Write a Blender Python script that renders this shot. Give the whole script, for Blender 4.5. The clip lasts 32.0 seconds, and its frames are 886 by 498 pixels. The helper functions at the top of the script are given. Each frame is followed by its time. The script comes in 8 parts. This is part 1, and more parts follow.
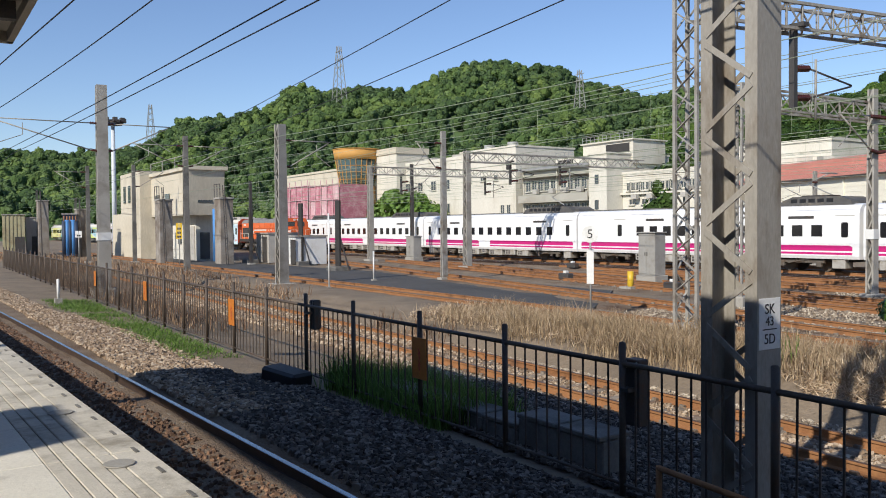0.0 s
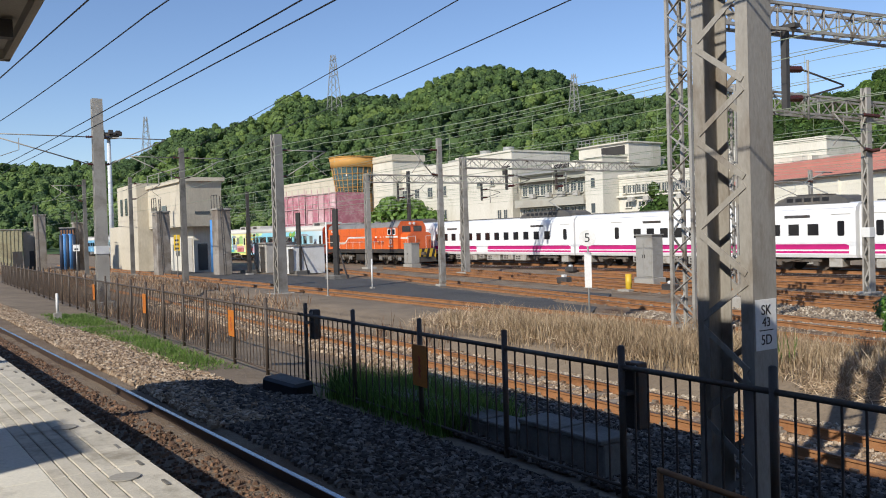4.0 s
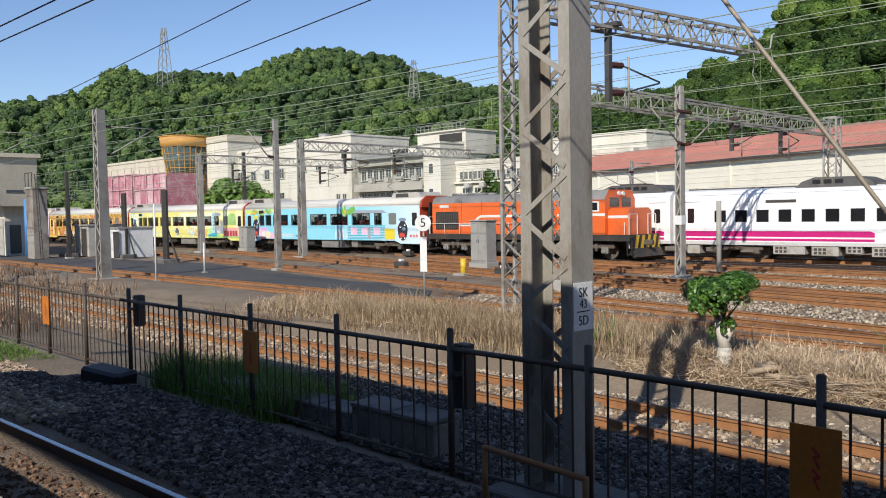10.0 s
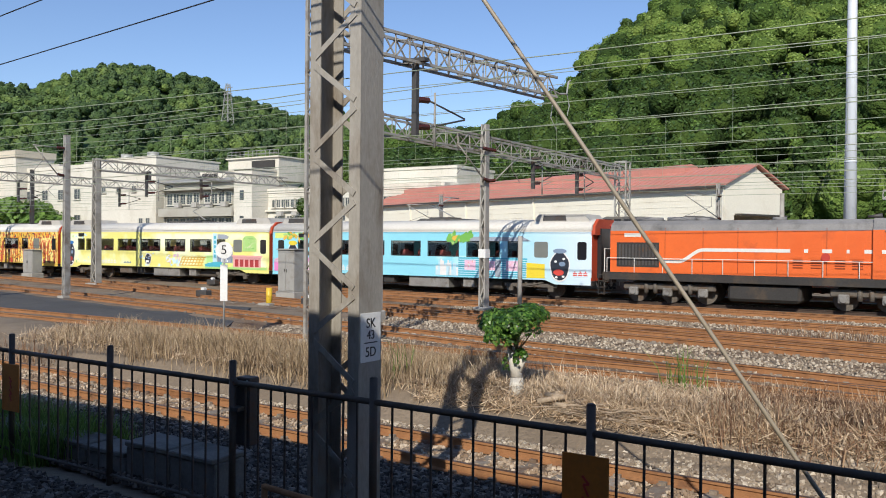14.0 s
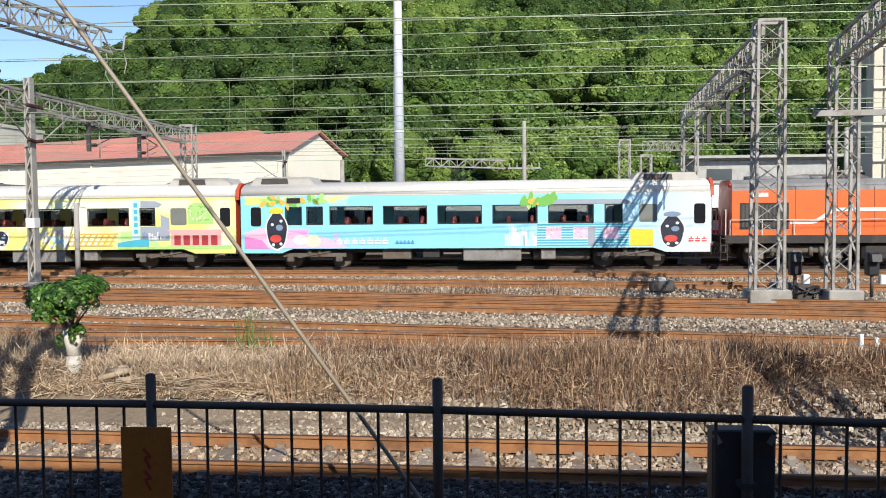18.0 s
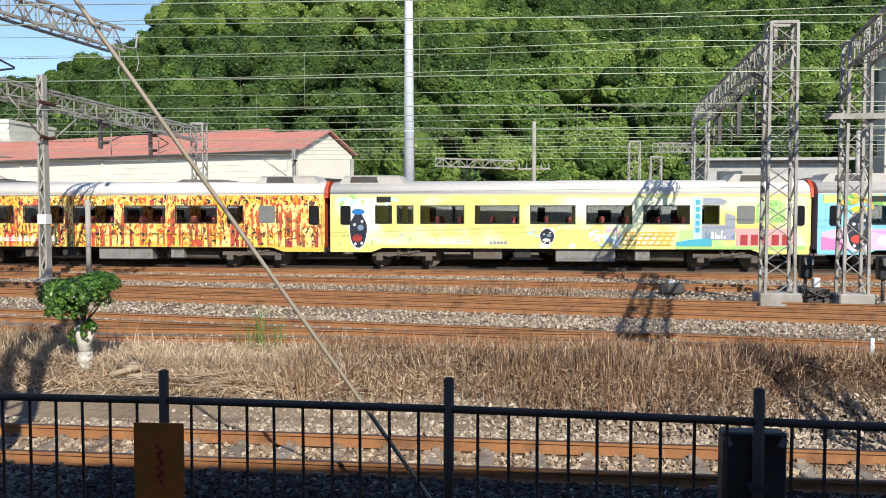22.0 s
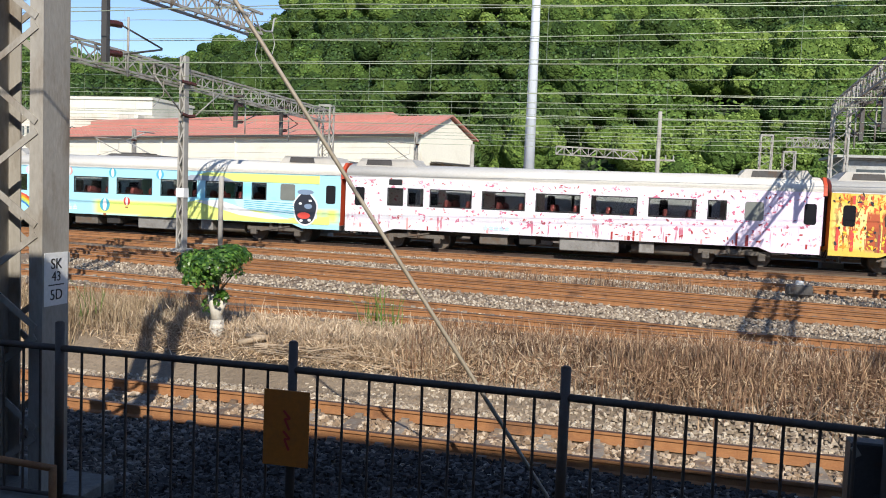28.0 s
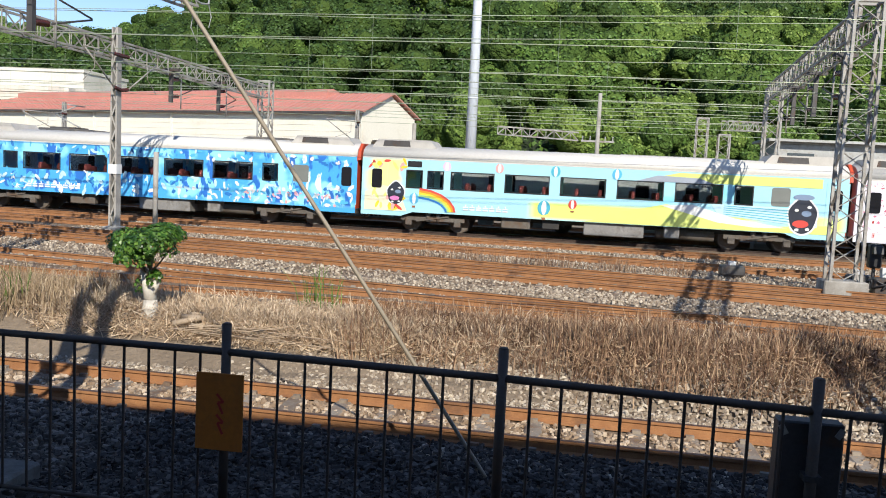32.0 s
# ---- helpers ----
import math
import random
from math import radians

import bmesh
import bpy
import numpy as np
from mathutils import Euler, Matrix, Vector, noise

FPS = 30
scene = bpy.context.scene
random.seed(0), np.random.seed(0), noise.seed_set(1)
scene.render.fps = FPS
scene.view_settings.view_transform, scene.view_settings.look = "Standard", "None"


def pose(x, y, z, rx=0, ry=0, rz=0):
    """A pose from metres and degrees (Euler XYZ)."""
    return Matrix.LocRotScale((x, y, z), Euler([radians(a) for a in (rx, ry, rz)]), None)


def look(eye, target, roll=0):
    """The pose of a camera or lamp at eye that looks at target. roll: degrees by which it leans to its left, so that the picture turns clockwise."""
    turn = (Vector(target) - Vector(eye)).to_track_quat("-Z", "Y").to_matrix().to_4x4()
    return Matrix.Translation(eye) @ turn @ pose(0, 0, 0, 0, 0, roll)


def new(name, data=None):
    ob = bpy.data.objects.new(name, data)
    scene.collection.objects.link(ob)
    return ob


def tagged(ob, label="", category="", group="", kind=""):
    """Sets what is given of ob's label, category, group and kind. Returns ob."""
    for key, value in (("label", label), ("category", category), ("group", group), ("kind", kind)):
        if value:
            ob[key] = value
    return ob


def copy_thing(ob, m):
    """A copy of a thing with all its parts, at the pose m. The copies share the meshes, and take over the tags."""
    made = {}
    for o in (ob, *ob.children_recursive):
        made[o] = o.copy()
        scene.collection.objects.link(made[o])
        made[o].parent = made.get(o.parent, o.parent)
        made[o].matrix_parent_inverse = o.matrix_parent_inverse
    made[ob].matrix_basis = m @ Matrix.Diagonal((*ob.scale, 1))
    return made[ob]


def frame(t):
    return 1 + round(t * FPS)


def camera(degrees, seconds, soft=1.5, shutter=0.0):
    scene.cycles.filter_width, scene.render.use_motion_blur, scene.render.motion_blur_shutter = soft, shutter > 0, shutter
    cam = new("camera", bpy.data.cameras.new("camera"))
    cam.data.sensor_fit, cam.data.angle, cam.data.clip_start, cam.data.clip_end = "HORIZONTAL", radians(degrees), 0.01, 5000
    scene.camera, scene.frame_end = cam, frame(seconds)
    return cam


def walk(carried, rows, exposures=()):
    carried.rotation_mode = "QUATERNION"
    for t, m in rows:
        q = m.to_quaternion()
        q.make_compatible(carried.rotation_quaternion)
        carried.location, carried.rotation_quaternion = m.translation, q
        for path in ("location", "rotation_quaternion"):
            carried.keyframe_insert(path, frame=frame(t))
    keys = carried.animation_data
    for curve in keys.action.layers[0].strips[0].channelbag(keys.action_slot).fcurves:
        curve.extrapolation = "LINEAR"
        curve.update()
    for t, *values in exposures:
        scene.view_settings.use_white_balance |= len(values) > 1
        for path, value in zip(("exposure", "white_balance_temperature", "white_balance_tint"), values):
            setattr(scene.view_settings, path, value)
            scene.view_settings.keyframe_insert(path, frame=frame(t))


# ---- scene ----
cam = camera(56.2, 32.0, soft=1.0)
PATH = [
    (0, (0.156, 0.459, 2.463), (-1.522, 1.546, 2.41), -0.5),
    (0.5, (0.19, 0.428, 2.477), (-1.495, 1.503, 2.42), -0.8),
    (1, (0.193, 0.432, 2.48), (-1.499, 1.496, 2.42), -1.2),
    (1.5, (0.197, 0.43, 2.481), (-1.497, 1.493, 2.42), -1.6),
    (2, (0.199, 0.432, 2.483), (-1.494, 1.496, 2.423), -1.6),
    (2.5, (0.205, 0.423, 2.493), (-1.486, 1.488, 2.449), -1.6),
    (3, (0.205, 0.426, 2.491), (-1.487, 1.492, 2.456), -1.7),
    (3.5, (0.214, 0.421, 2.487), (-1.472, 1.497, 2.451), -1.7),
    (5.5, (0.195, 0.421, 2.475), (-1.452, 1.554, 2.429), -1.8),
    (6, (0.206, 0.416, 2.474), (-1.441, 1.55, 2.419), -2.1),
    (6.5, (0.214, 0.414, 2.477), (-1.424, 1.558, 2.415), -2.1),
    (7, (0.205, 0.424, 2.473), (-1.428, 1.577, 2.403), -2.1),
    (7.5, (0.2, 0.425, 2.475), (-1.43, 1.582, 2.401), -2.0),
    (8, (0.209, 0.426, 2.476), (-1.407, 1.602, 2.4), -1.9),
    (8.5, (0.217, 0.422, 2.476), (-1.379, 1.625, 2.399), -1.8),
    (9, (0.227, 0.424, 2.475), (-1.343, 1.661, 2.398), -1.3),
    (9.5, (0.251, 0.436, 2.48), (-1.27, 1.732, 2.399), -1.0),
    (10, (0.272, 0.476, 2.479), (-1.162, 1.867, 2.394), -1.0),
    (10.5, (0.316, 0.571, 2.478), (-1.032, 2.046, 2.389), -0.8),
    (11, (0.356, 0.682, 2.475), (-0.956, 2.189, 2.388), -0.7),
    (11.5, (0.361, 0.732, 2.477), (-0.94, 2.249, 2.395), -0.4),
    (12, (0.363, 0.752, 2.475), (-0.93, 2.276, 2.393), 0.1),
    (12.5, (0.362, 0.782, 2.472), (-0.918, 2.317, 2.391), 0.3),
    (13, (0.347, 0.792, 2.461), (-0.906, 2.35, 2.428), 0.6),
    (13.5, (0.33, 0.807, 2.463), (-0.92, 2.368, 2.449), 0.3),
    (14, (0.334, 0.791, 2.455), (-0.758, 2.466, 2.442), 0.5),
    (14.5, (0.356, 0.731, 2.459), (-0.368, 2.595, 2.443), 1.5),
    (15, (0.373, 0.717, 2.464), (-0.049, 2.672, 2.42), 1.7),
    (15.5, (0.37, 0.713, 2.465), (0.078, 2.69, 2.394), 1.8),
    (17.5, (0.414, 0.798, 2.443), (0.202, 2.784, 2.351), 0.0),
    (18, (0.437, 0.816, 2.437), (0.292, 2.809, 2.341), -0.5),
    (18.5, (0.437, 0.828, 2.434), (0.381, 2.825, 2.336), -0.5),
    (19, (0.438, 0.817, 2.439), (0.411, 2.814, 2.339), -0.2),
    (19.5, (0.429, 0.804, 2.441), (0.407, 2.801, 2.341), -0.2),
    (20, (0.415, 0.793, 2.439), (0.384, 2.79, 2.341), -0.2),
    (20.5, (0.414, 0.806, 2.435), (0.354, 2.803, 2.338), -0.2),
    (21, (0.406, 0.802, 2.44), (0.299, 2.797, 2.345), -0.3),
    (21.5, (0.409, 0.802, 2.442), (0.261, 2.794, 2.347), -0.3),
    (22, (0.409, 0.794, 2.437), (0.244, 2.785, 2.341), 0.0),
    (22.5, (0.404, 0.796, 2.439), (0.223, 2.786, 2.342), 0.3),
    (23, (0.406, 0.79, 2.444), (0.22, 2.779, 2.345), 0.4),
    (23.5, (0.412, 0.786, 2.443), (0.225, 2.774, 2.343), 0.4),
    (24, (0.399, 0.771, 2.445), (0.21, 2.759, 2.346), 0.5),
    (24.5, (0.385, 0.76, 2.444), (0.146, 2.743, 2.344), 0.9),
    (25, (0.379, 0.744, 2.444), (0.091, 2.721, 2.344), 1.0),
    (25.5, (0.374, 0.733, 2.446), (0.052, 2.704, 2.344), 1.0),
    (26, (0.368, 0.736, 2.443), (0.027, 2.704, 2.34), 1.7),
    (26.5, (0.361, 0.711, 2.439), (-0.015, 2.672, 2.334), 1.7),
    (28.5, (0.364, 0.681, 2.452), (-0.081, 2.625, 2.308), 2.2),
    (29, (0.371, 0.692, 2.463), (-0.075, 2.636, 2.312), 1.9),
    (29.5, (0.376, 0.698, 2.448), (-0.067, 2.642, 2.285), 2.2),
    (30, (0.374, 0.688, 2.452), (-0.062, 2.632, 2.276), 2.3),
    (30.5, (0.378, 0.717, 2.447), (-0.029, 2.667, 2.268), 2.3),
    (31, (0.389, 0.761, 2.44), (0.073, 2.727, 2.262), 2.4),
    (31.5, (0.395, 0.77, 2.432), (0.146, 2.746, 2.258), 2.4),
    (32, (0.375, 0.759, 2.45), (0.078, 2.729, 2.272), 2.8),
]
walk(cam, [(t, look(eye, target, roll)) for t, eye, target, roll in PATH],
     exposures=[(0.0, 0.0), (13.0, 0.0), (15.0, 0.05), (17.5, 0.3), (32.0, 0.3)])

# ---- world and sun ----
SUN_DIR = Vector((0.39, -1.0, 0.72)).normalized()
world = bpy.data.worlds.new("sky")
scene.world = world
world.use_nodes = True
wn = world.node_tree.nodes
sky = wn.new("ShaderNodeTexSky")
sky.sky_type = 'NISHITA'
sky.sun_disc = False
sky.sun_elevation = math.asin(SUN_DIR.z)
sky.sun_rotation = math.atan2(SUN_DIR.x, SUN_DIR.y)
sky.air_density, sky.dust_density, sky.ozone_density = 1.0, 0.1, 2.0
wn["Background"].inputs["Strength"].default_value = 0.116
tint = wn.new("ShaderNodeMix")
tint.data_type, tint.blend_type = 'RGBA', 'MULTIPLY'
tint.inputs[0].default_value = 1.0
tint.inputs[7].default_value = (0.93, 0.99, 1.16, 1)
world.node_tree.links.new(sky.outputs[0], tint.inputs[6])
world.node_tree.links.new(tint.outputs[2], wn["Background"].inputs["Color"])
sun_data = bpy.data.lights.new("sun", 'SUN')
sun_data.energy, sun_data.angle, sun_data.color = 5.0, radians(0.53), (1.0, 0.94, 0.84)
sun = new("sun", sun_data)
sun.matrix_world = look(SUN_DIR * 100, (0, 0, 0))

# ---- helpers of this scene ----
def mesh_of(name, bm):
    me = bpy.data.meshes.new(name)
    bm.to_mesh(me)
    bm.free()
    return me


def part(name, bm, material, parent=None, label="", smooth=False):
    """One mesh object out of a bmesh or mesh, under a thing, a part or nothing."""
    me = bm if isinstance(bm, bpy.types.Mesh) else mesh_of(name, bm)
    if material is not None and not me.materials:
        for m in (material if isinstance(material, (list, tuple)) else [material]):
            me.materials.append(m)
    if smooth:
        me.polygons.foreach_set("use_smooth", [True] * len(me.polygons))
    ob = new(name, me)
    if parent is not None:
        ob.parent = parent
    if label:
        tagged(ob, label)
    return ob


def thing(name, at=(0, 0, 0), label="", category="", group="", kind="", rz=0):
    ob = new(name)
    ob.empty_display_size = 0.2
    ob.matrix_basis = pose(*at, 0, 0, rz)
    return tagged(ob, label, category, group, kind)


def box(bm, x0, x1, y0, y1, z0, z1, bevel=0.0):
    vs = [bm.verts.new((x, y, z)) for x in (x0, x1) for y in (y0, y1) for z in (z0, z1)]
    fs = [bm.faces.new([vs[i] for i in q]) for q in ((0, 1, 3, 2), (4, 6, 7, 5), (0, 4, 5, 1), (2, 3, 7, 6), (0, 2, 6, 4), (1, 5, 7, 3))]
    if bevel:
        es = {e for f in fs for e in f.edges}
        bmesh.ops.bevel(bm, geom=list(es), offset=bevel, segments=1, profile=0.5, affect='EDGES')
    return bm


def boxm(*a, bevel=0.0):
    return box(bmesh.new(), *a, bevel=bevel)


def frame_of(p0, p1):
    d = (Vector(p1) - Vector(p0))
    L = d.length
    d.normalize()
    up = Vector((0, 0, 1)) if abs(d.z) < 0.95 else Vector((1, 0, 0))
    s = d.cross(up).normalized()
    return Vector(p0), d, s, s.cross(d).normalized(), L


def bar(bm, p0, p1, w, h):
    """A rectangular bar from p0 to p1."""
    o, d, s, u, L = frame_of(p0, p1)
    vs = [bm.verts.new(o + d * a + s * b * w / 2 + u * c * h / 2) for a in (0, L) for b in (-1, 1) for c in (-1, 1)]
    for q in ((0, 1, 3, 2), (4, 6, 7, 5), (0, 4, 5, 1), (2, 3, 7, 6), (0, 2, 6, 4), (1, 5, 7, 3)):
        bm.faces.new([vs[i] for i in q])
    return bm


def rod(bm, p0, p1, r0, r1=None, n=8, caps=True):
    r1 = r0 if r1 is None else r1
    o, d, s, u, L = frame_of(p0, p1)
    a, b = [], []
    for i in range(n):
        k = 2 * math.pi * i / n
        v = s * math.cos(k) + u * math.sin(k)
        a.append(bm.verts.new(o + v * r0))
        b.append(bm.verts.new(o + d * L + v * r1))
    for i in range(n):
        f = bm.faces.new((a[i], a[(i + 1) % n], b[(i + 1) % n], b[i]))
        f.smooth = n > 6
    if caps:
        bm.faces.new(a[::-1])
        bm.faces.new(b)
    return bm


def tube(bm, pts, r, n=6):
    """A pipe or wire through points."""
    pts = [Vector(p) for p in pts]
    last = None
    for i, p in enumerate(pts):
        d = (pts[min(i + 1, len(pts) - 1)] - pts[max(i - 1, 0)]).normalized()
        up = Vector((0, 0, 1)) if abs(d.z) < 0.95 else Vector((1, 0, 0))
        s = d.cross(up).normalized()
        u = s.cross(d).normalized()
        ring = [bm.verts.new(p + (s * math.cos(2 * math.pi * k / n) + u * math.sin(2 * math.pi * k / n)) * r) for k in range(n)]
        if last:
            for k in range(n):
                bm.faces.new((last[k], last[(k + 1) % n], ring[(k + 1) % n], ring[k])).smooth = True
        last = ring
    return bm


def prism(bm, outline, axis, a, b):
    """An outline of 2D points, drawn out along an axis from a to b."""
    def at(p, k):
        return {"x": (k, p[0], p[1]), "y": (p[0], k, p[1]), "z": (p[0], p[1], k)}[axis]
    lo = [bm.verts.new(at(p, a)) for p in outline]
    hi = [bm.verts.new(at(p, b)) for p in outline]
    n = len(outline)
    bm.faces.new(lo)
    bm.faces.new(hi[::-1])
    for i in range(n):
        bm.faces.new((lo[i], hi[i], hi[(i + 1) % n], lo[(i + 1) % n]))
    bmesh.ops.recalc_face_normals(bm, faces=bm.faces)
    return bm


def wheel_round(bm, c, r, w, n=20):
    """A disc of width w round the y axis at c."""
    return rod(bm, (c[0], c[1] - w / 2, c[2]), (c[0], c[1] + w / 2, c[2]), r, n=n)


def raw(name, verts, faces):
    me = bpy.data.meshes.new(name)
    me.from_pydata(verts, [], faces)
    me.update()
    return me


def quads_mesh(name, v):
    """A mesh of loose quads out of an array of shape (n, 4, 3)."""
    v = np.asarray(v, np.float32)
    n = len(v)
    me = bpy.data.meshes.new(name)
    me.vertices.add(4 * n)
    me.vertices.foreach_set("co", v.reshape(-1))
    me.loops.add(4 * n)
    me.loops.foreach_set("vertex_index", np.arange(4 * n, dtype=np.int32))
    me.polygons.add(n)
    me.polygons.foreach_set("loop_start", np.arange(0, 4 * n, 4, dtype=np.int32))
    me.update()
    me.validate()
    return me


def letters(name, text, size, material, parent, m, label=""):
    """Flat raised letters, as a mesh."""
    cu = bpy.data.curves.new(name, 'FONT')
    cu.body, cu.size, cu.extrude = text, size, 0.002
    cu.align_x, cu.align_y = 'CENTER', 'CENTER'
    tmp = bpy.data.objects.new(name, cu)
    scene.collection.objects.link(tmp)
    bpy.context.view_layer.update()
    me = bpy.data.meshes.new_from_object(tmp.evaluated_get(bpy.context.evaluated_depsgraph_get()))
    bpy.data.objects.remove(tmp)
    me.materials.clear()
    ob = part(name, me, material, parent, label)
    ob.matrix_basis = m
    return ob


# ---- materials ----
def mat(name, c1, c2=None, scale=3.0, rough=0.7, metal=0.0, bump=0.15, fine=40.0, c3=None, stain=0.0, stain_scale=0.6, coat=0.0,
        obj=False, vary=0.0, stretch=(1, 1, 1), detail=6.0, bump_dist=0.02, spec=0.5):
    """Base colour between c1 and c2 by a coarse and a fine noise, with stains of c3, and a fine relief."""
    m = bpy.data.materials.new(name)
    m.use_nodes = True
    nt = m.node_tree
    N, L = nt.nodes, nt.links
    b = N["Principled BSDF"]
    b.inputs["Roughness"].default_value = rough
    b.inputs["Metallic"].default_value = metal
    b.inputs["Coat Weight"].default_value = coat
    b.inputs["Specular IOR Level"].default_value = spec
    c2 = c2 or tuple(x * 0.75 for x in c1)
    if obj:
        co = N.new("ShaderNodeTexCoord").outputs["Object"]
    else:
        co = N.new("ShaderNodeNewGeometry").outputs["Position"]
    mp = N.new("ShaderNodeMapping")
    mp.inputs["Scale"].default_value = stretch
    L.new(co, mp.inputs["Vector"])
    def nz(s, d=detail, r=0.6):
        n = N.new("ShaderNodeTexNoise")
        n.inputs["Scale"].default_value, n.inputs["Detail"].default_value, n.inputs["Roughness"].default_value = s, d, r
        L.new(mp.outputs[0], n.inputs["Vector"])
        return n.outputs[0]
    def mix(f, a, c, kind='MIX'):
        x = N.new("ShaderNodeMix")
        x.data_type, x.blend_type = 'RGBA', kind
        for sock, v in ((x.inputs[0], f), (x.inputs[6], a), (x.inputs[7], c)):
            if isinstance(v, (int, float)):
                sock.default_value = v
            elif isinstance(v, tuple):
                sock.default_value = (*v, 1)
            else:
                L.new(v, sock)
        return x.outputs[2]
    def ramp(f, a, c):
        r = N.new("ShaderNodeMapRange")
        r.inputs[1].default_value, r.inputs[2].default_value = a, c
        L.new(f, r.inputs[0])
        return r.outputs[0]
    coarse = ramp(nz(scale), 0.3, 0.7)
    col = mix(coarse, c1, c2)
    fn = nz(fine, 4)
    col = mix(ramp(fn, 0.25, 0.75), col, mix(0.5, col, tuple(x * 0.7 for x in c2)))
    if c3 is not None:
        col = mix(ramp(nz(stain_scale, 8, 0.7), 0.62 - 0.3 * stain, 0.75 - 0.15 * stain), col, c3)
    if vary:
        oi = N.new("ShaderNodeObjectInfo")
        hs = N.new("ShaderNodeHueSaturation")
        L.new(ramp(oi.outputs["Random"], 0, 1), hs.inputs["Value"])
        mr = N.new("ShaderNodeMapRange")
        mr.inputs[3].default_value, mr.inputs[4].default_value = 1 - vary, 1 + vary
        L.new(oi.outputs["Random"], mr.inputs[0])
        L.new(mr.outputs[0], hs.inputs["Value"])
        L.new(col, hs.inputs["Color"])
        col = hs.outputs[0]
    L.new(col, b.inputs["Base Color"])
    rr = N.new("ShaderNodeMapRange")
    rr.inputs[3].default_value, rr.inputs[4].default_value = max(0.02, rough - 0.12), min(1, rough + 0.1)
    L.new(fn, rr.inputs[0])
    L.new(rr.outputs[0], b.inputs["Roughness"])
    if bump:
        bp = N.new("ShaderNodeBump")
        bp.inputs["Strength"].default_value, bp.inputs["Distance"].default_value = bump, bump_dist
        L.new(fn, bp.inputs["Height"])
        L.new(bp.outputs[0], b.inputs["Normal"])
    return m


def leaf_mat(name, c1, c2, c3, trans=0.25, rough=0.55, scale=0.12):
    """Foliage: each leaf clump has its own green, some light passes through."""
    m = mat(name, c1, c2, scale=scale, rough=rough, bump=0.0, fine=3.0)
    N, L = m.node_tree.nodes, m.node_tree.links
    b = N["Principled BSDF"]
    g = N.new("ShaderNodeNewGeometry")
    x = N.new("ShaderNodeMix")
    x.data_type = 'RGBA'
    r = N.new("ShaderNodeMapRange")
    r.inputs[1].default_value, r.inputs[2].default_value = 0.45, 1.0
    L.new(g.outputs["Random Per Island"], r.inputs[0])
    L.new(r.outputs[0], x.inputs[0])
    src = b.inputs["Base Color"].links[0].from_socket
    L.new(src, x.inputs[6])
    x.inputs[7].default_value = (*c3, 1)
    L.new(x.outputs[2], b.inputs["Base Color"])
    if trans:
        t = N.new("ShaderNodeBsdfTranslucent")
        L.new(x.outputs[2], t.inputs["Color"])
        ms = N.new("ShaderNodeMixShader")
        ms.inputs[0].default_value = trans
        L.new(b.outputs[0], ms.inputs[1])
        L.new(t.outputs[0], ms.inputs[2])
        L.new(ms.outputs[0], N["Material Output"].inputs["Surface"])
    return m


def glass_mat(name, tint=(0.02, 0.025, 0.03), rough=0.06):
    m = mat(name, tint, tuple(x * 1.4 for x in tint), scale=0.5, rough=rough, bump=0.0, obj=True)
    m.node_tree.nodes["Principled BSDF"].inputs["Specular IOR Level"].default_value = 0.6
    return m


M_BALLAST = mat("ballast", (0.30, 0.235, 0.165), (0.17, 0.115, 0.07), 0.9, 0.95, 0, 0.9, 22, (0.115, 0.06, 0.03), 0.45, 0.35, bump_dist=0.06)
M_STONE = leaf_mat("ballast_stone", (0.37, 0.305, 0.225), (0.20, 0.145, 0.10), (0.54, 0.465, 0.36), 0, 0.9, 6.0)
M_STONE_BROWN = leaf_mat("rusty_ballast_stone", (0.34, 0.245, 0.16), (0.20, 0.135, 0.085), (0.52, 0.42, 0.31), 0, 0.9, 4.0)
# Near-black copy of the ballast stones; the canopy's deep shade is in the colour.
M_STONE_DEEP_SHADE = leaf_mat("blackened_stone", (0.042, 0.033, 0.027), (0.02, 0.016, 0.013), (0.12, 0.10, 0.085), 0, 0.9, 6.0)
M_STONE_RUST = leaf_mat("rust_stained_stone", (0.15, 0.085, 0.05), (0.09, 0.05, 0.03), (0.26, 0.15, 0.09), 0, 0.9, 4.0)
# Ballast stones darkened in colour to stand for the shade under the canopy.
M_STONE_SHADED = leaf_mat("oily_ballast_stone", (0.085, 0.068, 0.054), (0.04, 0.031, 0.025), (0.24, 0.20, 0.165), 0, 0.9, 6.0)
M_GROUND = mat("yard_soil", (0.29, 0.225, 0.155), (0.17, 0.13, 0.09), 0.6, 0.95, 0, 0.8, 14, (0.10, 0.075, 0.05), 0.3, 0.2, bump_dist=0.05)
M_ASPHALT = mat("worn_asphalt", (0.085, 0.082, 0.078), (0.055, 0.052, 0.05), 0.5, 0.9, 0, 0.5, 30, (0.12, 0.11, 0.095), 0.3, 0.25)
M_RUST = mat("rail_rust", (0.38, 0.185, 0.075), (0.26, 0.115, 0.045), 5.0, 0.85, 0.0, 0.3, 60, (0.10, 0.05, 0.028), 0.3, 1.2)
# Darker copy of the rail rust, with the shade on the rail's side painted in.
M_RUST_SHADED = mat("oily_rail_side", (0.075, 0.045, 0.03), (0.045, 0.028, 0.02), 5.0, 0.7, 0.2, 0.2, 60)
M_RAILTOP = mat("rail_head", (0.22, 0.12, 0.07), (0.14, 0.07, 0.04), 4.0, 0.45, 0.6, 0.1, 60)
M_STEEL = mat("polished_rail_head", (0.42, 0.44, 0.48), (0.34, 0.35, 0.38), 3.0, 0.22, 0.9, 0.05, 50)
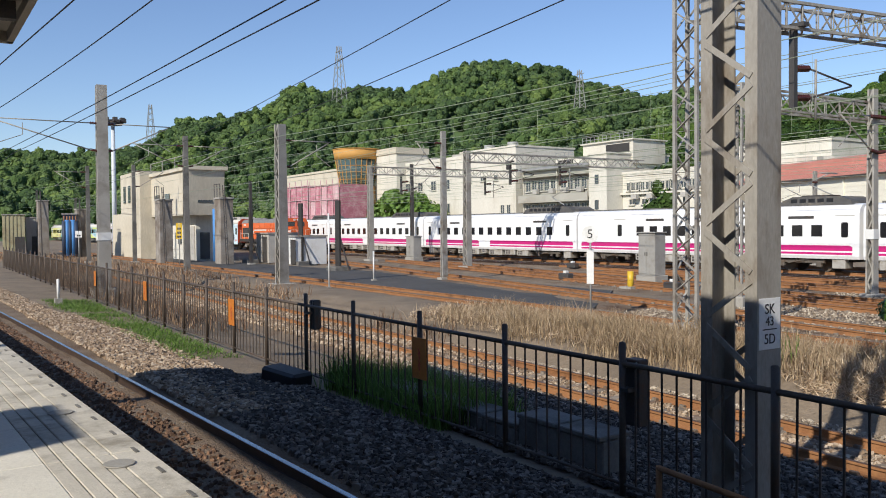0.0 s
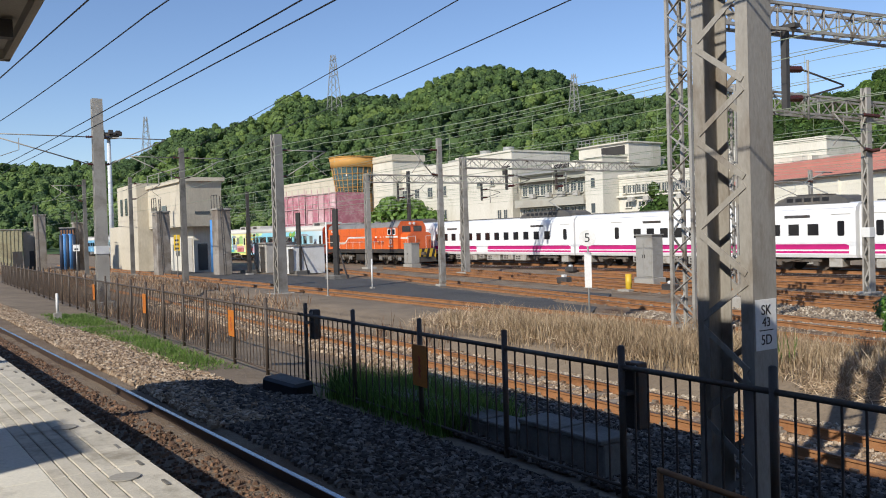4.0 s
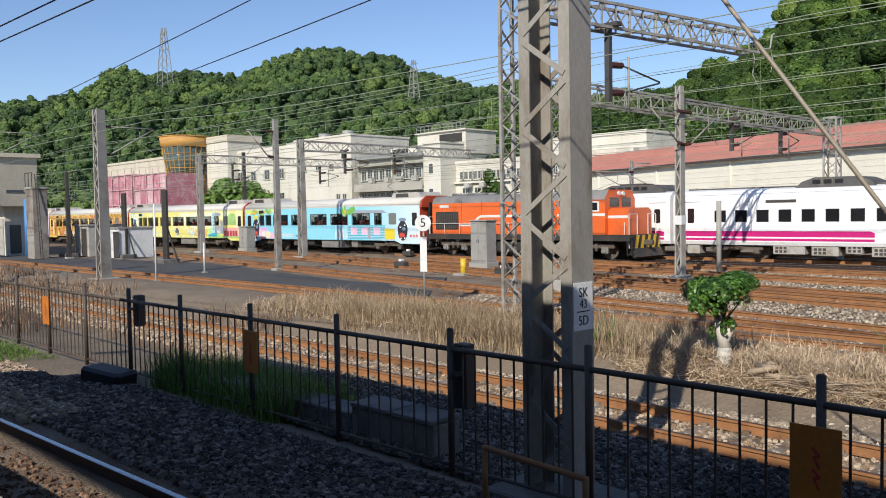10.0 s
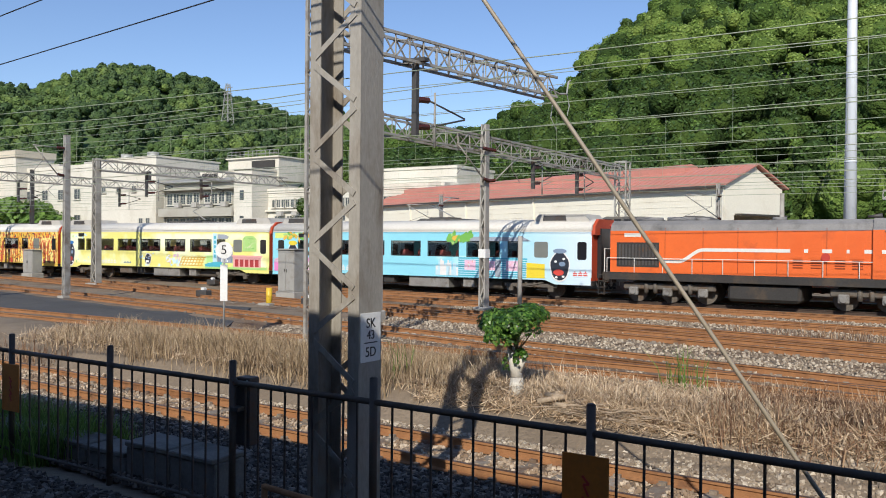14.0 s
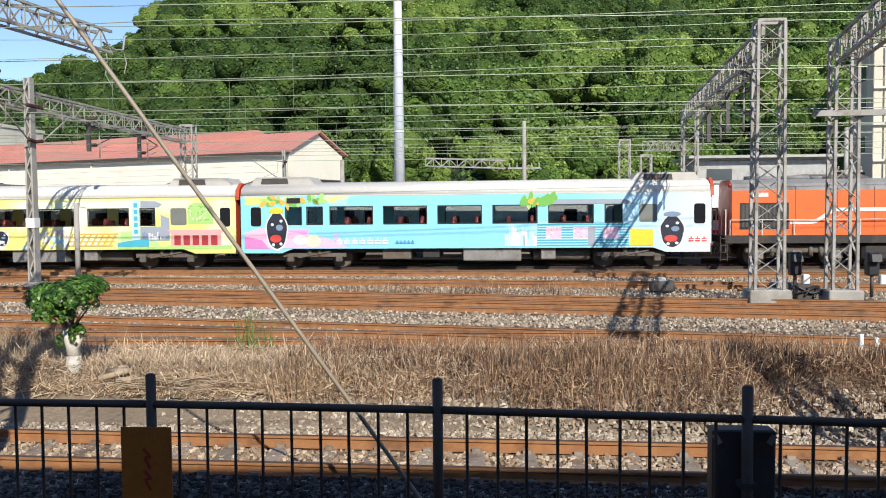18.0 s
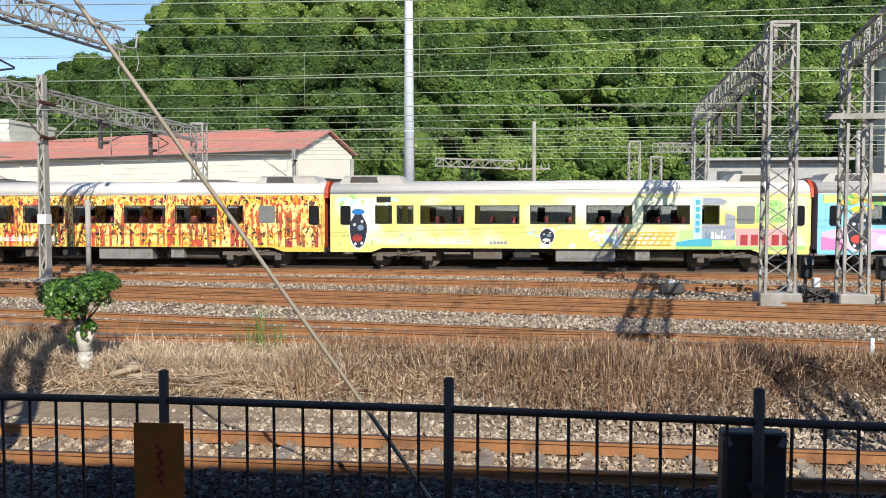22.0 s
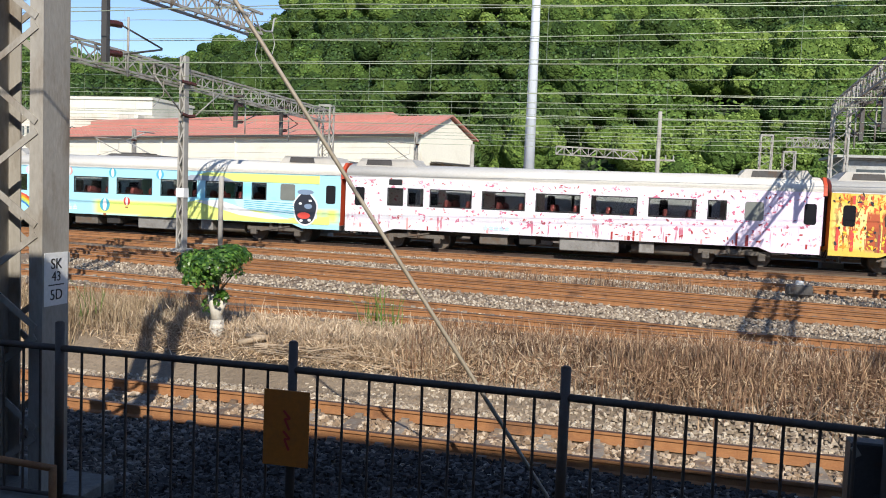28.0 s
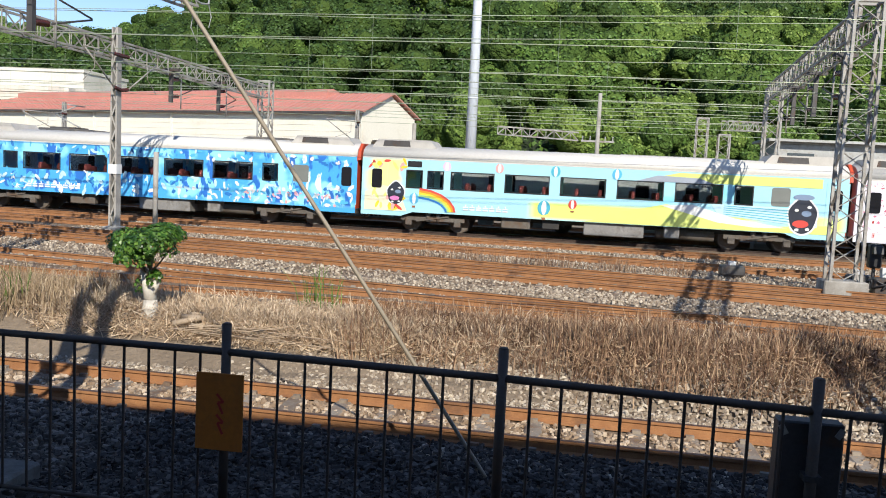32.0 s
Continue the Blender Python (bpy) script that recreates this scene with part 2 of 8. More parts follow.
M_SLEEPER = mat("sleeper_concrete", (0.30, 0.26, 0.21), (0.20, 0.16, 0.12), 2.0, 0.9, 0, 0.3, 40, (0.15, 0.075, 0.035), 0.5, 2.0, vary=0.2)
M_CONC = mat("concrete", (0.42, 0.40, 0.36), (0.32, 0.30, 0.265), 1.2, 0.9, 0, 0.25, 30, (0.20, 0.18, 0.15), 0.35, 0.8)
M_CONC_DK = mat("dark_concrete", (0.25, 0.24, 0.22), (0.15, 0.14, 0.125), 1.2, 0.92, 0, 0.3, 30, (0.08, 0.075, 0.065), 0.4, 0.9)
M_PLAT = mat("platform_concrete", (0.78, 0.74, 0.64), (0.69, 0.65, 0.56), 1.0, 0.88, 0, 0.15, 45, (0.33, 0.30, 0.25), 0.35, 1.3, vary=0.05)
M_PLAT_EDGE = mat("platform_edge", (0.66, 0.61, 0.52), (0.53, 0.49, 0.41), 1.6, 0.9, 0, 0.25, 45, (0.27, 0.24, 0.19), 0.4, 2.0, vary=0.06)
M_FENCE = mat("fence_paint", (0.105, 0.080, 0.062), (0.070, 0.054, 0.042), 3.0, 0.62, 0.1, 0.1, 60, (0.10, 0.055, 0.03), 0.35, 3.0)
M_GALV = mat("galvanised_steel", (0.44, 0.44, 0.42), (0.33, 0.33, 0.31), 2.0, 0.6, 0.25, 0.12, 40, (0.23, 0.21, 0.18), 0.35, 1.5)
M_GALV_OLD = mat("old_galvanised_steel", (0.43, 0.415, 0.38), (0.31, 0.295, 0.265), 1.8, 0.7, 0.15, 0.15, 40, (0.155, 0.115, 0.08), 0.45, 1.6)
M_MAST = mat("mast_steel", (0.39, 0.365, 0.32), (0.29, 0.265, 0.225), 1.6, 0.75, 0.1, 0.2, 35, (0.17, 0.13, 0.09), 0.45, 2.4, stretch=(1, 1, 0.35))
M_DKSTEEL = mat("dark_steel", (0.10, 0.095, 0.09), (0.06, 0.055, 0.052), 2.0, 0.6, 0.3, 0.15, 40, (0.12, 0.06, 0.03), 0.3, 2.0)
M_WIRE = mat("wire", (0.46, 0.50, 0.36), (0.36, 0.40, 0.28), 2.0, 0.5, 0.5, 0.0)
M_WIRE_DK = mat("dark_wire", (0.02, 0.02, 0.022), None, 2.0, 0.6, 0.2, 0.0)
M_GUY = mat("guy_rod", (0.42, 0.36, 0.28), (0.30, 0.25, 0.18), 2.0, 0.6, 0.2, 0.1)
M_LAMPWHITE = mat("lamp_tower_paint", (0.66, 0.69, 0.72), (0.58, 0.61, 0.64), 0.8, 0.5, 0.0, 0.03)
M_INSUL = mat("insulator", (0.12, 0.035, 0.022), (0.08, 0.02, 0.015), 5.0, 0.25, 0, 0.0, coat=0.4)
M_WHITE = mat("white_paint", (0.80, 0.80, 0.78), (0.72, 0.72, 0.69), 2.0, 0.5, 0, 0.04, 30, (0.55, 0.53, 0.48), 0.2, 1.0)
M_BLACK = mat("black_paint", (0.02, 0.02, 0.022), (0.012, 0.012, 0.013), 3.0, 0.5, 0, 0.05)
M_ORANGE_SIGN = mat("orange_sign", (0.62, 0.20, 0.02), (0.48, 0.15, 0.02), 4.0, 0.6, 0, 0.05, 30, (0.35, 0.13, 0.03), 0.3, 3.0)
M_RED = mat("red_paint", (0.55, 0.05, 0.03), (0.42, 0.04, 0.025), 3.0, 0.5, 0, 0.05)
M_YELLOW = mat("yellow_paint", (0.75, 0.50, 0.03), (0.62, 0.40, 0.03), 3.0, 0.5, 0, 0.05)
M_CANOPY = mat("canopy_cladding", (0.42, 0.37, 0.30), (0.34, 0.29, 0.23), 1.0, 0.7, 0, 0.1)
M_CREAM = mat("cream_render", (0.66, 0.60, 0.48), (0.56, 0.50, 0.39), 0.25, 0.9, 0, 0.1, 8, (0.42, 0.37, 0.28), 0.25, 0.3, stretch=(1, 1, 0.4))
M_CREAM_W = mat("pale_render", (0.72, 0.69, 0.60), (0.62, 0.58, 0.49), 0.25, 0.9, 0, 0.1, 8, (0.48, 0.44, 0.35), 0.25, 0.3, stretch=(1, 1, 0.4))
M_GREYWALL = mat("grey_tiled_wall", (0.46, 0.44, 0.38), (0.38, 0.36, 0.30), 0.4, 0.85, 0, 0.1, 10, (0.30, 0.27, 0.22), 0.3, 0.3)
M_SHED = mat("shed_cladding", (0.86, 0.82, 0.69), (0.80, 0.76, 0.63), 0.3, 0.6, 0, 0.05, 10, (0.66, 0.60, 0.48), 0.15, 0.3)
M_ROOF = mat("red_roof_sheet", (0.62, 0.27, 0.21), (0.52, 0.22, 0.17), 0.3, 0.6, 0.05, 0.05, 10, (0.45, 0.21, 0.16), 0.3, 0.4)
M_GLASS_B = glass_mat("building_glass", (0.06, 0.07, 0.075), 0.1)
M_GLASS = glass_mat("train_glass", (0.014, 0.014, 0.016), 0.05)
M_PANE = bpy.data.materials.new("clear_train_glass")
M_PANE.use_nodes = True
_b = M_PANE.node_tree.nodes["Principled BSDF"]
_b.inputs["Base Color"].default_value = (0.52, 0.54, 0.53, 1)
_b.inputs["Roughness"].default_value = 0.02
_b.inputs["Transmission Weight"].default_value = 1.0
_b.inputs["IOR"].default_value = 1.35
M_GLASS_G = glass_mat("curtain_wall_glass", (0.05, 0.08, 0.08), 0.08)
M_OCHRE = mat("ochre_panel", (0.62, 0.33, 0.08), (0.52, 0.27, 0.07), 0.5, 0.7, 0, 0.05)
M_PINK = mat("pink_netting", (0.52, 0.19, 0.24), (0.40, 0.14, 0.18), 0.9, 0.85, 0, 0.2, 8, (0.60, 0.36, 0.38), 0.5, 0.7)
M_BLUE = mat("blue_paint", (0.08, 0.28, 0.62), (0.06, 0.20, 0.48), 1.0, 0.6, 0, 0.05)
M_DARKPANEL = mat("dark_panel", (0.055, 0.05, 0.045), (0.035, 0.032, 0.03), 1.0, 0.7, 0.1, 0.1)
M_STAINED = mat("stained_concrete", (0.42, 0.40, 0.37), (0.22, 0.18, 0.14), 0.55, 0.85, 0, 0.15, 20, (0.12, 0.09, 0.065), 0.55, 0.5)
M_BARK_W = mat("limed_bark", (0.70, 0.66, 0.58), (0.58, 0.53, 0.44), 6.0, 0.9, 0, 0.4, 40, (0.36, 0.30, 0.22), 0.25, 5.0)
M_BARK = mat("bark", (0.20, 0.15, 0.10), (0.12, 0.09, 0.06), 6.0, 0.95, 0, 0.5, 40)
M_DEADWOOD = mat("dead_wood", (0.48, 0.38, 0.27), (0.33, 0.25, 0.17), 8.0, 0.95, 0, 0.4, 50)
M_DRY = leaf_mat("dry_grass", (0.56, 0.42, 0.28), (0.38, 0.27, 0.17), (0.78, 0.63, 0.45), 0.2, 0.8, 0.8)
M_DRY_TALL = leaf_mat("tall_dead_grass", (0.40, 0.29, 0.175), (0.25, 0.175, 0.10), (0.58, 0.45, 0.29), 0.2, 0.8, 0.8)
M_DRY_DK = leaf_mat("dry_weeds", (0.32, 0.185, 0.105), (0.09, 0.047, 0.03), (0.56, 0.39, 0.24), 0.2, 0.85, 0.8)
M_GRASS = leaf_mat("green_grass", (0.12, 0.22, 0.035), (0.08, 0.15, 0.025), (0.22, 0.34, 0.07), 0.3, 0.7, 1.0)
M_BUSH = leaf_mat("bush_leaf", (0.055, 0.15, 0.02), (0.03, 0.09, 0.012), (0.18, 0.32, 0.05), 0.3, 0.4, 1.5)
M_LEAF_A = leaf_mat("wood_leaf_a", (0.0602, 0.1218, 0.0207), (0.0377, 0.0831, 0.0161), (0.090, 0.160, 0.028), 0.2, 0.6, 0.10)
M_LEAF_B = leaf_mat("wood_leaf_b", (0.13, 0.2352, 0.0378), (0.09, 0.1731, 0.027), (0.165, 0.275, 0.046), 0.25, 0.6, 0.10)
M_LEAF_C = leaf_mat("wood_leaf_c", (0.2422, 0.3478, 0.0709), (0.1696, 0.2608, 0.0473), (0.285, 0.39, 0.08), 0.25, 0.6, 0.10)
# Far greens are lighter and flatter, with the distance haze put into the colour.
M_FAR = leaf_mat("far_wood", (0.100, 0.165, 0.050), (0.070, 0.120, 0.040), (0.14, 0.21, 0.064), 0.1, 0.8, 0.015)
M_FAR_DK = leaf_mat("far_wood_dark", (0.066, 0.118, 0.042), (0.046, 0.085, 0.034), (0.10, 0.155, 0.05), 0.1, 0.8, 0.015)
M_FAR_LT = leaf_mat("far_wood_light", (0.135, 0.205, 0.058), (0.105, 0.165, 0.048), (0.18, 0.25, 0.07), 0.1, 0.8, 0.015)
def clump_mat(name, c1, c2, c3, grain, depth):
    """The leafy surface of a bulge, mottled and deeply uneven; each bulge has a green of its own."""
    m = leaf_mat(name, c1, c2, c3, 0, 0.95, 0.3)
    N, L = m.node_tree.nodes, m.node_tree.links
    p = N["Principled BSDF"]
    p.inputs["Specular IOR Level"].default_value = 0.12
    g = N.new("ShaderNodeTexCoord")
    v = N.new("ShaderNodeTexVoronoi")
    v.inputs["Scale"].default_value = grain
    v.inputs["Detail"].default_value = 2.0
    L.new(g.outputs["Object"], v.inputs["Vector"])
    h = N.new("ShaderNodeMath")
    h.operation = 'SUBTRACT'
    h.inputs[0].default_value = 1.0
    L.new(v.outputs["Distance"], h.inputs[1])
    u = N.new("ShaderNodeBump")
    u.inputs["Strength"].default_value = 1.0
    u.inputs["Distance"].default_value = depth
    L.new(h.outputs[0], u.inputs["Height"])
    L.new(u.outputs[0], p.inputs["Normal"])
    return m


M_CLUMP_A = clump_mat("wood_clump_a", (0.047, 0.085, 0.020), (0.025, 0.050, 0.012), (0.072, 0.115, 0.025), 1.7, 0.55)
M_CLUMP_B = clump_mat("wood_clump_b", (0.086, 0.143, 0.031), (0.050, 0.092, 0.020), (0.118, 0.18, 0.038), 1.7, 0.55)
M_CLUMP_C = clump_mat("wood_clump_c", (0.14, 0.215, 0.046), (0.09, 0.15, 0.031), (0.18, 0.25, 0.055), 2.0, 0.5)
M_CLUMP_FAR_A = clump_mat("far_clump_a", (0.070, 0.118, 0.042), (0.048, 0.086, 0.034), (0.095, 0.145, 0.048), 0.8, 0.9)
M_CLUMP_FAR_B = clump_mat("far_clump_b", (0.095, 0.155, 0.048), (0.066, 0.115, 0.038), (0.125, 0.19, 0.056), 0.8, 0.9)
M_CLUMP_FAR_C = clump_mat("far_clump_c", (0.125, 0.19, 0.054), (0.095, 0.15, 0.045), (0.16, 0.225, 0.062), 0.8, 0.9)
# Undergrowth made near-black: the shade in the gaps between crowns is painted in.
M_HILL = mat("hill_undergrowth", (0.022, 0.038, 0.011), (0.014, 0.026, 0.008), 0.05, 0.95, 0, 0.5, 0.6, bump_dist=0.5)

# ---- ground, tracks, platform ----
def ground_z(y):
    return float(np.interp(y, (-40, 1.0, 4.6, 6.4, 8.6, 12.0, 13.2, 15.5, 16.2, 60, 90), (-0.3, -0.3, -0.3, -0.36, -0.66, -0.66, -0.08, -0.06, -0.2, -0.2, 0.0)))


def build_ground():
    ys = [-3000, -400, -60, -10, 1.0, 2.5, 4.6, 5.5, 6.4, 7.4, 8.6, 9.5, 10.5, 11.3, 12.0, 12.6, 13.2, 14.2, 15.5, 16.2, 20, 25, 30, 40, 60, 90, 400, 3500]
    xs = [-3500, -900, -300, -160] + list(range(-120, 41, 4)) + [60, 120, 400, 3500]
    v, f = [], []
    for x in xs:
        for y in ys:
            near = -20 < x < 30 and 4 < y < 16
            v.append((x, y, ground_z(y) + (0.05 * noise.noise((x * 0.35, y * 0.6, 0)) if near else 0.0)))
    n = len(ys)
    for i in range(len(xs) - 1):
        for j in range(n - 1):
            f.append((i * n + j, (i + 1) * n + j, (i + 1) * n + j + 1, i * n + j + 1))
    ob = part("ground", raw("ground", v, f), M_GROUND, None, smooth=True)
    tagged(ob, "brown soil and old ballast of a railway yard", "ground", kind="structure")


RAIL_OUT = [(-0.065, 0), (0.065, 0), (0.065, 0.012), (0.012, 0.03), (0.010, 0.105), (0.034, 0.115), (0.034, 0.148), (0.026, 0.152), (-0.026, 0.152), (-0.034, 0.148), (-0.034, 0.115), (-0.010, 0.105), (-0.012, 0.03), (-0.065, 0.012)]


def rail_between(name, p, q, parent, polished=False):
    """One rail from p to q, points on the rail's head."""
    bm = bmesh.new()
    o, d, s, u, L = frame_of(p, q)
    ends = []
    for a in (0, L):
        ends.append([bm.verts.new(o + d * a + s * y + u * (z - 0.152)) for y, z in RAIL_OUT])
    n = len(RAIL_OUT)
    for i in range(n):
        fc = bm.faces.new((ends[0][i], ends[0][(i + 1) % n], ends[1][(i + 1) % n], ends[1][i]))
        if i in (6, 7, 8):
            fc.material_index = 1
    bm.faces.new(ends[0][::-1])
    bm.faces.new(ends[1])
    bmesh.ops.recalc_face_normals(bm, faces=bm.faces)
    return part(name, bm, [M_RUST_SHADED if polished else M_RUST, M_STEEL if polished else M_RAILTOP], parent)


def ballast_bed(parent, y0, x0, x1, z, half=1.55, y1=None, lift=0.0):
    y1 = y0 if y1 is None else y1
    v, f = [], []
    prof = [(-half - 0.5, -0.26), (-half, -0.19), (-0.95, -0.165), (-0.3, -0.175), (0.3, -0.175), (0.95, -0.165), (half, -0.19), (half + 0.5, -0.26)]
    n = int((x1 - x0) / 1.2)
    for i in range(n + 1):
        k = i / n
        x, yc = x0 + (x1 - x0) * k, y0 + (y1 - y0) * k
        for a, b in prof:
            w = noise.noise((x * 0.8, a * 2 + y0, 3.1))
            v.append((x, yc + a + 0.08 * w, z + b + lift + 0.025 * w))
    m = len(prof)
    for i in range(n):
        for j in range(m - 1):
            f.append((i * m + j, (i + 1) * m + j, (i + 1) * m + j + 1, i * m + j + 1))
    return part("ballast_bed", raw("ballast_bed", v, f), M_BALLAST, parent, smooth=True)


def track(y0, x0, x1, z=0.0, y1=None, polished=False, gauge=1.13, lift=0.0, label="rusty railway track on worn ballast"):
    """A track along x; y1 lets it run aslant."""
    y1 = y0 if y1 is None else y1
    t = thing("railway_track", (0, 0, 0), label, "railway track", "tracks of the yard", "structure")
    for s in (-1, 1):
        rail_between("rail", (x0, y0 + s * gauge / 2, z), (x1, y1 + s * gauge / 2, z), t, polished)
    ballast_bed(t, y0, x0, x1, z, y1=y1, lift=0.045 if polished else lift)
    return t


def bent_track(fy, x0, x1, label, gauge=1.13, step=10):
    t = thing("railway_track", (0, 0, 0), label, "railway track", "tracks of the yard", "structure")
    for x in range(x0, x1, step):
        for s in (-1, 1):
            rail_between("rail", (x, fy(x) + s * gauge / 2, 0), (x + step, fy(x + step) + s * gauge / 2, 0), t, True)
        ballast_bed(t, fy(x), x, x + step, 0.0, y1=fy(x + step), lift=0.045)
    return t


def sleepers(t, y0, x0, x1, z, step=0.62, y1=None):
    """Concrete sleepers with rail clips, each a piece of the track."""
    y1 = y0 if y1 is None else y1
    bm = boxm(-0.11, 0.11, -1.0, 1.0, -0.31, -0.148, bevel=0.02)
    for s in (-1, 1):
        for k in (-1, 1):
            box(bm, -0.05, 0.05, s * 0.565 + k * 0.095 - 0.03, s * 0.565 + k * 0.095 + 0.03, -0.15, -0.105)
    me = mesh_of("sleeper", bm)
    me.materials.append(M_SLEEPER)
    n = int((x1 - x0) / step)
    for i in range(n):
        o = new("sleeper", me)
        o.parent = t
        k = i / n
        o.matrix_basis = pose(x0 + i * step, y0 + (y1 - y0) * k, z + random.uniform(-0.012, 0.004), 0, 0, random.uniform(-1.5, 1.5))


def stones(name, boxes, count, size, zf, material, label, skew=0.0):
    """Loose crushed stones lying on the ground, too many to count."""
    rng = np.random.default_rng(len(boxes) + count)
    base = np.array([(-1, -1, -0.6), (1, -1, -0.6), (1, 1, -0.6), (-1, 1, -0.6), (-0.7, -0.7, 0.7), (0.7, -0.7, 0.7), (0.7, 0.7, 0.7), (-0.7, 0.7, 0.7)])
    fq = np.array([(4, 5, 6, 7), (0, 1, 5, 4), (1, 2, 6, 5), (2, 3, 7, 6), (3, 0, 4, 7)])
    areas = np.array([(b[1] - b[0]) * (b[3] - b[2]) for b in boxes], float)
    pick = rng.choice(len(boxes), count, p=areas / areas.sum())
    V = np.zeros((count, 8, 3))
    for i in range(count):
        x0, x1, y0, y1 = boxes[pick[i]]
        x, y = rng.uniform(x0, x1), rng.uniform(y0, y1)
        s = size * rng.uniform(0.45, 1.25)
        a = rng.uniform(0, 6.28)
        p = base * (s * rng.uniform(0.7, 1.2, 3)) * 0.5 + rng.normal(0, s * 0.12, (8, 3))
        c, sn = math.cos(a), math.sin(a)
        tilt = rng.normal(0, 0.4)
        V[i, :, 0] = x + p[:, 0] * c - p[:, 1] * sn
        V[i, :, 1] = y + skew * x + p[:, 0] * sn + p[:, 1] * c
        V[i, :, 2] = zf(y) + p[:, 2] + tilt * p[:, 0] * 0.6 + s * 0.12
    F = (fq[None] + 8 * np.arange(count)[:, None, None]).reshape(-1, 4)
    ob = part(name, raw(name, V.reshape(-1, 3).tolist(), F.tolist()), material)
    return tagged(ob, label, "ballast", kind="stuff")


build_ground()
T1Y, T2Y, T2Z = 3.585, 10.46, -0.42
S1, S2 = 0.046, -0.033          # slopes of the platform track and of the second track across the plan
T1 = track(T1Y + S1 * -110, -110, 24, 0.0, y1=T1Y + S1 * 24, polished=True, label="platform track with a polished rail head")
T2 = track(T2Y + S2 * -45, -45, 45, T2Z, y1=T2Y + S2 * 45, label="rusty track with concrete sleepers beside the fence")
track(T2Y + S2 * -45, -170, -45, T2Z, label="rusty track running out beside the fence")
FAN = -0.18           # slope of the tracks that fan out across the yard
T3 = track(17.4 + FAN * -62, -62, 26, 0.0, y1=17.4 + FAN * 26, lift=0.03)
T4 = track(22.0 + FAN * -56, -56, 50, 0.0, y1=22.0 + FAN * 50)
track(23.9 - 0.175 * -50, -50, 60, 0.0, y1=23.9 - 0.175 * 60)
track(28.7 - 0.12 * -34, -34, 70, 0.0, y1=28.7 - 0.12 * 70)
track(33.0 - 0.07 * -40, -40, 80, 0.0, y1=33.0 - 0.07 * 80)
MAIN_X, MAIN_Y = (-260, -120, -65, -45, -20, 0, 40, 110), (33.0, 34.2, 35.4, 36.3, 36.8, 36.5, 35.2, 33.0)


def main_y(x):
    """The middle of the main track, which bends gently."""
    return float(sum(np.interp(x + d, MAIN_X, MAIN_Y) for d in (-12, -6, 0, 6, 12)) / 5)


bent_track(main_y, -250, 100, "main track under the moving train")
track(40.5, -170, 90, 0.0)
track(45.0, -170, 90, 0.0)
track(16.75, -110, 3, 0.0, lift=0.045, label="siding that joins the next track")


def platform_track_wall():
    p = thing("platform", (0, 0.25, 0), "pale concrete platform with worn coping and sunlit slabs", "platform", "", "structure", rz=2.5)
    part("platform_core", boxm(-70, 30, -7, 1.63, -0.3, 0.86), M_CONC_DK, p)
    rng = random.Random(4)
    me_c = mesh_of("coping_slab", boxm(-0.595, 0.595, -0.118, 0.12, -0.12, 0.06, bevel=0.008))
    me_c.materials.append(M_PLAT_EDGE)
    me_s = mesh_of("slab", boxm(-0.595, 0.595, -0.296, 0.296, -0.05, 0.06, bevel=0.005))
    me_s.materials.append(M_PLAT)
    bm = bmesh.new()
    for k in range(4):
        box(bm, -0.595, 0.595, -0.18 + k * 0.105, -0.18 + k * 0.105 + 0.097, -0.05, 0.06, bevel=0.005)
    me_g = mesh_of("ribbed_slab", bm)
    me_g.materials.append(M_PLAT_EDGE)
    for i in range(34):
        x = -40 + i * 1.2
        if x > -1:
            break
        for me, y in ((me_c, 1.74), (me_g, 1.385), (me_s, 0.905), (me_s, 0.307), (me_s, -0.291)):
            o = new(me.name.split(".")[0], me)
            o.parent = p
            o.matrix_basis = pose(x, y, 0.86 + rng.uniform(-0.002, 0.002))
    for x in (-40 + 0.6 * k for k in range(66)):
        if x > -1:
            break
        o = part("grip_stud", boxm(-0.07, 0.07, -0.012, 0.012, 0.058, 0.066), M_CONC_DK, p) if x == -40 else new("grip_stud", bpy.data.meshes["grip_stud"])
        o.parent = p
        o.matrix_basis = pose(x, 1.78, 0.86)
    lid = rod(bmesh.new(), (0, 0, 0.058), (0, 0, 0.067), 0.10, n=24)
    me = mesh_of("round_lid", lid)
    me.materials.append(M_CONC)
    for x, y in ((-5.5, 1.60), (-7.4, 1.60), (-11.6, 1.60)):
        o = new("round_lid", me)
        o.parent = p
        o.matrix_basis = pose(x, y, 0.862)
    part("kerb_line", boxm(-60, -1, 1.855, 1.865, 0.62, 0.90), M_CONC_DK, p)
    part("yellow_line", boxm(-60, -1, 0.10, 0.20, 0.921, 0.926), M_YELLOW, p)
    return p


platform_track_wall()


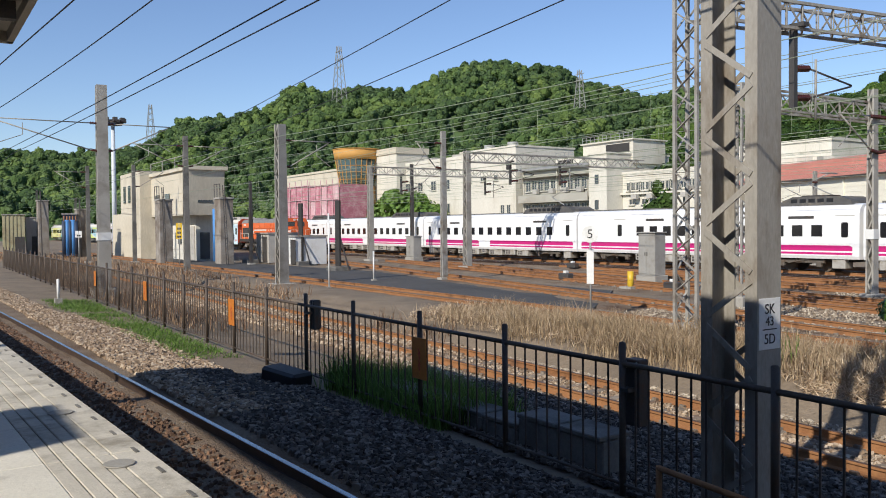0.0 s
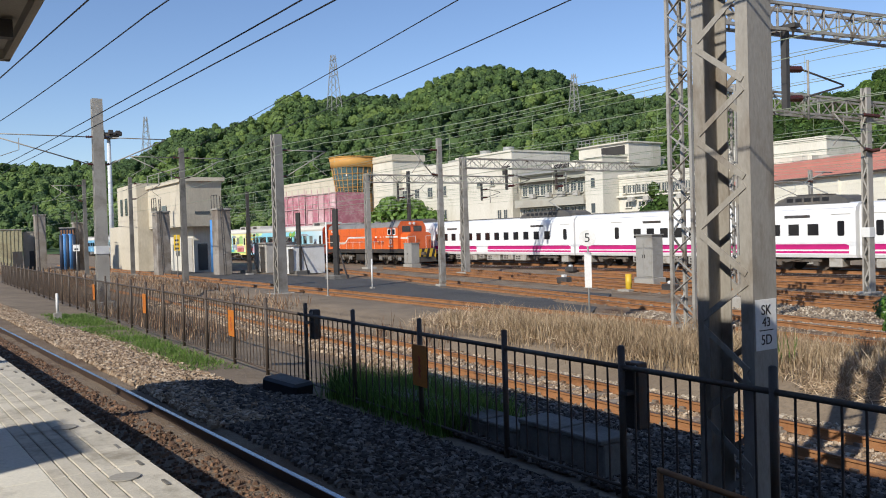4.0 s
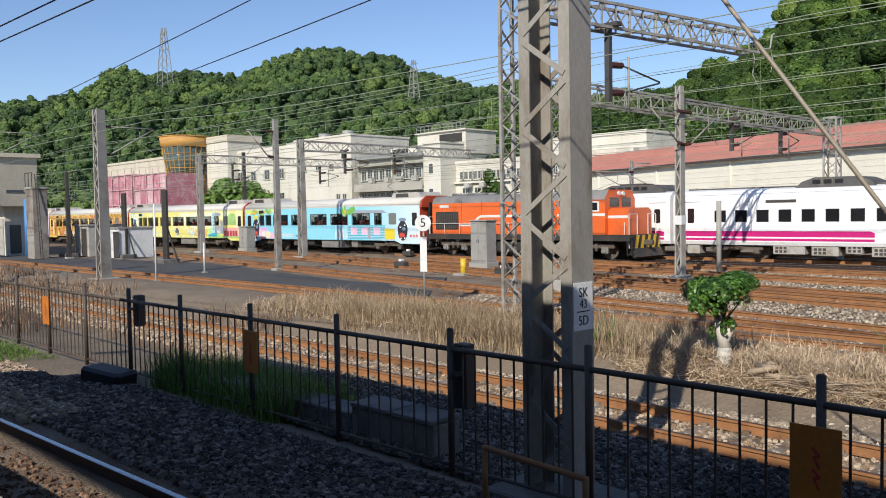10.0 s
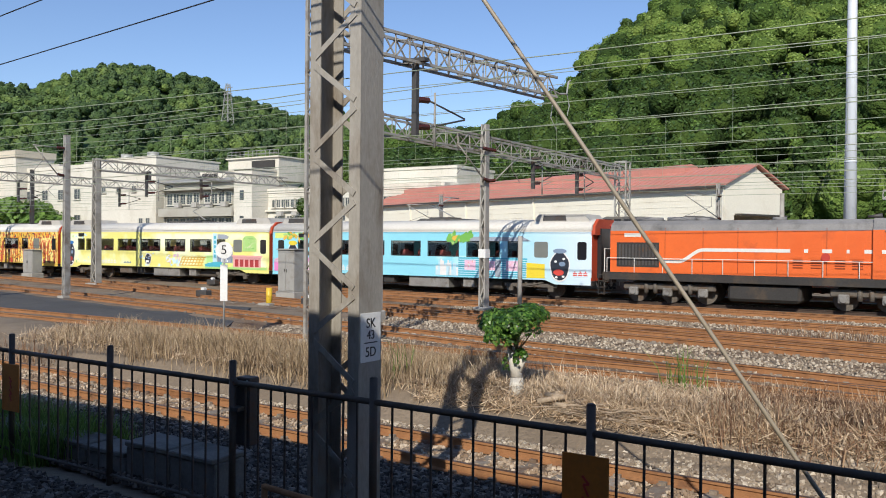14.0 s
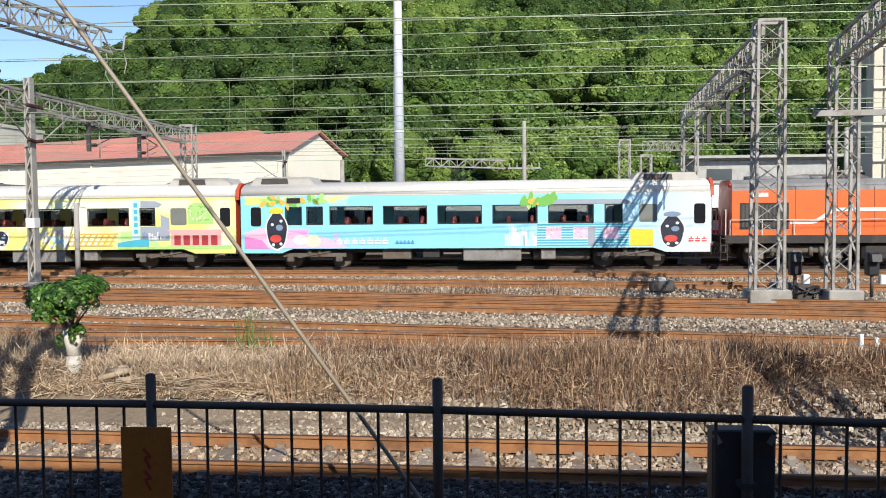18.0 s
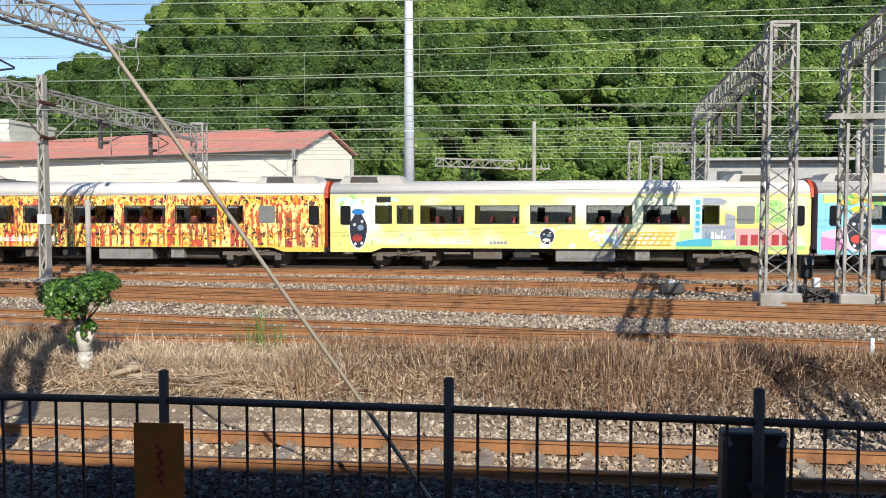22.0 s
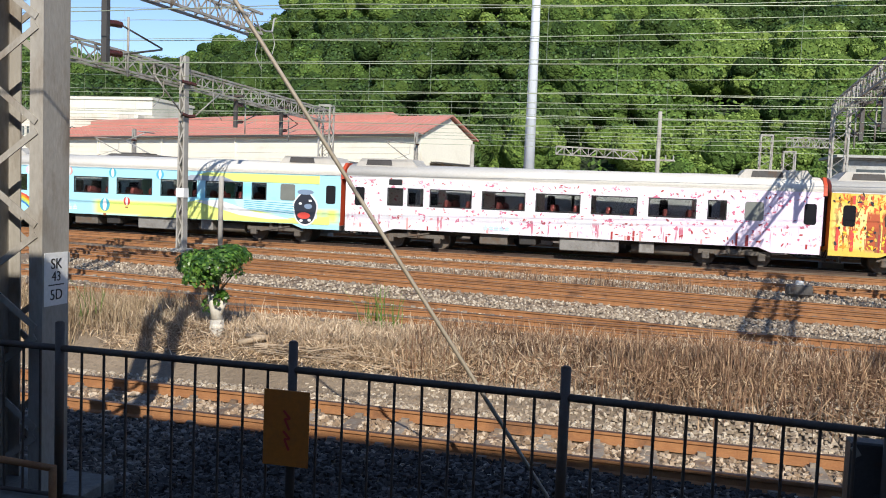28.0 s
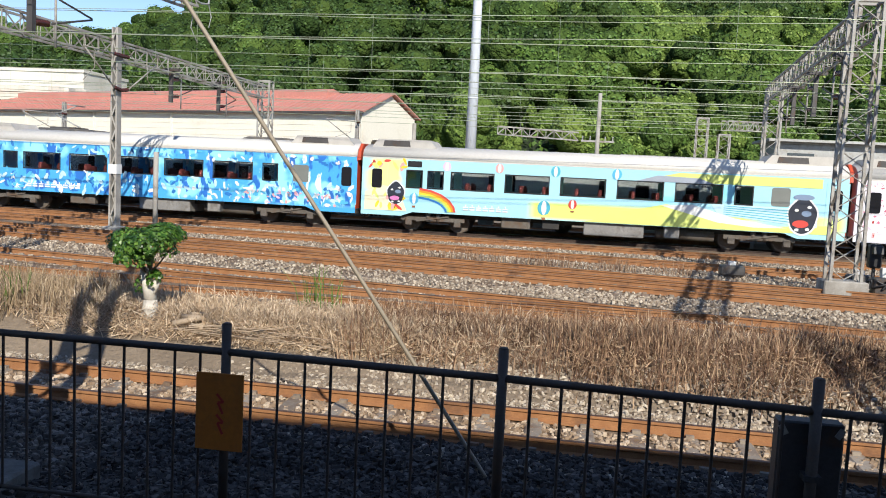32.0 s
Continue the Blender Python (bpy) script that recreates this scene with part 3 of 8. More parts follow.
def canopy():
    c = thing("platform_canopy", (0, 0, 0), "platform canopy with pale cladding seen from below", "canopy", "", "structure")
    part("roof", boxm(-12.0, 40, -3.6, 1.62, 5.05, 5.30), M_CANOPY, c)
    part("fascia", boxm(-12.1, 40, 1.62, 1.70, 4.92, 5.45), M_CANOPY, c)
    part("end_fascia", boxm(-12.15, -12.0, -3.6, 1.70, 4.92, 5.45), M_CANOPY, c)
    for y in (-3.0, -1.2, 0.8):
        part("purlin", boxm(-12.0, 40, y, y + 0.12, 4.85, 5.05), M_DKSTEEL, c)
    for x in (-10.3, -2.3, 5.7, 13.7):
        part("column", rod(bmesh.new(), (x, -5.4, 0.85), (x, -5.4, 4.9), 0.14, n=16), M_DKSTEEL, c)
        part("beam", bar(bmesh.new(), (x, -5.4, 4.8), (x, 1.55, 4.92), 0.14, 0.2), M_DKSTEEL, c)


canopy()


def sky_block_behind():
    """Unseen plain wall and roof, added behind the camera to hold back skylight."""
    s = thing("station_building", (0, 0, 0), "unseen plain wall and roof added behind the platform to block skylight", "building", "", "structure")
    part("wall", boxm(-60, 60, -16.4, -16.0, -0.3, 9.0), M_CONC_DK, s)
    part("roof", boxm(-60, 60, -16.0, -8.8, 6.4, 6.7), M_DKSTEEL, s)
    # Added unseen block, sized so that its shadow falls on the platform slabs.
    part("pillar", boxm(-5.1, -3.7, -5.9, -5.5, 0.85, 6.0), M_CONC_DK, s)
    part("floor", boxm(-60, 60, -16.0, -5.2, -0.3, 0.85), M_CONC_DK, s)


sky_block_behind()


def asphalt():
    # paved crossing area inside the yard
    v = [(-34, 13.0), (-15.4, 13.25), (-16.5, 15.5), (-24, 24.2), (-42, 24.2), (-75, 20.5), (-75, 14), (-50, 13.1)]
    bm = prism(bmesh.new(), v, "z", -0.3, -0.145)
    ob = part("paved_area", bm, M_ASPHALT)
    tagged(ob, "worn dark asphalt between the yard tracks", "pavement", kind="structure")


asphalt()

# ---- fence along the track ----
FENCE_X = [-14.2 - 2.03 * k for k in range(28, 0, -1)] + [-14.2, -12.25, -10.12, -8.08, -6.06, -4.25, -2.15, -0.03, 2.05, 4.1, 6.1, 8.1]


def fence_y(x):
    """The line of the fence, straight along the yard and bending towards the platform at its end."""
    return float(np.interp(x, (-70, -14, -4.2, -2.15, -0.03, 2.05, 8.1), (6.72, 6.70, 6.70, 6.68, 6.58, 6.40, 5.85)))


def fence_panel(x0, x1, lit):
    """A fence panel between two posts: a post, a top rail, a bottom rail and nine upright bars."""
    m = M_FENCE
    y0, y1 = fence_y(x0), fence_y(x1)
    L = math.hypot(x1 - x0, y1 - y0)
    t = thing("fence", (x0, y0, -0.36), "weathered dark brown painted steel tube fence panel beside the track", "fence", "fence panels along the track", rz=math.degrees(math.atan2(y1 - y0, x1 - x0)))
    key = "lit" if lit else "dark"
    if key not in FENCE_MESH:
        d = {}
        d["post"] = mesh_of("post", rod(rod(bmesh.new(), (0, 0, 0), (0, 0, 1.60), 0.037, n=14), (0, 0, 1.60), (0, 0, 1.612), 0.037, 0.02, n=14))
        d["bar"] = mesh_of("bar", rod(bmesh.new(), (0, 0, 0.12), (0, 0, 1.37), 0.0115, n=8, caps=False))
        for me in d.values():
            me.materials.append(m)
        FENCE_MESH[key] = d
    d = FENCE_MESH[key]
    part("post", d["post"], None, t)
    part("top_rail", rod(bmesh.new(), (0, 0, 1.385), (L, 0, 1.385), 0.029, n=12), m, t)
    part("bottom_rail", rod(bmesh.new(), (0, 0, 0.12), (L, 0, 0.12), 0.02, n=8), m, t)
    for i in range(1, 10):
        o = part("bar", d["bar"], None, t)
        o.matrix_basis = pose(i * L / 10 + random.uniform(-0.006, 0.006), 0, random.uniform(-0.004, 0.004), 0, random.uniform(-0.3, 0.3), 0)
    return t


FENCE_MESH = {}
for xa, xb in zip(FENCE_X, FENCE_X[1:]):
    fence_panel(xa, xb, xa < -14.5)


def warning_plate(x, w=0.38, h=0.60, z=0.57):
    t = thing("warning_plate", (x, fence_y(x) - 0.055, z), "faded orange warning plate wired to the fence", "sign", "warning plates on the fence")
    part("plate", boxm(-w / 2, w / 2, -0.006, 0.006, -h / 2, h / 2, bevel=0.004), M_ORANGE_SIGN, t)
    for sz in (0.06, -0.10):
        bm = bmesh.new()
        pts = [(-0.02, 0.08), (0.035, 0.02), (-0.01, 0.015), (0.03, -0.07)]
        for p, q in zip(pts, pts[1:]):
            bar(bm, (p[0], -0.009, p[1] + sz), (q[0], -0.009, q[1] + sz), 0.004, 0.018)
        part("lightning_mark", bm, M_RED, t)
    for zz in (-0.15, 0.2):
        part("clamp", boxm(-0.05, 0.05, 0.0, 0.075, zz - 0.012, zz + 0.012), M_DKSTEEL, t)


for x in (-2.17, -10.05, -18.28, -26.4, -34.5):
    warning_plate(x)


def equipment_box(x, w=0.36, h=0.75, z=0.72):
    t = thing("trackside_box", (x, fence_y(x) + 0.02, z), "dark steel equipment box clamped to a fence post", "equipment box", "boxes on the fence")
    part("case", boxm(-w / 2, w / 2, 0.05, 0.20, -h / 2, h / 2, bevel=0.012), M_DKSTEEL, t)
    part("door", boxm(-w / 2 + 0.02, w / 2 - 0.02, 0.203, 0.212, -h / 2 + 0.02, h / 2 - 0.02, bevel=0.003), M_DKSTEEL, t)
    for s in (-1, 1):
        b = part("strap", boxm(-0.02, 0.02, -0.005, 0.005, -0.035, 0.035), M_GALV, t, "pale metal tab")
        b.matrix_basis = pose(s * (w / 2 - 0.03), 0.045, h / 2 - 0.06, 0, 30 * s, 0)
    part("clamp", boxm(-0.055, 0.055, -0.06, 0.055, 0.02, 0.06), M_DKSTEEL, t)
    return t


equipment_box(2.05, 0.42, 0.78, 0.54)
equipment_box(-6.0, 0.2, 0.7, 0.72)
equipment_box(-14.1, 0.16, 0.55, 0.85)

# ---- masts, gantries, wires ----
def channel(bm, x, y0, y1, w, t, z0, z1, way):
    """An upright channel: web across y at x, flanges pointing along way."""
    out = [(x, y0), (x + way * w, y0), (x + way * w, y0 + t), (x + way * t, y0 + t), (x + way * t, y1 - t), (x + way * w, y1 - t), (x + way * w, y1), (x, y1)]
    return prism(bm, out, "z", z0, z1)


def big_mast():
    m = thing("catenary_mast", (-4.80, 6.95, -0.45), "tall laced steel catenary mast with peeling grey paint", "mast")
    H, hx, dy, fw = 9.0, 0.31, 0.17, 0.13
    part("channel", channel(bmesh.new(), -hx, -dy, dy, fw, 0.016, 0, H, 1), M_MAST, m)
    part("channel", channel(bmesh.new(), hx, -dy, dy, fw, 0.016, 0, H, -1), M_MAST, m)
    k, step, rise = 0, 0.437, 0.36
    z = 0.3
    while z < H - 0.6:
        for y in (-dy - 0.006, dy + 0.006):
            a, b = (-hx + 0.06, z), (hx - 0.06, z + rise)
            if (k + (y > 0)) % 2:
                a, b = (hx - 0.06, z), (-hx + 0.06, z + rise)
            part("lacing_bar", bar(bmesh.new(), (a[0], y, a[1]), (b[0], y, b[1]), 0.012, 0.055), M_MAST, m)
        z += step
        k += 1
    part("foundation", boxm(-0.62, 0.62, -0.45, 0.45, -0.3, 0.16, bevel=0.02), M_CONC_DK, m)
    for y in (-dy - 0.05, dy + 0.05):
        part("bracket", bar(bmesh.new(), (-hx - 0.3, y, 7.6), (hx + 0.3, y, 7.6), 0.07, 0.07), M_MAST, m)
    pl = part("number_plate", boxm(0, 0.006, -0.15, 0.15, -0.23, 0.23, bevel=0.001), M_WHITE, m, "white plate with black stencilled letters")
    pl.matrix_basis = pose(hx + 0.001, 0.0, 2.02)
    for txt, z, s in (("SK", 0.13, 0.13), ("43", 0.02, 0.12), ("5D", -0.14, 0.13)):
        letters("lettering", txt, s, M_BLACK, pl, pose(0.008, 0, z, 90, 0, 90))
    part("line", boxm(0.006, 0.009, -0.10, 0.10, -0.055, -0.045), M_BLACK, pl)
    return m


big_mast()


def lattice_mast(x, y, z, H, w=0.55, d=0.45, name="lattice_mast", label="grey galvanised lattice mast on a concrete foot", top=1.0, step=0.5, foot=True, rz=0):
    m = thing(name, (x, y, z), label, "mast", "lattice masts of the yard", rz=rz)
    def leg(i, h):
        sx, sy = ((-1, -1), (1, -1), (1, 1), (-1, 1))[i]
        k = 1 + (top - 1) * h / H
        return (sx * w / 2 * k, sy * d / 2 * k, h)
    for i in range(4):
        part("leg", bar(bmesh.new(), leg(i, 0.0), leg(i, H), 0.075, 0.075), M_GALV_OLD, m)
    n = max(3, int(H / step))
    for i in range(4):
        j = (i + 1) % 4
        for k in range(n):
            a, b = 0.1 + (H - 0.15) * k / n, 0.1 + (H - 0.15) * (k + 1) / n
            p, q = (leg(i, a), leg(j, b)) if k % 2 == 0 else (leg(j, a), leg(i, b))
            part("lacing_bar", bar(bmesh.new(), p, q, 0.055, 0.02), M_GALV_OLD, m)
    bm = bmesh.new()
    for i in range(4):
        bar(bm, leg(i, H), leg((i + 1) % 4, H), 0.07, 0.07)
    part("head_frame", bm, M_GALV_OLD, m)
    if foot:
        part("foundation", boxm(-w * 0.72, w * 0.72, -d * 0.75, d * 0.75, -0.3, 0.28, bevel=0.03), M_CONC, m, "weathered concrete foot")
    return m


def truss(name, p0, p1, h=0.55, w=0.5, n=14, label="galvanised lattice gantry beam over the tracks", brackets=0):
    """A box truss from p0 to p1, points on the middle of its lower face."""
    o, d, s, u, L = frame_of(p0, p1)
    t = thing(name, tuple(o), label, "gantry", "gantry beams of the yard")
    u = Vector((0, 0, 1))
    def at(k, a, b):
        return d * (L * k) + s * (a * w / 2) + u * (b * h)
    for a in (-1, 1):
        for b in (0, 1):
            part("chord", bar(bmesh.new(), at(0, a, b), at(1, a, b), 0.07, 0.07), M_GALV_OLD, t)
    for a in (-1, 1):
        for k in range(n):
            part("web_bar", bar(bmesh.new(), at(k / n, a, k % 2), at((k + 1) / n, a, 1 - k % 2), 0.02, 0.045), M_GALV_OLD, t)
            part("upright", bar(bmesh.new(), at(k / n, a, 0), at(k / n, a, 1), 0.02, 0.03), M_GALV_OLD, t)
    for b in (0, 1):
        for k in range(n):
            sg = 1 if k % 2 else -1
            part("bracing_bar", bar(bmesh.new(), at(k / n, -sg, b), at((k + 1) / n, sg, b), 0.04, 0.02), M_GALV_OLD, t)
    for k in range(brackets):
        bm = bmesh.new()
        c = d * (L * (k + 0.5) / brackets)
        box(bm, c.x - 0.05, c.x + 0.05, c.y - 0.05, c.y + 0.05, c.z + h, c.z + h + 0.28)
        part("insulator_post", bm, M_GALV_OLD, t)
    return t


def insulator(bm, p0, p1, r=0.07, n=7):
    o, d, s, u, L = frame_of(p0, p1)
    last = None
    for i in range(2 * n + 1):
        rr = r if i % 2 else r * 0.45
        c = o + d * (L * i / (2 * n))
        ring = [bm.verts.new(c + (s * math.cos(k * 0.6283) + u * math.sin(k * 0.6283)) * rr) for k in range(10)]
        if last:
            for k in range(10):
                bm.faces.new((last[k], last[(k + 1) % 10], ring[(k + 1) % 10], ring[k])).smooth = True
        last = ring
    return bm


def h_pole(x, y, z, H, w=0.22, d=0.3, material=None, label="tall concrete catenary pole of H section", rz=0, band=None):
    """A pole of H section with narrow lacing in its open side."""
    material = material or M_CONC
    m = thing("catenary_pole", (x, y, z), label, "pole", "catenary poles", rz=rz)
    bm = bmesh.new()
    k = 0.8
    for s in (-1, 1):
        o = bmesh.new()
        vs = []
        for zz, f in ((-0.3, 1.0), (H, k)):
            for a, b in ((s * w * f / 2, -d * f / 2), (s * w * f / 2, d * f / 2), (s * (w * f / 2 - 0.06), d * f / 2), (s * (w * f / 2 - 0.06), -d * f / 2)):
                vs.append(o.verts.new((a, b, zz)))
        for q in ((0, 1, 2, 3), (7, 6, 5, 4), (0, 4, 5, 1), (1, 5, 6, 2), (2, 6, 7, 3), (3, 7, 4, 0)):
            o.faces.new([vs[i] for i in q])
        bmesh.ops.recalc_face_normals(o, faces=o.faces)
        part("flange", o, material, m)
    n = int(H / 0.45)
    for i in range(n):
        a, b = H * i / n, H * (i + 1) / n
        sg = 1 if i % 2 else -1
        for yy in (-d * 0.36, d * 0.36):
            part("lacing_bar", bar(bmesh.new(), (-sg * (w / 2 - 0.05) * 0.85, yy, a), (sg * (w / 2 - 0.05) * 0.85, yy, b), 0.03, 0.05), material, m)
    part("footing", boxm(-w, w, -d, d, -0.4, 0.06, bevel=0.02), M_CONC, m)
    if band:
        part("white_band", boxm(-w / 2 - 0.012, w / 2 + 0.012, -d / 2 - 0.012, d / 2 + 0.012, band, band + 0.35), M_WHITE, m)
    return m


def cantilever(x, y, z, reach, sx=0.0, name="cantilever_arm"):
    """A catenary bracket: two insulated tubes that meet over the track, with a steady arm."""
    t = thing(name, (x, y, z), "catenary bracket with brown insulators", "catenary bracket", "catenary brackets")
    p = Vector((sx, reach, 0.05))
    g = 1 if reach > 0 else -1
    part("top_tube", rod(bmesh.new(), (0, 0.5 * g, 0.9), tuple(p + Vector((0, 0, 0.85))), 0.024, n=8), M_GALV_OLD, t)
    part("stay_tube", rod(bmesh.new(), (0, 0.45 * g, -0.3), tuple(p + Vector((0, -0.1 * g, 0.80))), 0.028, n=8), M_GALV_OLD, t)
    part("insulator", insulator(bmesh.new(), (0, 0.0, 0.9), (0, 0.5 * g, 0.9)), M_INSUL, t)
    part("insulator", insulator(bmesh.new(), (0, 0.0, -0.35), (0, 0.45 * g, -0.29)), M_INSUL, t)
    part("steady_arm", rod(bmesh.new(), (0, reach * 0.72, 0.25), tuple(p - Vector((0, 0, 0.3))), 0.016, n=6), M_GALV_OLD, t)
    part("drop_tube", rod(bmesh.new(), (0, reach * 0.72, 0.25), (0, reach * 0.72, 0.75), 0.016, n=6), M_GALV_OLD, t)
    return t


lattice_mast(-12.45, 15.3, -0.05, 9.6, 0.62, 0.42, step=0.45)
lattice_mast(-17.0, 22.9, -0.1, 7.0, 0.55, 0.5)
lattice_mast(-15.9, 43.2, -0.1, 7.0, 0.6, 0.6)
h_pole(-16.3, 29.3, -0.1, 7.3, 0.30, 0.34, label="grey laced pole that carries a gantry beam and brackets", band=2.0)
truss("gantry_beam", (-12.4, 15.3, 7.05), (-11.1, 24.4, 7.05), 0.6, 0.5, 18)
truss("gantry_beam", (-17.0, 22.9, 6.2), (-15.9, 43.2, 6.0), 0.62, 0.5, 26)
lattice_mast(7.46, 23.5, -0.05, 7.35, 0.75, 0.5, top=0.9)
lattice_mast(9.35, 23.4, -0.05, 6.8, 0.62, 0.5, top=0.9)
lattice_mast(8.7, 38.45, -0.1, 6.9, 0.6, 0.5)
lattice_mast(6.5, 8.1, -0.45, 7.25, 0.6, 0.5)
truss("gantry_beam", (7.5, 23.8, 6.45), (8.7, 38.45, 6.3), 0.62, 0.55, 24, brackets=14)
truss("gantry_beam", (9.35, 23.2, 6.15), (6.5, 8.1, 6.15), 0.62, 0.5, 28, brackets=13)


def drop_post(x, y, z0, z1, reach, label="hanging post with two brown insulators and a steady arm"):
    """A post that hangs from a gantry and carries a bracket over the next track."""
    t = thing("drop_post", (x, y, 0), label, "catenary bracket", "hanging posts")
    part("post", boxm(-0.07, 0.07, -0.07, 0.07, z1, z0), M_DKSTEEL, t)
    part("head_plate", boxm(-0.34, 0.34, -0.1, 0.1, z0 - 0.02, z0 + 0.08), M_DKSTEEL, t)
    for z in (z1 + 0.25, z1 + 0.95):
        part("insulator", insulator(bmesh.new(), (0, 0.07, z), (0, 0.62, z + 0.05), 0.085, 6), M_INSUL, t)
    part("upper_tube", rod(bmesh.new(), (0, 0.62, z1 + 1.0), (0, reach, z1 + 0.75), 0.025, n=8), M_DKSTEEL, t)
    part("lower_tube", rod(bmesh.new(), (0, 0.62, z1 + 0.3), (0, reach, z1 + 0.72), 0.025, n=8), M_DKSTEEL, t)
    part("hanger", rod(bmesh.new(), (0, 0.9, z1 - 0.2), (0, 0.9, z1 + 1.25), 0.03, n=8), M_GALV_OLD, t)
    part("steady_arm", rod(bmesh.new(), (0, 0.9, z1 + 0.2), (0, reach - 0.2, z1 + 0.4), 0.018, n=6), M_GALV_OLD, t)


drop_post(-11.9, 18.2, 7.1, 5.2, 2.4)
for yy in (26.5, 30.5, 34.5):
    drop_post(7.7 + (yy - 23.8) * 0.08, yy, 6.4, 5.0, 2.0)
for yy in (33.5, 38.2):
    drop_post(-16.3, yy, 6.2, 4.9, 2.0)


def horn(x, y, z, s):
    """A bent arm with a loop of cable at a gantry's end."""
    t = thing("end_arm", (x, y, z), "bent pale arm with a hanging loop of cable", "bracket", "gantry end arms")
    part("arm", tube(bmesh.new(), [(0, 0, 0), (0.1, 0.5, -0.12), (0.15, 0.95, -0.05), (0.16, 1.05, 0.35), (0.16, 1.2, 0.42)], 0.03, 8), M_GALV, t)
    part("cable_loop", tube(bmesh.new(), [(0, 0.05, 0), (0.02, 0.2, -0.45), (0, 0.1, -0.9), (0.05, 0.45, -1.3)], 0.018, 6), M_GALV, t)
    part("cable_loop", tube(bmesh.new(), [(0.15, 0.95, -0.05), (0.15, 1.15, -0.4), (0.15, 1.0, -0.75)], 0.018, 6), M_GALV, t)


horn(-11.1, 24.35, 7.35, 1)
for xx, yy in ((-43.4, 34.0), (-43.4, 38.3), (-58.4, 34.4), (-58.4, 42.8)):
    drop_post(xx, yy, 6.7, 5.2, 2.0)
arm = part("cross_arm", boxm(8.45, 10.3, 23.0, 23.14, 4.75, 4.9), M_GALV_OLD)
tagged(arm, "grey steel cross arm bolted to the lattice mast", "cross arm")
cantilever(-16.1, 29.3, 5.3, -2.4)
cantilever(-16.1, 29.3, 5.3, 2.6)

h_pole(-30.3, 47.5, -0.1, 5.8, 0.24, 0.26, M_GALV_OLD, "grey steel catenary pole in front of the goods shed")
cantilever(-30.15, 47.5, 4.1, -2.5, -1.2)
h_pole(-12.0, 47.5, -0.1, 6.0, 0.24, 0.26, M_GALV_OLD, "grey steel catenary pole in front of the goods shed")
cantilever(-11.87, 47.5, 4.3, -2.5, -1.2)

# concrete poles on the left of the yard
h_pole(-39.2, 7.9, -0.2, 9.1, 0.42, 0.55, band=2.2)
h_pole(-35.7, 14.9, -0.1, 7.3, 0.42, 0.5, rz=10)
h_pole(-34.4, 22.9, -0.1, 7.3, 0.22, 0.30, M_GALV_OLD, "grey steel catenary pole")
h_pole(-43.5, 30.6, -0.1, 7.4, 0.5, 0.4)
h_pole(-58.5, 31.6, -0.1, 7.5, 0.5, 0.4)
h_pole(-63.6, 38.5, -0.1, 8.2, 0.3, 0.3, M_DKSTEEL, "dark steel catenary pole")
h_pole(-58.2, 21.6, -0.1, 6.0, 0.24, 0.24, M_DKSTEEL, "dark steel catenary pole")
h_pole(-50.6, 14.8, -0.1, 8.2, 0.34, 0.34, M_CONC_DK, "dark concrete catenary pole")
h_pole(-68.3, 15.7, -0.1, 7.7, 0.30, 0.30, M_CONC_DK, "dark concrete catenary pole")
h_pole(-71.2, 12.8, -0.1, 7.7, 0.30, 0.30, M_CONC_DK, "dark concrete catenary pole")
truss("gantry_beam", (-58.5, 31.6, 6.7), (-58.2, 46.0, 6.7), 0.6, 0.5, 20)
truss("gantry_beam", (-43.5, 30.6, 6.6), (-43.2, 46.0, 6.6), 0.6, 0.5, 20)


cantilever(-39.2, 7.9, 6.3, -4.4)
cantilever(-39.2, 7.9, 6.3, 3.0)
for bx, by, bz, rr in ((-35.7, 14.9, 5.6, 2.5), (-50.6, 14.8, 6.6, -3.0), (-50.6, 14.8, 6.6, 2.6), (-34.4, 22.9, 5.7, -1.6), (-68.3, 15.7, 6.2, 2.4), (-71.2, 12.8, 6.2, -2.4), (-63.6, 38.5, 6.2, 2.0)):
    cantilever(bx, by, bz, rr)


def wire(name, pts, r, material, label, group="overhead wires", n=5, seg=8, sag=0.0, cat="wire"):
    bm = bmesh.new()
    for a, b in zip(pts, pts[1:]):
        a, b = Vector(a), Vector(b)
        q = [a.lerp(b, k / seg) - Vector((0, 0, sag * 4 * (k / seg) * (1 - k / seg))) for k in range(seg + 1)]
        tube(bm, q, r, n)
    return tagged(part(name, bm, material), label, cat, group)


def catenary(y, zc=5.1, zm=6.3, x0=-160, x1=60, span=38, r=0.011, off=0.0):
    xs = [x0 + i * span for i in range(int((x1 - x0) / span) + 2)]
    t = thing("catenary", (0, y, 0), "overhead contact wire with messenger wire and droppers", "overhead line", "overhead lines")
    bm = bmesh.new()
    tube(bm, [(x, 0.15 * (-1) ** i, zc) for i, x in enumerate(xs)], r, 5)
    part("contact_wire", bm, M_WIRE, t)
    bm, bd = bmesh.new(), bmesh.new()
    line = []
    for i, (a, b) in enumerate(zip(xs, xs[1:])):
        ya, yb = 0.15 * (-1) ** i, 0.15 * (-1) ** (i + 1)
        pts = []
        for k in range(9):
            f = k / 8
            z = zm - 0.22 * 4 * f * (1 - f)
            pts.append((a + (b - a) * f, ya + (yb - ya) * f, z))
            if 0 < k < 8:
                rod(bd, pts[-1], (pts[-1][0], pts[-1][1], zc), 0.004, n=4, caps=False)
        line += pts[1:] if line else pts
    tube(bm, line, r, 5)
    part("messenger_wire", bm, M_WIRE, t)
    tagged(part("droppers", bd, M_WIRE, t), kind="stuff")


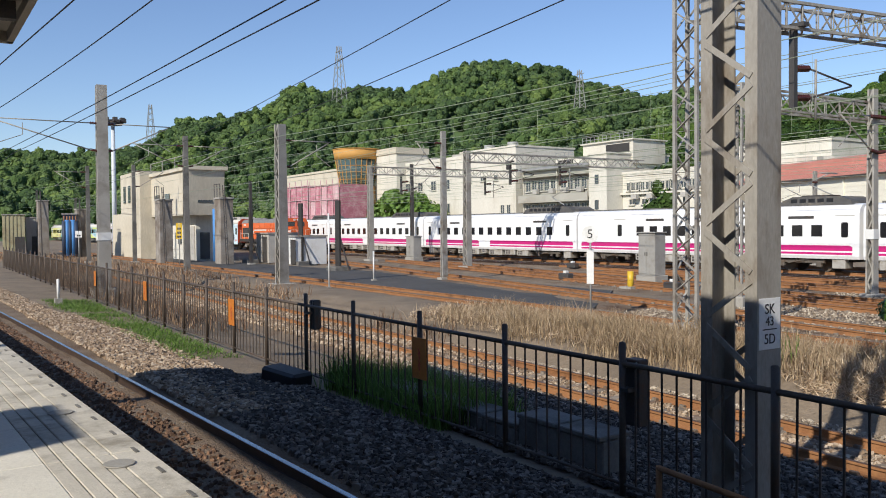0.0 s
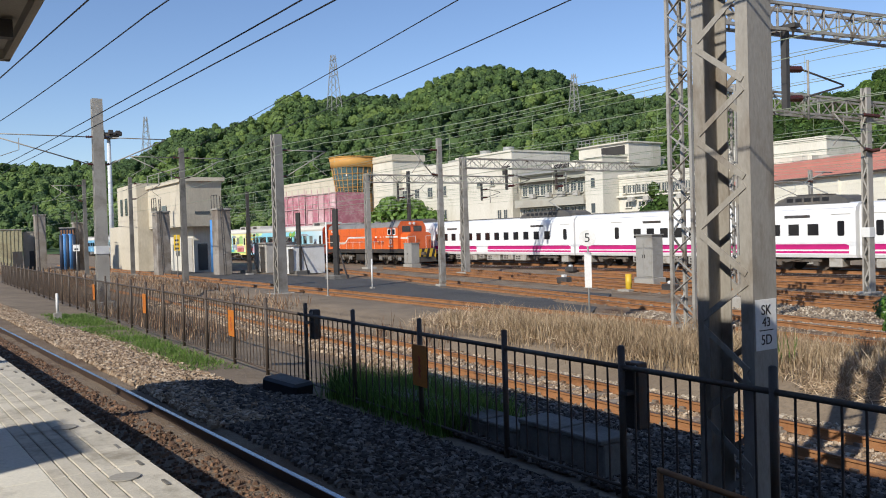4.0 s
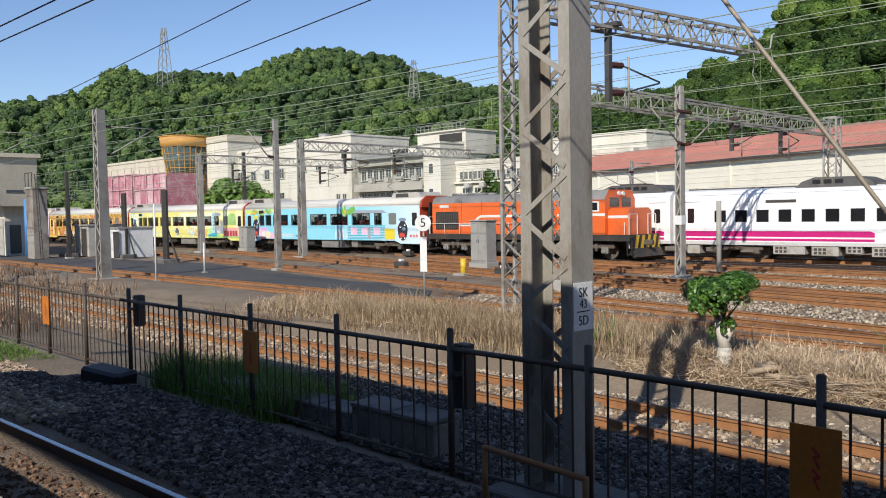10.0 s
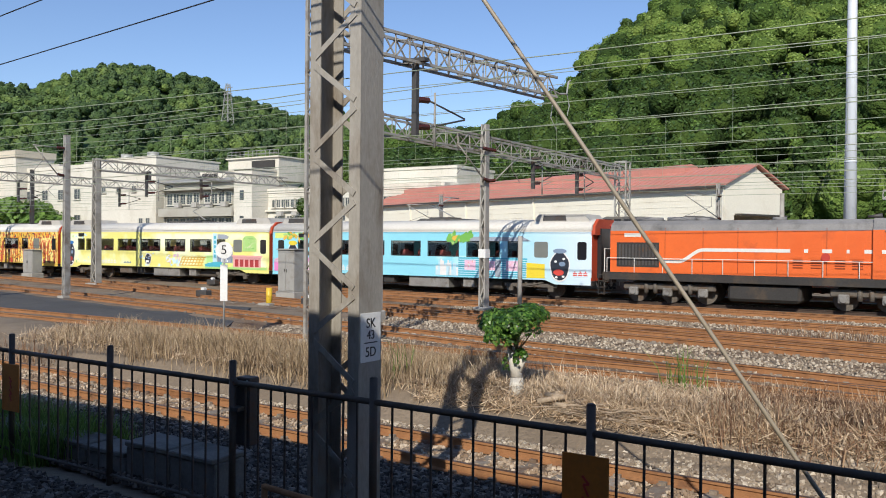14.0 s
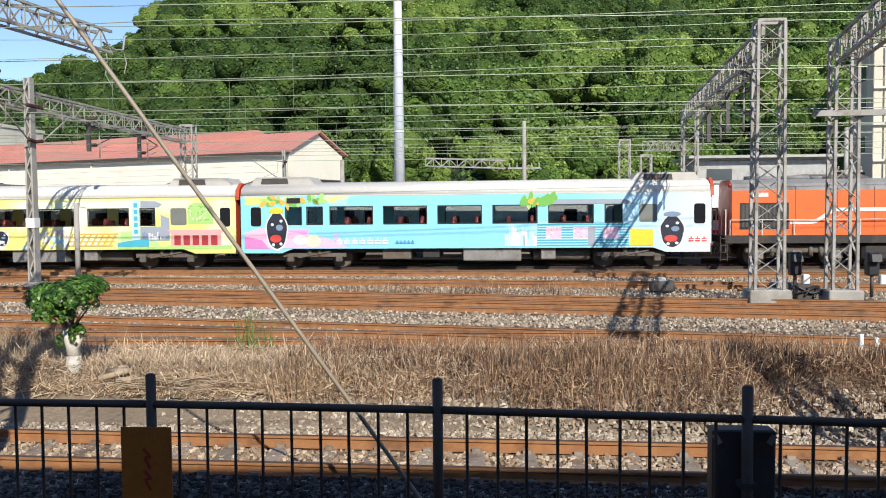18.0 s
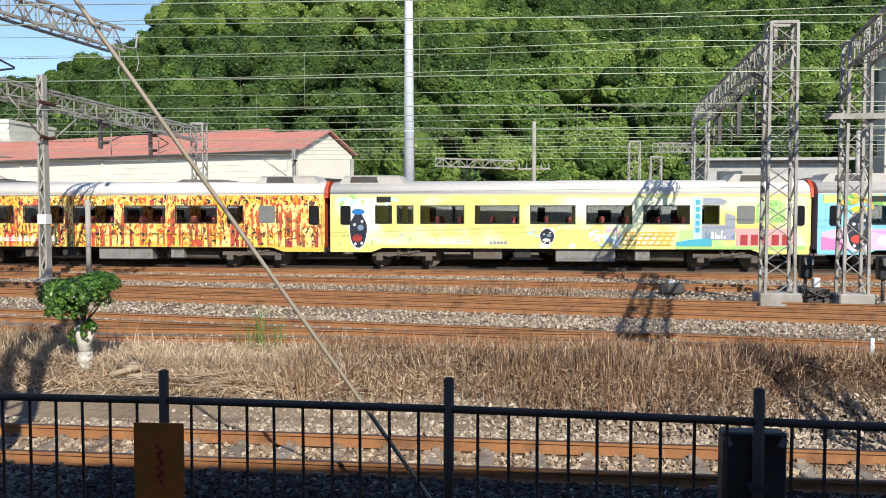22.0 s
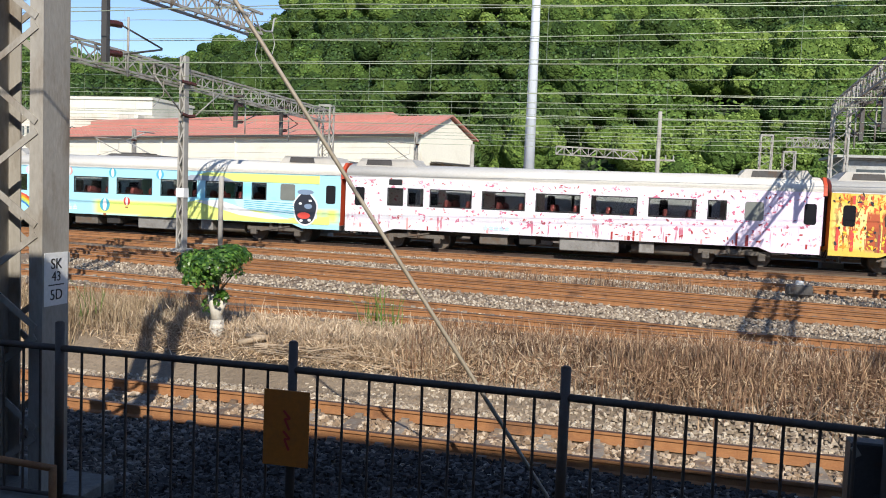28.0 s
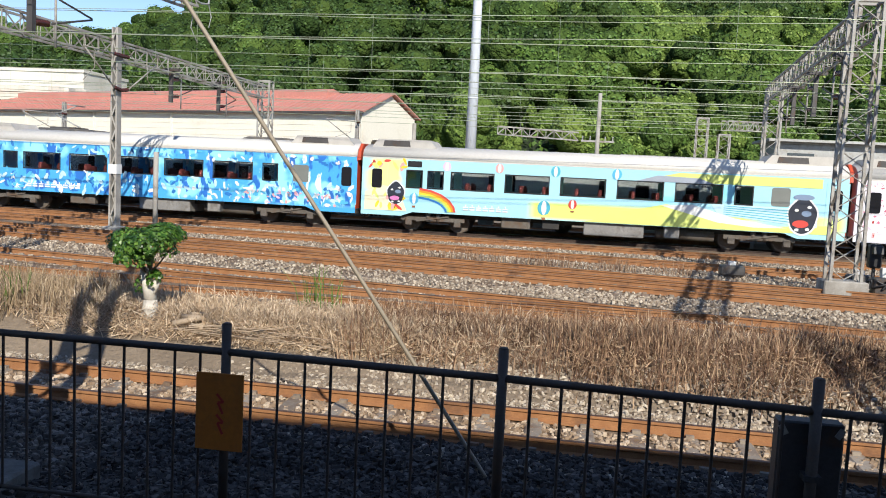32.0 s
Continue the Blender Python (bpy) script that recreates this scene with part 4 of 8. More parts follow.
for y, zc, zm in ((17.4, 5.1, 6.35), (21.8, 5.05, 6.6), (24.3, 5.1, 6.4), (28.4, 5.1, 6.5), (32.3, 5.1, 6.4), (36.5, 5.1, 6.4), (40.5, 5.1, 6.35), (45, 5.1, 6.4)):
    catenary(y, zc, zm, x0=-160 + (y * 7) % 20)
for y, z in ((23.0, 7.6), (26.2, 7.9), (30.0, 8.0), (48.0, 5.9), (52.0, 6.6), (50.0, 7.2)):
    wire("feeder_wire", [(-150, y, z), (-80, y, z), (-16, y, z), (9, y, z), (60, y, z)], 0.011, M_WIRE, "greenish feeder wire between the gantries", sag=0.15)
for z, sg, pts in ((5.7, 0.0, [(-30, 1.2), (-18.1, 2.08), (5, 3.9)]), (6.2, 0.05, [(-45, 1.85), (-28.3, 2.95), (-13.8, 3.92), (5, 5.2)]),
                   (5.7, 0.1, [(-120, 3.4), (-39, 3.85), (6, 5.55)]), (5.7, 0.1, [(-120, 3.9), (-39, 4.3), (6, 5.9)]),
                   (7.0, 0.1, [(-120, 16), (-39, 12.4), (6, 7.3)]), (6.4, 0.1, [(-120, 17), (-39, 13.1), (6, 8.1)])):
    wire("overhead_wire", [(x, y, z) for x, y in pts], 0.012, M_WIRE_DK, "dark overhead wire above the platform track", sag=sg)
for z, pts in ((6.6, [(-90, 11.5), (-34.8, 14.66), (10, 17.4)]), (6.2, [(-80, 12.0), (-30, 14.6), (-12.4, 16.2)])):
    wire("feeder_wire", [(x, y, z) for x, y in pts], 0.012, M_WIRE, "pale green feeder wire running to the lattice mast", sag=0.25)
wire("guy_rod", [(-4.5, 6.95, 6.25), (-0.3, 8.85, -0.55)], 0.02, M_GUY, "pale steel guy rod running down to the ground", "guy rods", 8, 2, 0.0, "guy rod")

# ---- trains ----
PITCH = 19.65       # length of a car over its couplers


def paint(name, base, spots=(), rough=0.35, streak=None, grad=None):
    """Livery paint in the car's own space: a base that fades along the car, with soft and hard-edged patches."""
    m = mat(name, base, tuple(x * 0.9 for x in base), 0.7, rough, 0, 0.0, 30, obj=True, coat=0.25)
    N, L = m.node_tree.nodes, m.node_tree.links
    b = N["Principled BSDF"]
    col = b.inputs["Base Color"].links[0].from_socket
    co = N.new("ShaderNodeTexCoord").outputs["Object"]
    sep = N.new("ShaderNodeSeparateXYZ")
    L.new(co, sep.inputs[0])
    def blend(f, a, c):
        x = N.new("ShaderNodeMix")
        x.data_type = 'RGBA'
        L.new(f, x.inputs[0])
        L.new(a, x.inputs[6])
        x.inputs[7].default_value = (*c, 1)
        return x.outputs[2]
    def rng(v, a, c, lo=0.0, hi=1.0):
        r = N.new("ShaderNodeMapRange")
        r.inputs[1].default_value, r.inputs[2].default_value, r.inputs[3].default_value, r.inputs[4].default_value = a, c, lo, hi
        L.new(v, r.inputs[0])
        return r.outputs[0]
    def mul(a, c):
        x = N.new("ShaderNodeMath")
        x.operation = 'MULTIPLY'
        L.new(a, x.inputs[0])
        L.new(c, x.inputs[1])
        return x.outputs[0]
    if grad:
        for axis, a, c, colour in grad:
            col = blend(rng(sep.outputs[axis], a, c), col, colour)
    for colour, scale, lo, hi, stretch, x0, x1, z0, z1 in spots:
        mp = N.new("ShaderNodeMapping")
        mp.inputs["Scale"].default_value = stretch
        mp.inputs["Location"].default_value = (colour[0] * 37, colour[1] * 17, colour[2] * 29)
        L.new(co, mp.inputs["Vector"])
        n = N.new("ShaderNodeTexNoise")
        n.inputs["Scale"].default_value, n.inputs["Detail"].default_value = scale, 3.0
        L.new(mp.outputs[0], n.inputs["Vector"])
        f = rng(n.outputs[0], lo, hi)
        f = mul(f, mul(rng(sep.outputs[0], x0, x0 + 0.4), rng(sep.outputs[0], x1, x1 - 0.4)))
        f = mul(f, mul(rng(sep.outputs[2], z0, z0 + 0.15), rng(sep.outputs[2], z1, z1 - 0.15)))
        col = blend(f, col, colour)
    L.new(col, b.inputs["Base Color"])
    return m


M_ROOF_GREY = mat("car_roof", (0.70, 0.67, 0.61), (0.60, 0.575, 0.52), 1.0, 0.75, 0, 0.05, 20, (0.44, 0.40, 0.33), 0.25, 0.8, obj=True, stretch=(0.5, 1, 1))
M_UNDER = mat("underframe", (0.045, 0.042, 0.04), (0.028, 0.026, 0.024), 2.0, 0.8, 0.1, 0.2, 20, (0.085, 0.06, 0.04), 0.4, 1.0, obj=True)
M_BOGIE = mat("bogie_iron", (0.17, 0.15, 0.125), (0.095, 0.08, 0.065), 3.0, 0.8, 0.2, 0.2, 20, (0.14, 0.085, 0.05), 0.4, 1.5, obj=True)
M_TANKGREY = mat("underfloor_box", (0.30, 0.29, 0.27), (0.21, 0.20, 0.185), 2.0, 0.7, 0.1, 0.1, 20, (0.10, 0.08, 0.06), 0.4, 1.5, obj=True)
M_BELLOW = mat("red_gangway", (0.55, 0.075, 0.025), (0.45, 0.06, 0.02), 2.0, 0.6, 0, 0.05, obj=True)
M_SEATRED = mat("seat_red", (0.17, 0.03, 0.03), None, 4.0, 0.8, 0, 0.0, obj=True)
M_ACGREY = mat("air_conditioner_grey", (0.55, 0.52, 0.47), (0.44, 0.415, 0.37), 2.0, 0.65, 0.1, 0.05, obj=True)
M_GREYPANE = mat("frosted_pane", (0.20, 0.21, 0.19), (0.16, 0.17, 0.15), 2.0, 0.5, 0, 0.0, obj=True)


def bogie(parent, x):
    g = part("bogie", bar(bmesh.new(), (x - 1.35, -1.14, 0.55), (x + 1.35, -1.14, 0.55), 0.14, 0.16), M_BOGIE, parent)
    bm = bar(bmesh.new(), (x - 1.35, 1.14, 0.55), (x + 1.35, 1.14, 0.55), 0.14, 0.16)
    bar(bm, (x, -1.14, 0.6), (x, 1.14, 0.6), 0.5, 0.2)
    part("frame", bm, M_BOGIE, g)
    for dx in (-1.05, 1.05):
        bm = bmesh.new()
        for s in (-1, 1):
            wheel_round(bm, (x + dx, s * 0.56, 0.43), 0.43, 0.12)
            wheel_round(bm, (x + dx, s * 0.50, 0.43), 0.46, 0.03)
        rod(bm, (x + dx, -1.1, 0.43), (x + dx, 1.1, 0.43), 0.07)
        part("wheelset", bm, M_BOGIE, g)
        for s in (-1, 1):
            part("axle_box", boxm(x + dx - 0.14, x + dx + 0.14, s * 1.16 - 0.1, s * 1.16 + 0.1, 0.26, 0.56, bevel=0.03), M_BOGIE, g)
    for s in (-1, 1):
        bm = bmesh.new()
        for dx in (-0.22, 0.22):
            rod(bm, (x + dx, s * 1.14, 0.45), (x + dx, s * 1.14, 0.85), 0.1, n=10)
        bar(bm, (x - 0.7, s * 1.24, 0.45), (x + 0.7, s * 1.24, 0.7), 0.04, 0.06)
        part("spring_set", bm, M_BOGIE, g)
    return g


WINDOWS = [(1.95, 2.6, 1.86, 2.56), (2.86, 3.5, 1.86, 2.56)] + [(3.85 + k * 2.27, 5.62 + k * 2.27, 1.86, 2.56) for k in range(5)] + [(15.2, 15.85, 1.86, 2.56)]


def pane_mesh(x0, x1, z0, z1, y, r=0.09):
    bm = bmesh.new()
    pts = []
    for cx, cz, a0 in ((x1 - r, z1 - r, 0), (x0 + r, z1 - r, 90), (x0 + r, z0 + r, 180), (x1 - r, z0 + r, 270)):
        for k in range(4):
            a = radians(a0 + 30 * k)
            pts.append((cx + r * math.cos(a), cz + r * math.sin(a)))
    return prism(bm, pts, "y", y, y + 0.02)


def seat_mesh():
    bm = boxm(0, 0.5, 0, 0.9, 0.3, 0.48, bevel=0.03)
    box(bm, 0.40, 0.54, 0, 0.9, 0.48, 1.14, bevel=0.03)
    box(bm, 0.41, 0.56, 0.04, 0.40, 1.0, 1.22, bevel=0.03)
    me = mesh_of("seat", bm)
    me.materials.append(M_SEATRED)
    return me


SEAT = seat_mesh()


def rail_car(label, paint_mat, windows=WINDOWS, L=19.35, ac=True, ends=None, name="railcar", roof=None, doors=(0.28, 18.55)):
    """A passenger car: x from 0 to L, the middle of the track at y = 0, the rail head at z = 0."""
    t = thing(name, (0, 0, 0), label, "railway carriage", "carriages of the train")
    # side walls with real openings, floor and roof in one shell
    bm = bmesh.new()
    cuts = sorted((a, b) for a, b, _, _ in windows)
    for s in (-1, 1):
        ya, yb = (-1.42, -1.35) if s < 0 else (1.35, 1.42)
        box(bm, 0, L, ya, yb, 0.82, 1.86)
        box(bm, 0, L, ya, yb, 2.56, 3.05)
        x = 0.0
        for a, b in cuts + [(L, L)]:
            box(bm, x, a, ya, yb, 1.86, 2.56)
            x = b
    for x in (0.0, L - 0.06):
        box(bm, x, x + 0.06, -1.35, 1.35, 0.82, 3.05)
    box(bm, 0.06, L - 0.06, -1.35, 1.35, 0.82, 0.92)
    n0 = len(bm.faces)
    arc = [(-1.42, 3.05)] + [(-1.42 * math.cos(math.pi * k / 8), 3.05 + 0.59 * math.sin(math.pi * k / 8) ** 0.8) for k in range(1, 8)] + [(1.42, 3.05)]
    prism(bm, arc, "x", 0, L)
    bm.faces.ensure_lookup_table()
    for f in bm.faces[n0:]:
        f.material_index = 1
        f.smooth = abs(f.normal.x) < 0.5
    body = part("body", bm, [paint_mat, roof or M_ROOF_GREY], t)
    bm = bmesh.new()
    for s in (-1, 1):
        box(bm, 0.02, L - 0.02, s * 1.40 - 0.03, s * 1.40 + 0.03, 3.03, 3.07)
    part("gutter", bm, roof or M_ROOF_GREY, body)
    for pts in ([(0, 0.64), (1.75, 0.64), (2.25, 0.825), (0, 0.825)], [(L, 0.825), (L - 2.25, 0.825), (L - 1.75, 0.64), (L, 0.64)]):
        part("skirt", prism(prism(bmesh.new(), pts, "y", -1.42, -1.37), pts, "y", 1.37, 1.42), paint_mat, body)
    for x0, x1, z0, z1 in windows:
        w = part("window", boxm(x0, x1, -1.398, -1.39, z0, z1), M_PANE, t)
        w.visible_shadow = False
        part("rubber_frame", frame_mesh(x0, x1, z0, z1, -1.432), M_BLACK, w)
        w = part("window", boxm(x0, x1, 1.39, 1.398, z0, z1), M_PANE, t)
        w.visible_shadow = False
        if x1 - x0 > 1.2:
            for sx in (x0 + 0.15, x0 + 1.1):
                for ya in (-1.25, 0.35):
                    part("seat", SEAT, None, t).matrix_basis = pose(sx, ya, 0.92)
    part("grey_pane", pane_mesh(16.55, 17.25, 1.85, 2.58, -1.427), M_GREYPANE, t, "grey blanked-off window")
    part("display_box", boxm(1.98, 2.58, -1.445, -1.42, 2.72, 2.96, bevel=0.02), M_BLACK, t, "dark destination display")
    for x in doors:
        d = part("door", boxm(x, x + 0.84, -1.432, -1.41, 0.98, 2.85, bevel=0.008), paint_mat, t)
        part("door_window", pane_mesh(x + 0.16, x + 0.60, 1.78, 2.58, -1.447), M_GLASS, d)
        part("step", boxm(x - 0.02, x + 0.86, -1.40, -1.1, 0.62, 0.82), M_UNDER, t)
    if ac:
        for x in (0.25, L - 3.1):
            a = part("air_conditioner", prism(bmesh.new(), [(x, 3.5), (x + 2.85, 3.5), (x + 2.55, 3.86), (x + 0.3, 3.86)], "y", -0.95, 0.95), M_ACGREY, t)
            part("grille", prism(bmesh.new(), [(x + 0.5, 3.56), (x + 1.7, 3.56), (x + 1.65, 3.80), (x + 0.55, 3.80)], "y", -0.962, -0.95), M_DKSTEEL, a)
    part("underframe", boxm(0.4, L - 0.4, -0.8, 0.8, 0.62, 0.86), M_UNDER, t)
    bogie(t, 3.1)
    bogie(t, L - 3.1)
    for x0, x1, z0, mt, y in ((9.4, 11.8, 0.28, M_TANKGREY, -1.28), (6.0, 7.2, 0.36, M_BOGIE, -1.2), (12.6, 13.2, 0.34, M_TANKGREY, -1.25), (7.7, 8.4, 0.42, M_UNDER, -1.2)):
        part("underfloor_box", boxm(x0, x1, y, 0.6, z0, 0.84, bevel=0.03), mt, t)
    part("tank", rod(bmesh.new(), (12.3, -0.7, 0.5), (14.6, -0.7, 0.5), 0.22, n=12), M_BOGIE, t)
    part("gangway", boxm(L, L + 0.22, -0.75, 0.75, 0.95, 3.2, bevel=0.03), M_BLACK, t)
    part("gangway", boxm(-0.22, 0, -0.75, 0.75, 0.95, 3.2, bevel=0.03), M_BLACK, t)
    part("coupler", boxm(L, L + 0.34, -0.12, 0.12, 0.72, 0.98, bevel=0.03), M_BOGIE, t)
    part("coupler", boxm(-0.34, 0, -0.12, 0.12, 0.72, 0.98, bevel=0.03), M_BOGIE, t)
    bm = bmesh.new()
    for y in (-0.9, -0.45, 0.45):
        tube(bm, [(L, y, 0.9), (L + 0.12, y, 0.55), (L + 0.3, y, 0.5), (L + 0.4, y, 0.8)], 0.025, 6)
    part("brake_hose", bm, M_BLACK, t)
    if ends:
        part("end_hood", prism(bmesh.new(), [(-1.36, 2.9), (-1.3, 3.3), (-0.9, 3.62), (0.9, 3.62), (1.3, 3.3), (1.36, 2.9)], "x", L + 0.03, L + 0.16), ends, t, "red arched hood over the car end")
        prt = [(-1.42 + 0.02, 0.84), (-1.36, 3.05), (-0.9, 3.45), (0.9, 3.45), (1.36, 3.05), (1.40, 0.84)]
        part("end_panel", prism(bmesh.new(), prt, "x", L - 0.001, L + 0.03), ends, t, "red end wall")
    return t


def frame_mesh(x0, x1, z0, z1, y, w=0.035):
    bm = bmesh.new()
    for a, b, c, d in ((x0 - w, x1 + w, z1 - 0.01, z1 + w), (x0 - w, x1 + w, z0 - w, z0 + 0.01), (x0 - w, x0 + 0.01, z0, z1), (x1 - 0.01, x1 + w, z0, z1)):
        box(bm, a, b, y, y + 0.02, c, d)
    return bm


def decal(name, pts, material, parent, y=-1.436, label=""):
    """A flat printed patch on the side of a car."""
    return part(name, prism(bmesh.new(), pts, "y", y, y + 0.006), material, parent, label)


def ell(cx, cz, rx, rz, n=20):
    return [(cx + rx * math.cos(2 * math.pi * k / n), cz + rz * math.sin(2 * math.pi * k / n)) for k in range(n)]


def round_figure(parent, cx, z0, w, h, accent, hat=None):
    """A plain rounded printed patch in dark ink with a pale rim and small bright marks."""
    def pear(f, dz=0.0):
        out = []
        for k in range(28):
            a = 2 * math.pi * k / 28
            wide = w * (0.46 + 0.05 * math.cos(2 * a) - 0.05 * math.sin(a)) * (1 + 0.06 * math.sin(5 * a))
            out.append((cx + f * wide * math.cos(a), z0 + dz + h * 0.5 + f * h * 0.48 * math.sin(a)))
        return out
    decal("printed_patch", pear(1.0), C_WHITE, parent, -1.4365)
    decal("printed_patch", pear(0.9), C_DARK, parent, -1.4400)
    decal("printed_patch", ell(cx - w * 0.05, z0 + h * 0.3, w * 0.26, h * 0.09, 18), accent, parent, -1.4430)
    decal("printed_patch", ell(cx + w * 0.12, z0 + h * 0.55, w * 0.16, h * 0.07, 16), C_SLATE, parent, -1.4430)
    for dx, dz in ((-0.2, 0.62), (0.2, 0.70), (-0.16, 0.16), (0.18, 0.18)):
        decal("printed_patch", ell(cx + dx * w, z0 + dz * h, w * 0.07, h * 0.035, 12), C_WHITE, parent, -1.4430)
    if hat is not None:
        decal("printed_patch", ell(cx, z0 + h * 0.93, w * 0.34, h * 0.07, 16), hat, parent, -1.4470)


def leaves_print(parent, spots, seed, inks, y=-1.4355):
    """A scatter of small printed leaf and petal shapes."""
    rng = random.Random(seed)
    bms = [bmesh.new() for _ in inks]
    for x0, x1, z0, z1, n, r in spots:
        for k in range(n):
            x, z, a = rng.uniform(x0, x1), rng.uniform(z0, z1), rng.uniform(0, 3.14)
            f, g = r * rng.uniform(0.6, 1.3), r * rng.uniform(0.25, 0.6)
            q = [(x + f * math.cos(t) * math.cos(a) - g * math.sin(t) * math.sin(a), z + f * math.cos(t) * math.sin(a) + g * math.sin(t) * math.cos(a)) for t in (0, 0.9, 1.9, 3.14, 4.1, 5.2)]
            i = rng.randrange(len(inks))
            vs = [bms[i].verts.new((px, y - 0.0004 * (k % 6), pz)) for px, pz in q]
            bms[i].faces.new(vs[::-1])
    for bm, m in zip(bms, inks):
        tagged(part("printed_leaves", bm, m, parent), kind="stuff")


def stripes_print(parent, spans, z0, z1, n, seed, inks, w=(0.05, 0.16), y=-1.4345):
    """Upright printed bars of uneven width, such as tree trunks."""
    rng = random.Random(seed)
    bms = [bmesh.new() for _ in inks]
    for k in range(n):
        a, b = spans[rng.randrange(len(spans))]
        x, ww = rng.uniform(a, b), rng.uniform(*w)
        zz = rng.uniform(z0 + 0.3 * (z1 - z0), z1)
        box(bms[k % len(inks)], x, x + ww, y - 0.0005 * (k % 5), y + 0.004, z0, zz)
    for bm, m in zip(bms, inks):
        tagged(part("printed_stripes", bm, m, parent), kind="stuff")


def bars_text(parent, x, z, n, h, material, y=-1.437):
    """A row of printed characters too small to read, as plain bars."""
    bm = bmesh.new()
    for k in range(n):
        box(bm, x + k * h * 1.15, x + k * h * 1.15 + h * 0.9, y, y + 0.005, z, z + h * 0.28)
        box(bm, x + k * h * 1.15, x + k * h * 1.15 + h * 0.9, y, y + 0.005, z + h * 0.42, z + h * 0.62)
        box(bm, x + k * h * 1.15 + h * 0.35, x + k * h * 1.15 + h * 0.55, y, y + 0.005, z + h * 0.66, z + h)
    return part("printed_lettering", bm, material, parent)


def flat(name, c):
    return mat(name, c, tuple(x * 0.9 for x in c), 2.0, 0.4, 0, 0.0, obj=True, coat=0.2)


C_WHITE, C_PINK, C_CYAN = flat("print_white", (0.82, 0.82, 0.80)), flat("print_pink", (0.80, 0.25, 0.55)), flat("print_cyan", (0.10, 0.48, 0.75))
C_DARK, C_RED, C_GREEN = flat("print_dark", (0.03, 0.035, 0.05)), flat("print_red", (0.70, 0.08, 0.06)), flat("print_green", (0.20, 0.50, 0.10))
C_YEL, C_BLUE, C_ORANGE = flat("print_yellow", (0.85, 0.66, 0.05)), flat("print_blue", (0.03, 0.20, 0.55)), flat("print_orange", (0.80, 0.32, 0.03))
C_SLATE, C_BROWN, C_LPINK = flat("print_slate", (0.22, 0.30, 0.42)), flat("print_brown", (0.35, 0.13, 0.06)), flat("print_pale_pink", (0.85, 0.55, 0.70))

Q = (1, 0.1, 1)
P_CYAN = paint("livery_cyan", (0.30, 0.72, 0.86), [((0.80, 0.30, 0.60), 0.8, 0.5, 0.56, Q, 0, 4.5, 0.8, 1.7), ((0.75, 0.85, 0.25), 0.9, 0.5, 0.6, Q, 0.3, 5, 2.6, 3.1), ((0.70, 0.85, 0.88), 0.4, 0.5, 0.6, Q, 11, 19, 0.8, 1.9), ((0.20, 0.55, 0.80), 0.5, 0.5, 0.6, Q, 11, 17, 1.2, 2.6)],
               grad=[(0, 14.0, 19.0, (0.62, 0.74, 0.80))])
P_YEL = paint("livery_yellow", (0.86, 0.80, 0.24), [((0.84, 0.88, 0.60), 0.5, 0.45, 0.6, Q, 0, 19.5, 0.9, 3.0), ((0.45, 0.72, 0.25), 0.8, 0.52, 0.56, Q, 14, 19.5, 0.8, 1.7), ((0.55, 0.78, 0.85), 0.9, 0.55, 0.6, Q, 8, 15, 0.8, 1.5)])
P_AUT = paint("livery_autumn", (0.86, 0.58, 0.10), [((0.85, 0.74, 0.28), 0.6, 0.45, 0.6, Q, 0, 19.5, 0.8, 3.1), ((0.62, 0.10, 0.03), 9.0, 0.53, 0.56, (1, 0.1, 0.5), 0, 19.5, 1.2, 3.1), ((0.45, 0.10, 0.04), 5.5, 0.55, 0.57, (1.3, 0.1, 0.05), 0, 19.5, 0.8, 2.4), ((0.16, 0.07, 0.03), 6.0, 0.60, 0.62, (1, 0.1, 0.5), 0, 19.5, 0.8, 3.1)])
P_SAK = paint("livery_blossom", (0.82, 0.80, 0.82), [((0.82, 0.70, 0.78), 0.5, 0.45, 0.75, Q, 0, 19.5, 0.8, 3.1), ((0.55, 0.14, 0.22), 6.5, 0.63, 0.65, (0.8, 0.1, 1), 0, 19.5, 0.9, 3.0), ((0.50, 0.16, 0.22), 3.4, 0.62, 0.64, (1.4, 0.1, 0.12), 0, 19.5, 0.8, 1.5)],
              grad=[(0, 11.0, 19.0, (0.80, 0.64, 0.78))])
P_BAL = paint("livery_sky", (0.42, 0.76, 0.86), [((0.72, 0.84, 0.20), 0.25, 0.42, 0.5, Q, 7, 19.5, 0.8, 1.6), ((0.80, 0.82, 0.30), 0.6, 0.45, 0.52, Q, 0, 2.6, 0.8, 3.1), ((0.25, 0.62, 0.74), 0.5, 0.5, 0.55, (0.5, 0.1, 2), 12, 18, 1.3, 3.0)])
P_REED = paint("livery_blue", (0.08, 0.42, 0.82), [((0.30, 0.72, 0.90), 0.8, 0.5, 0.6, Q, 0, 19.5, 0.8, 3.1), ((0.03, 0.16, 0.52), 2.4, 0.56, 0.6, (1, 0.1, 0.5), 0, 19.5, 0.8, 3.1), ((0.70, 0.88, 0.92), 2.8, 0.6, 0.63, (1.2, 0.1, 0.4), 8, 19.5, 0.8, 3.1)])


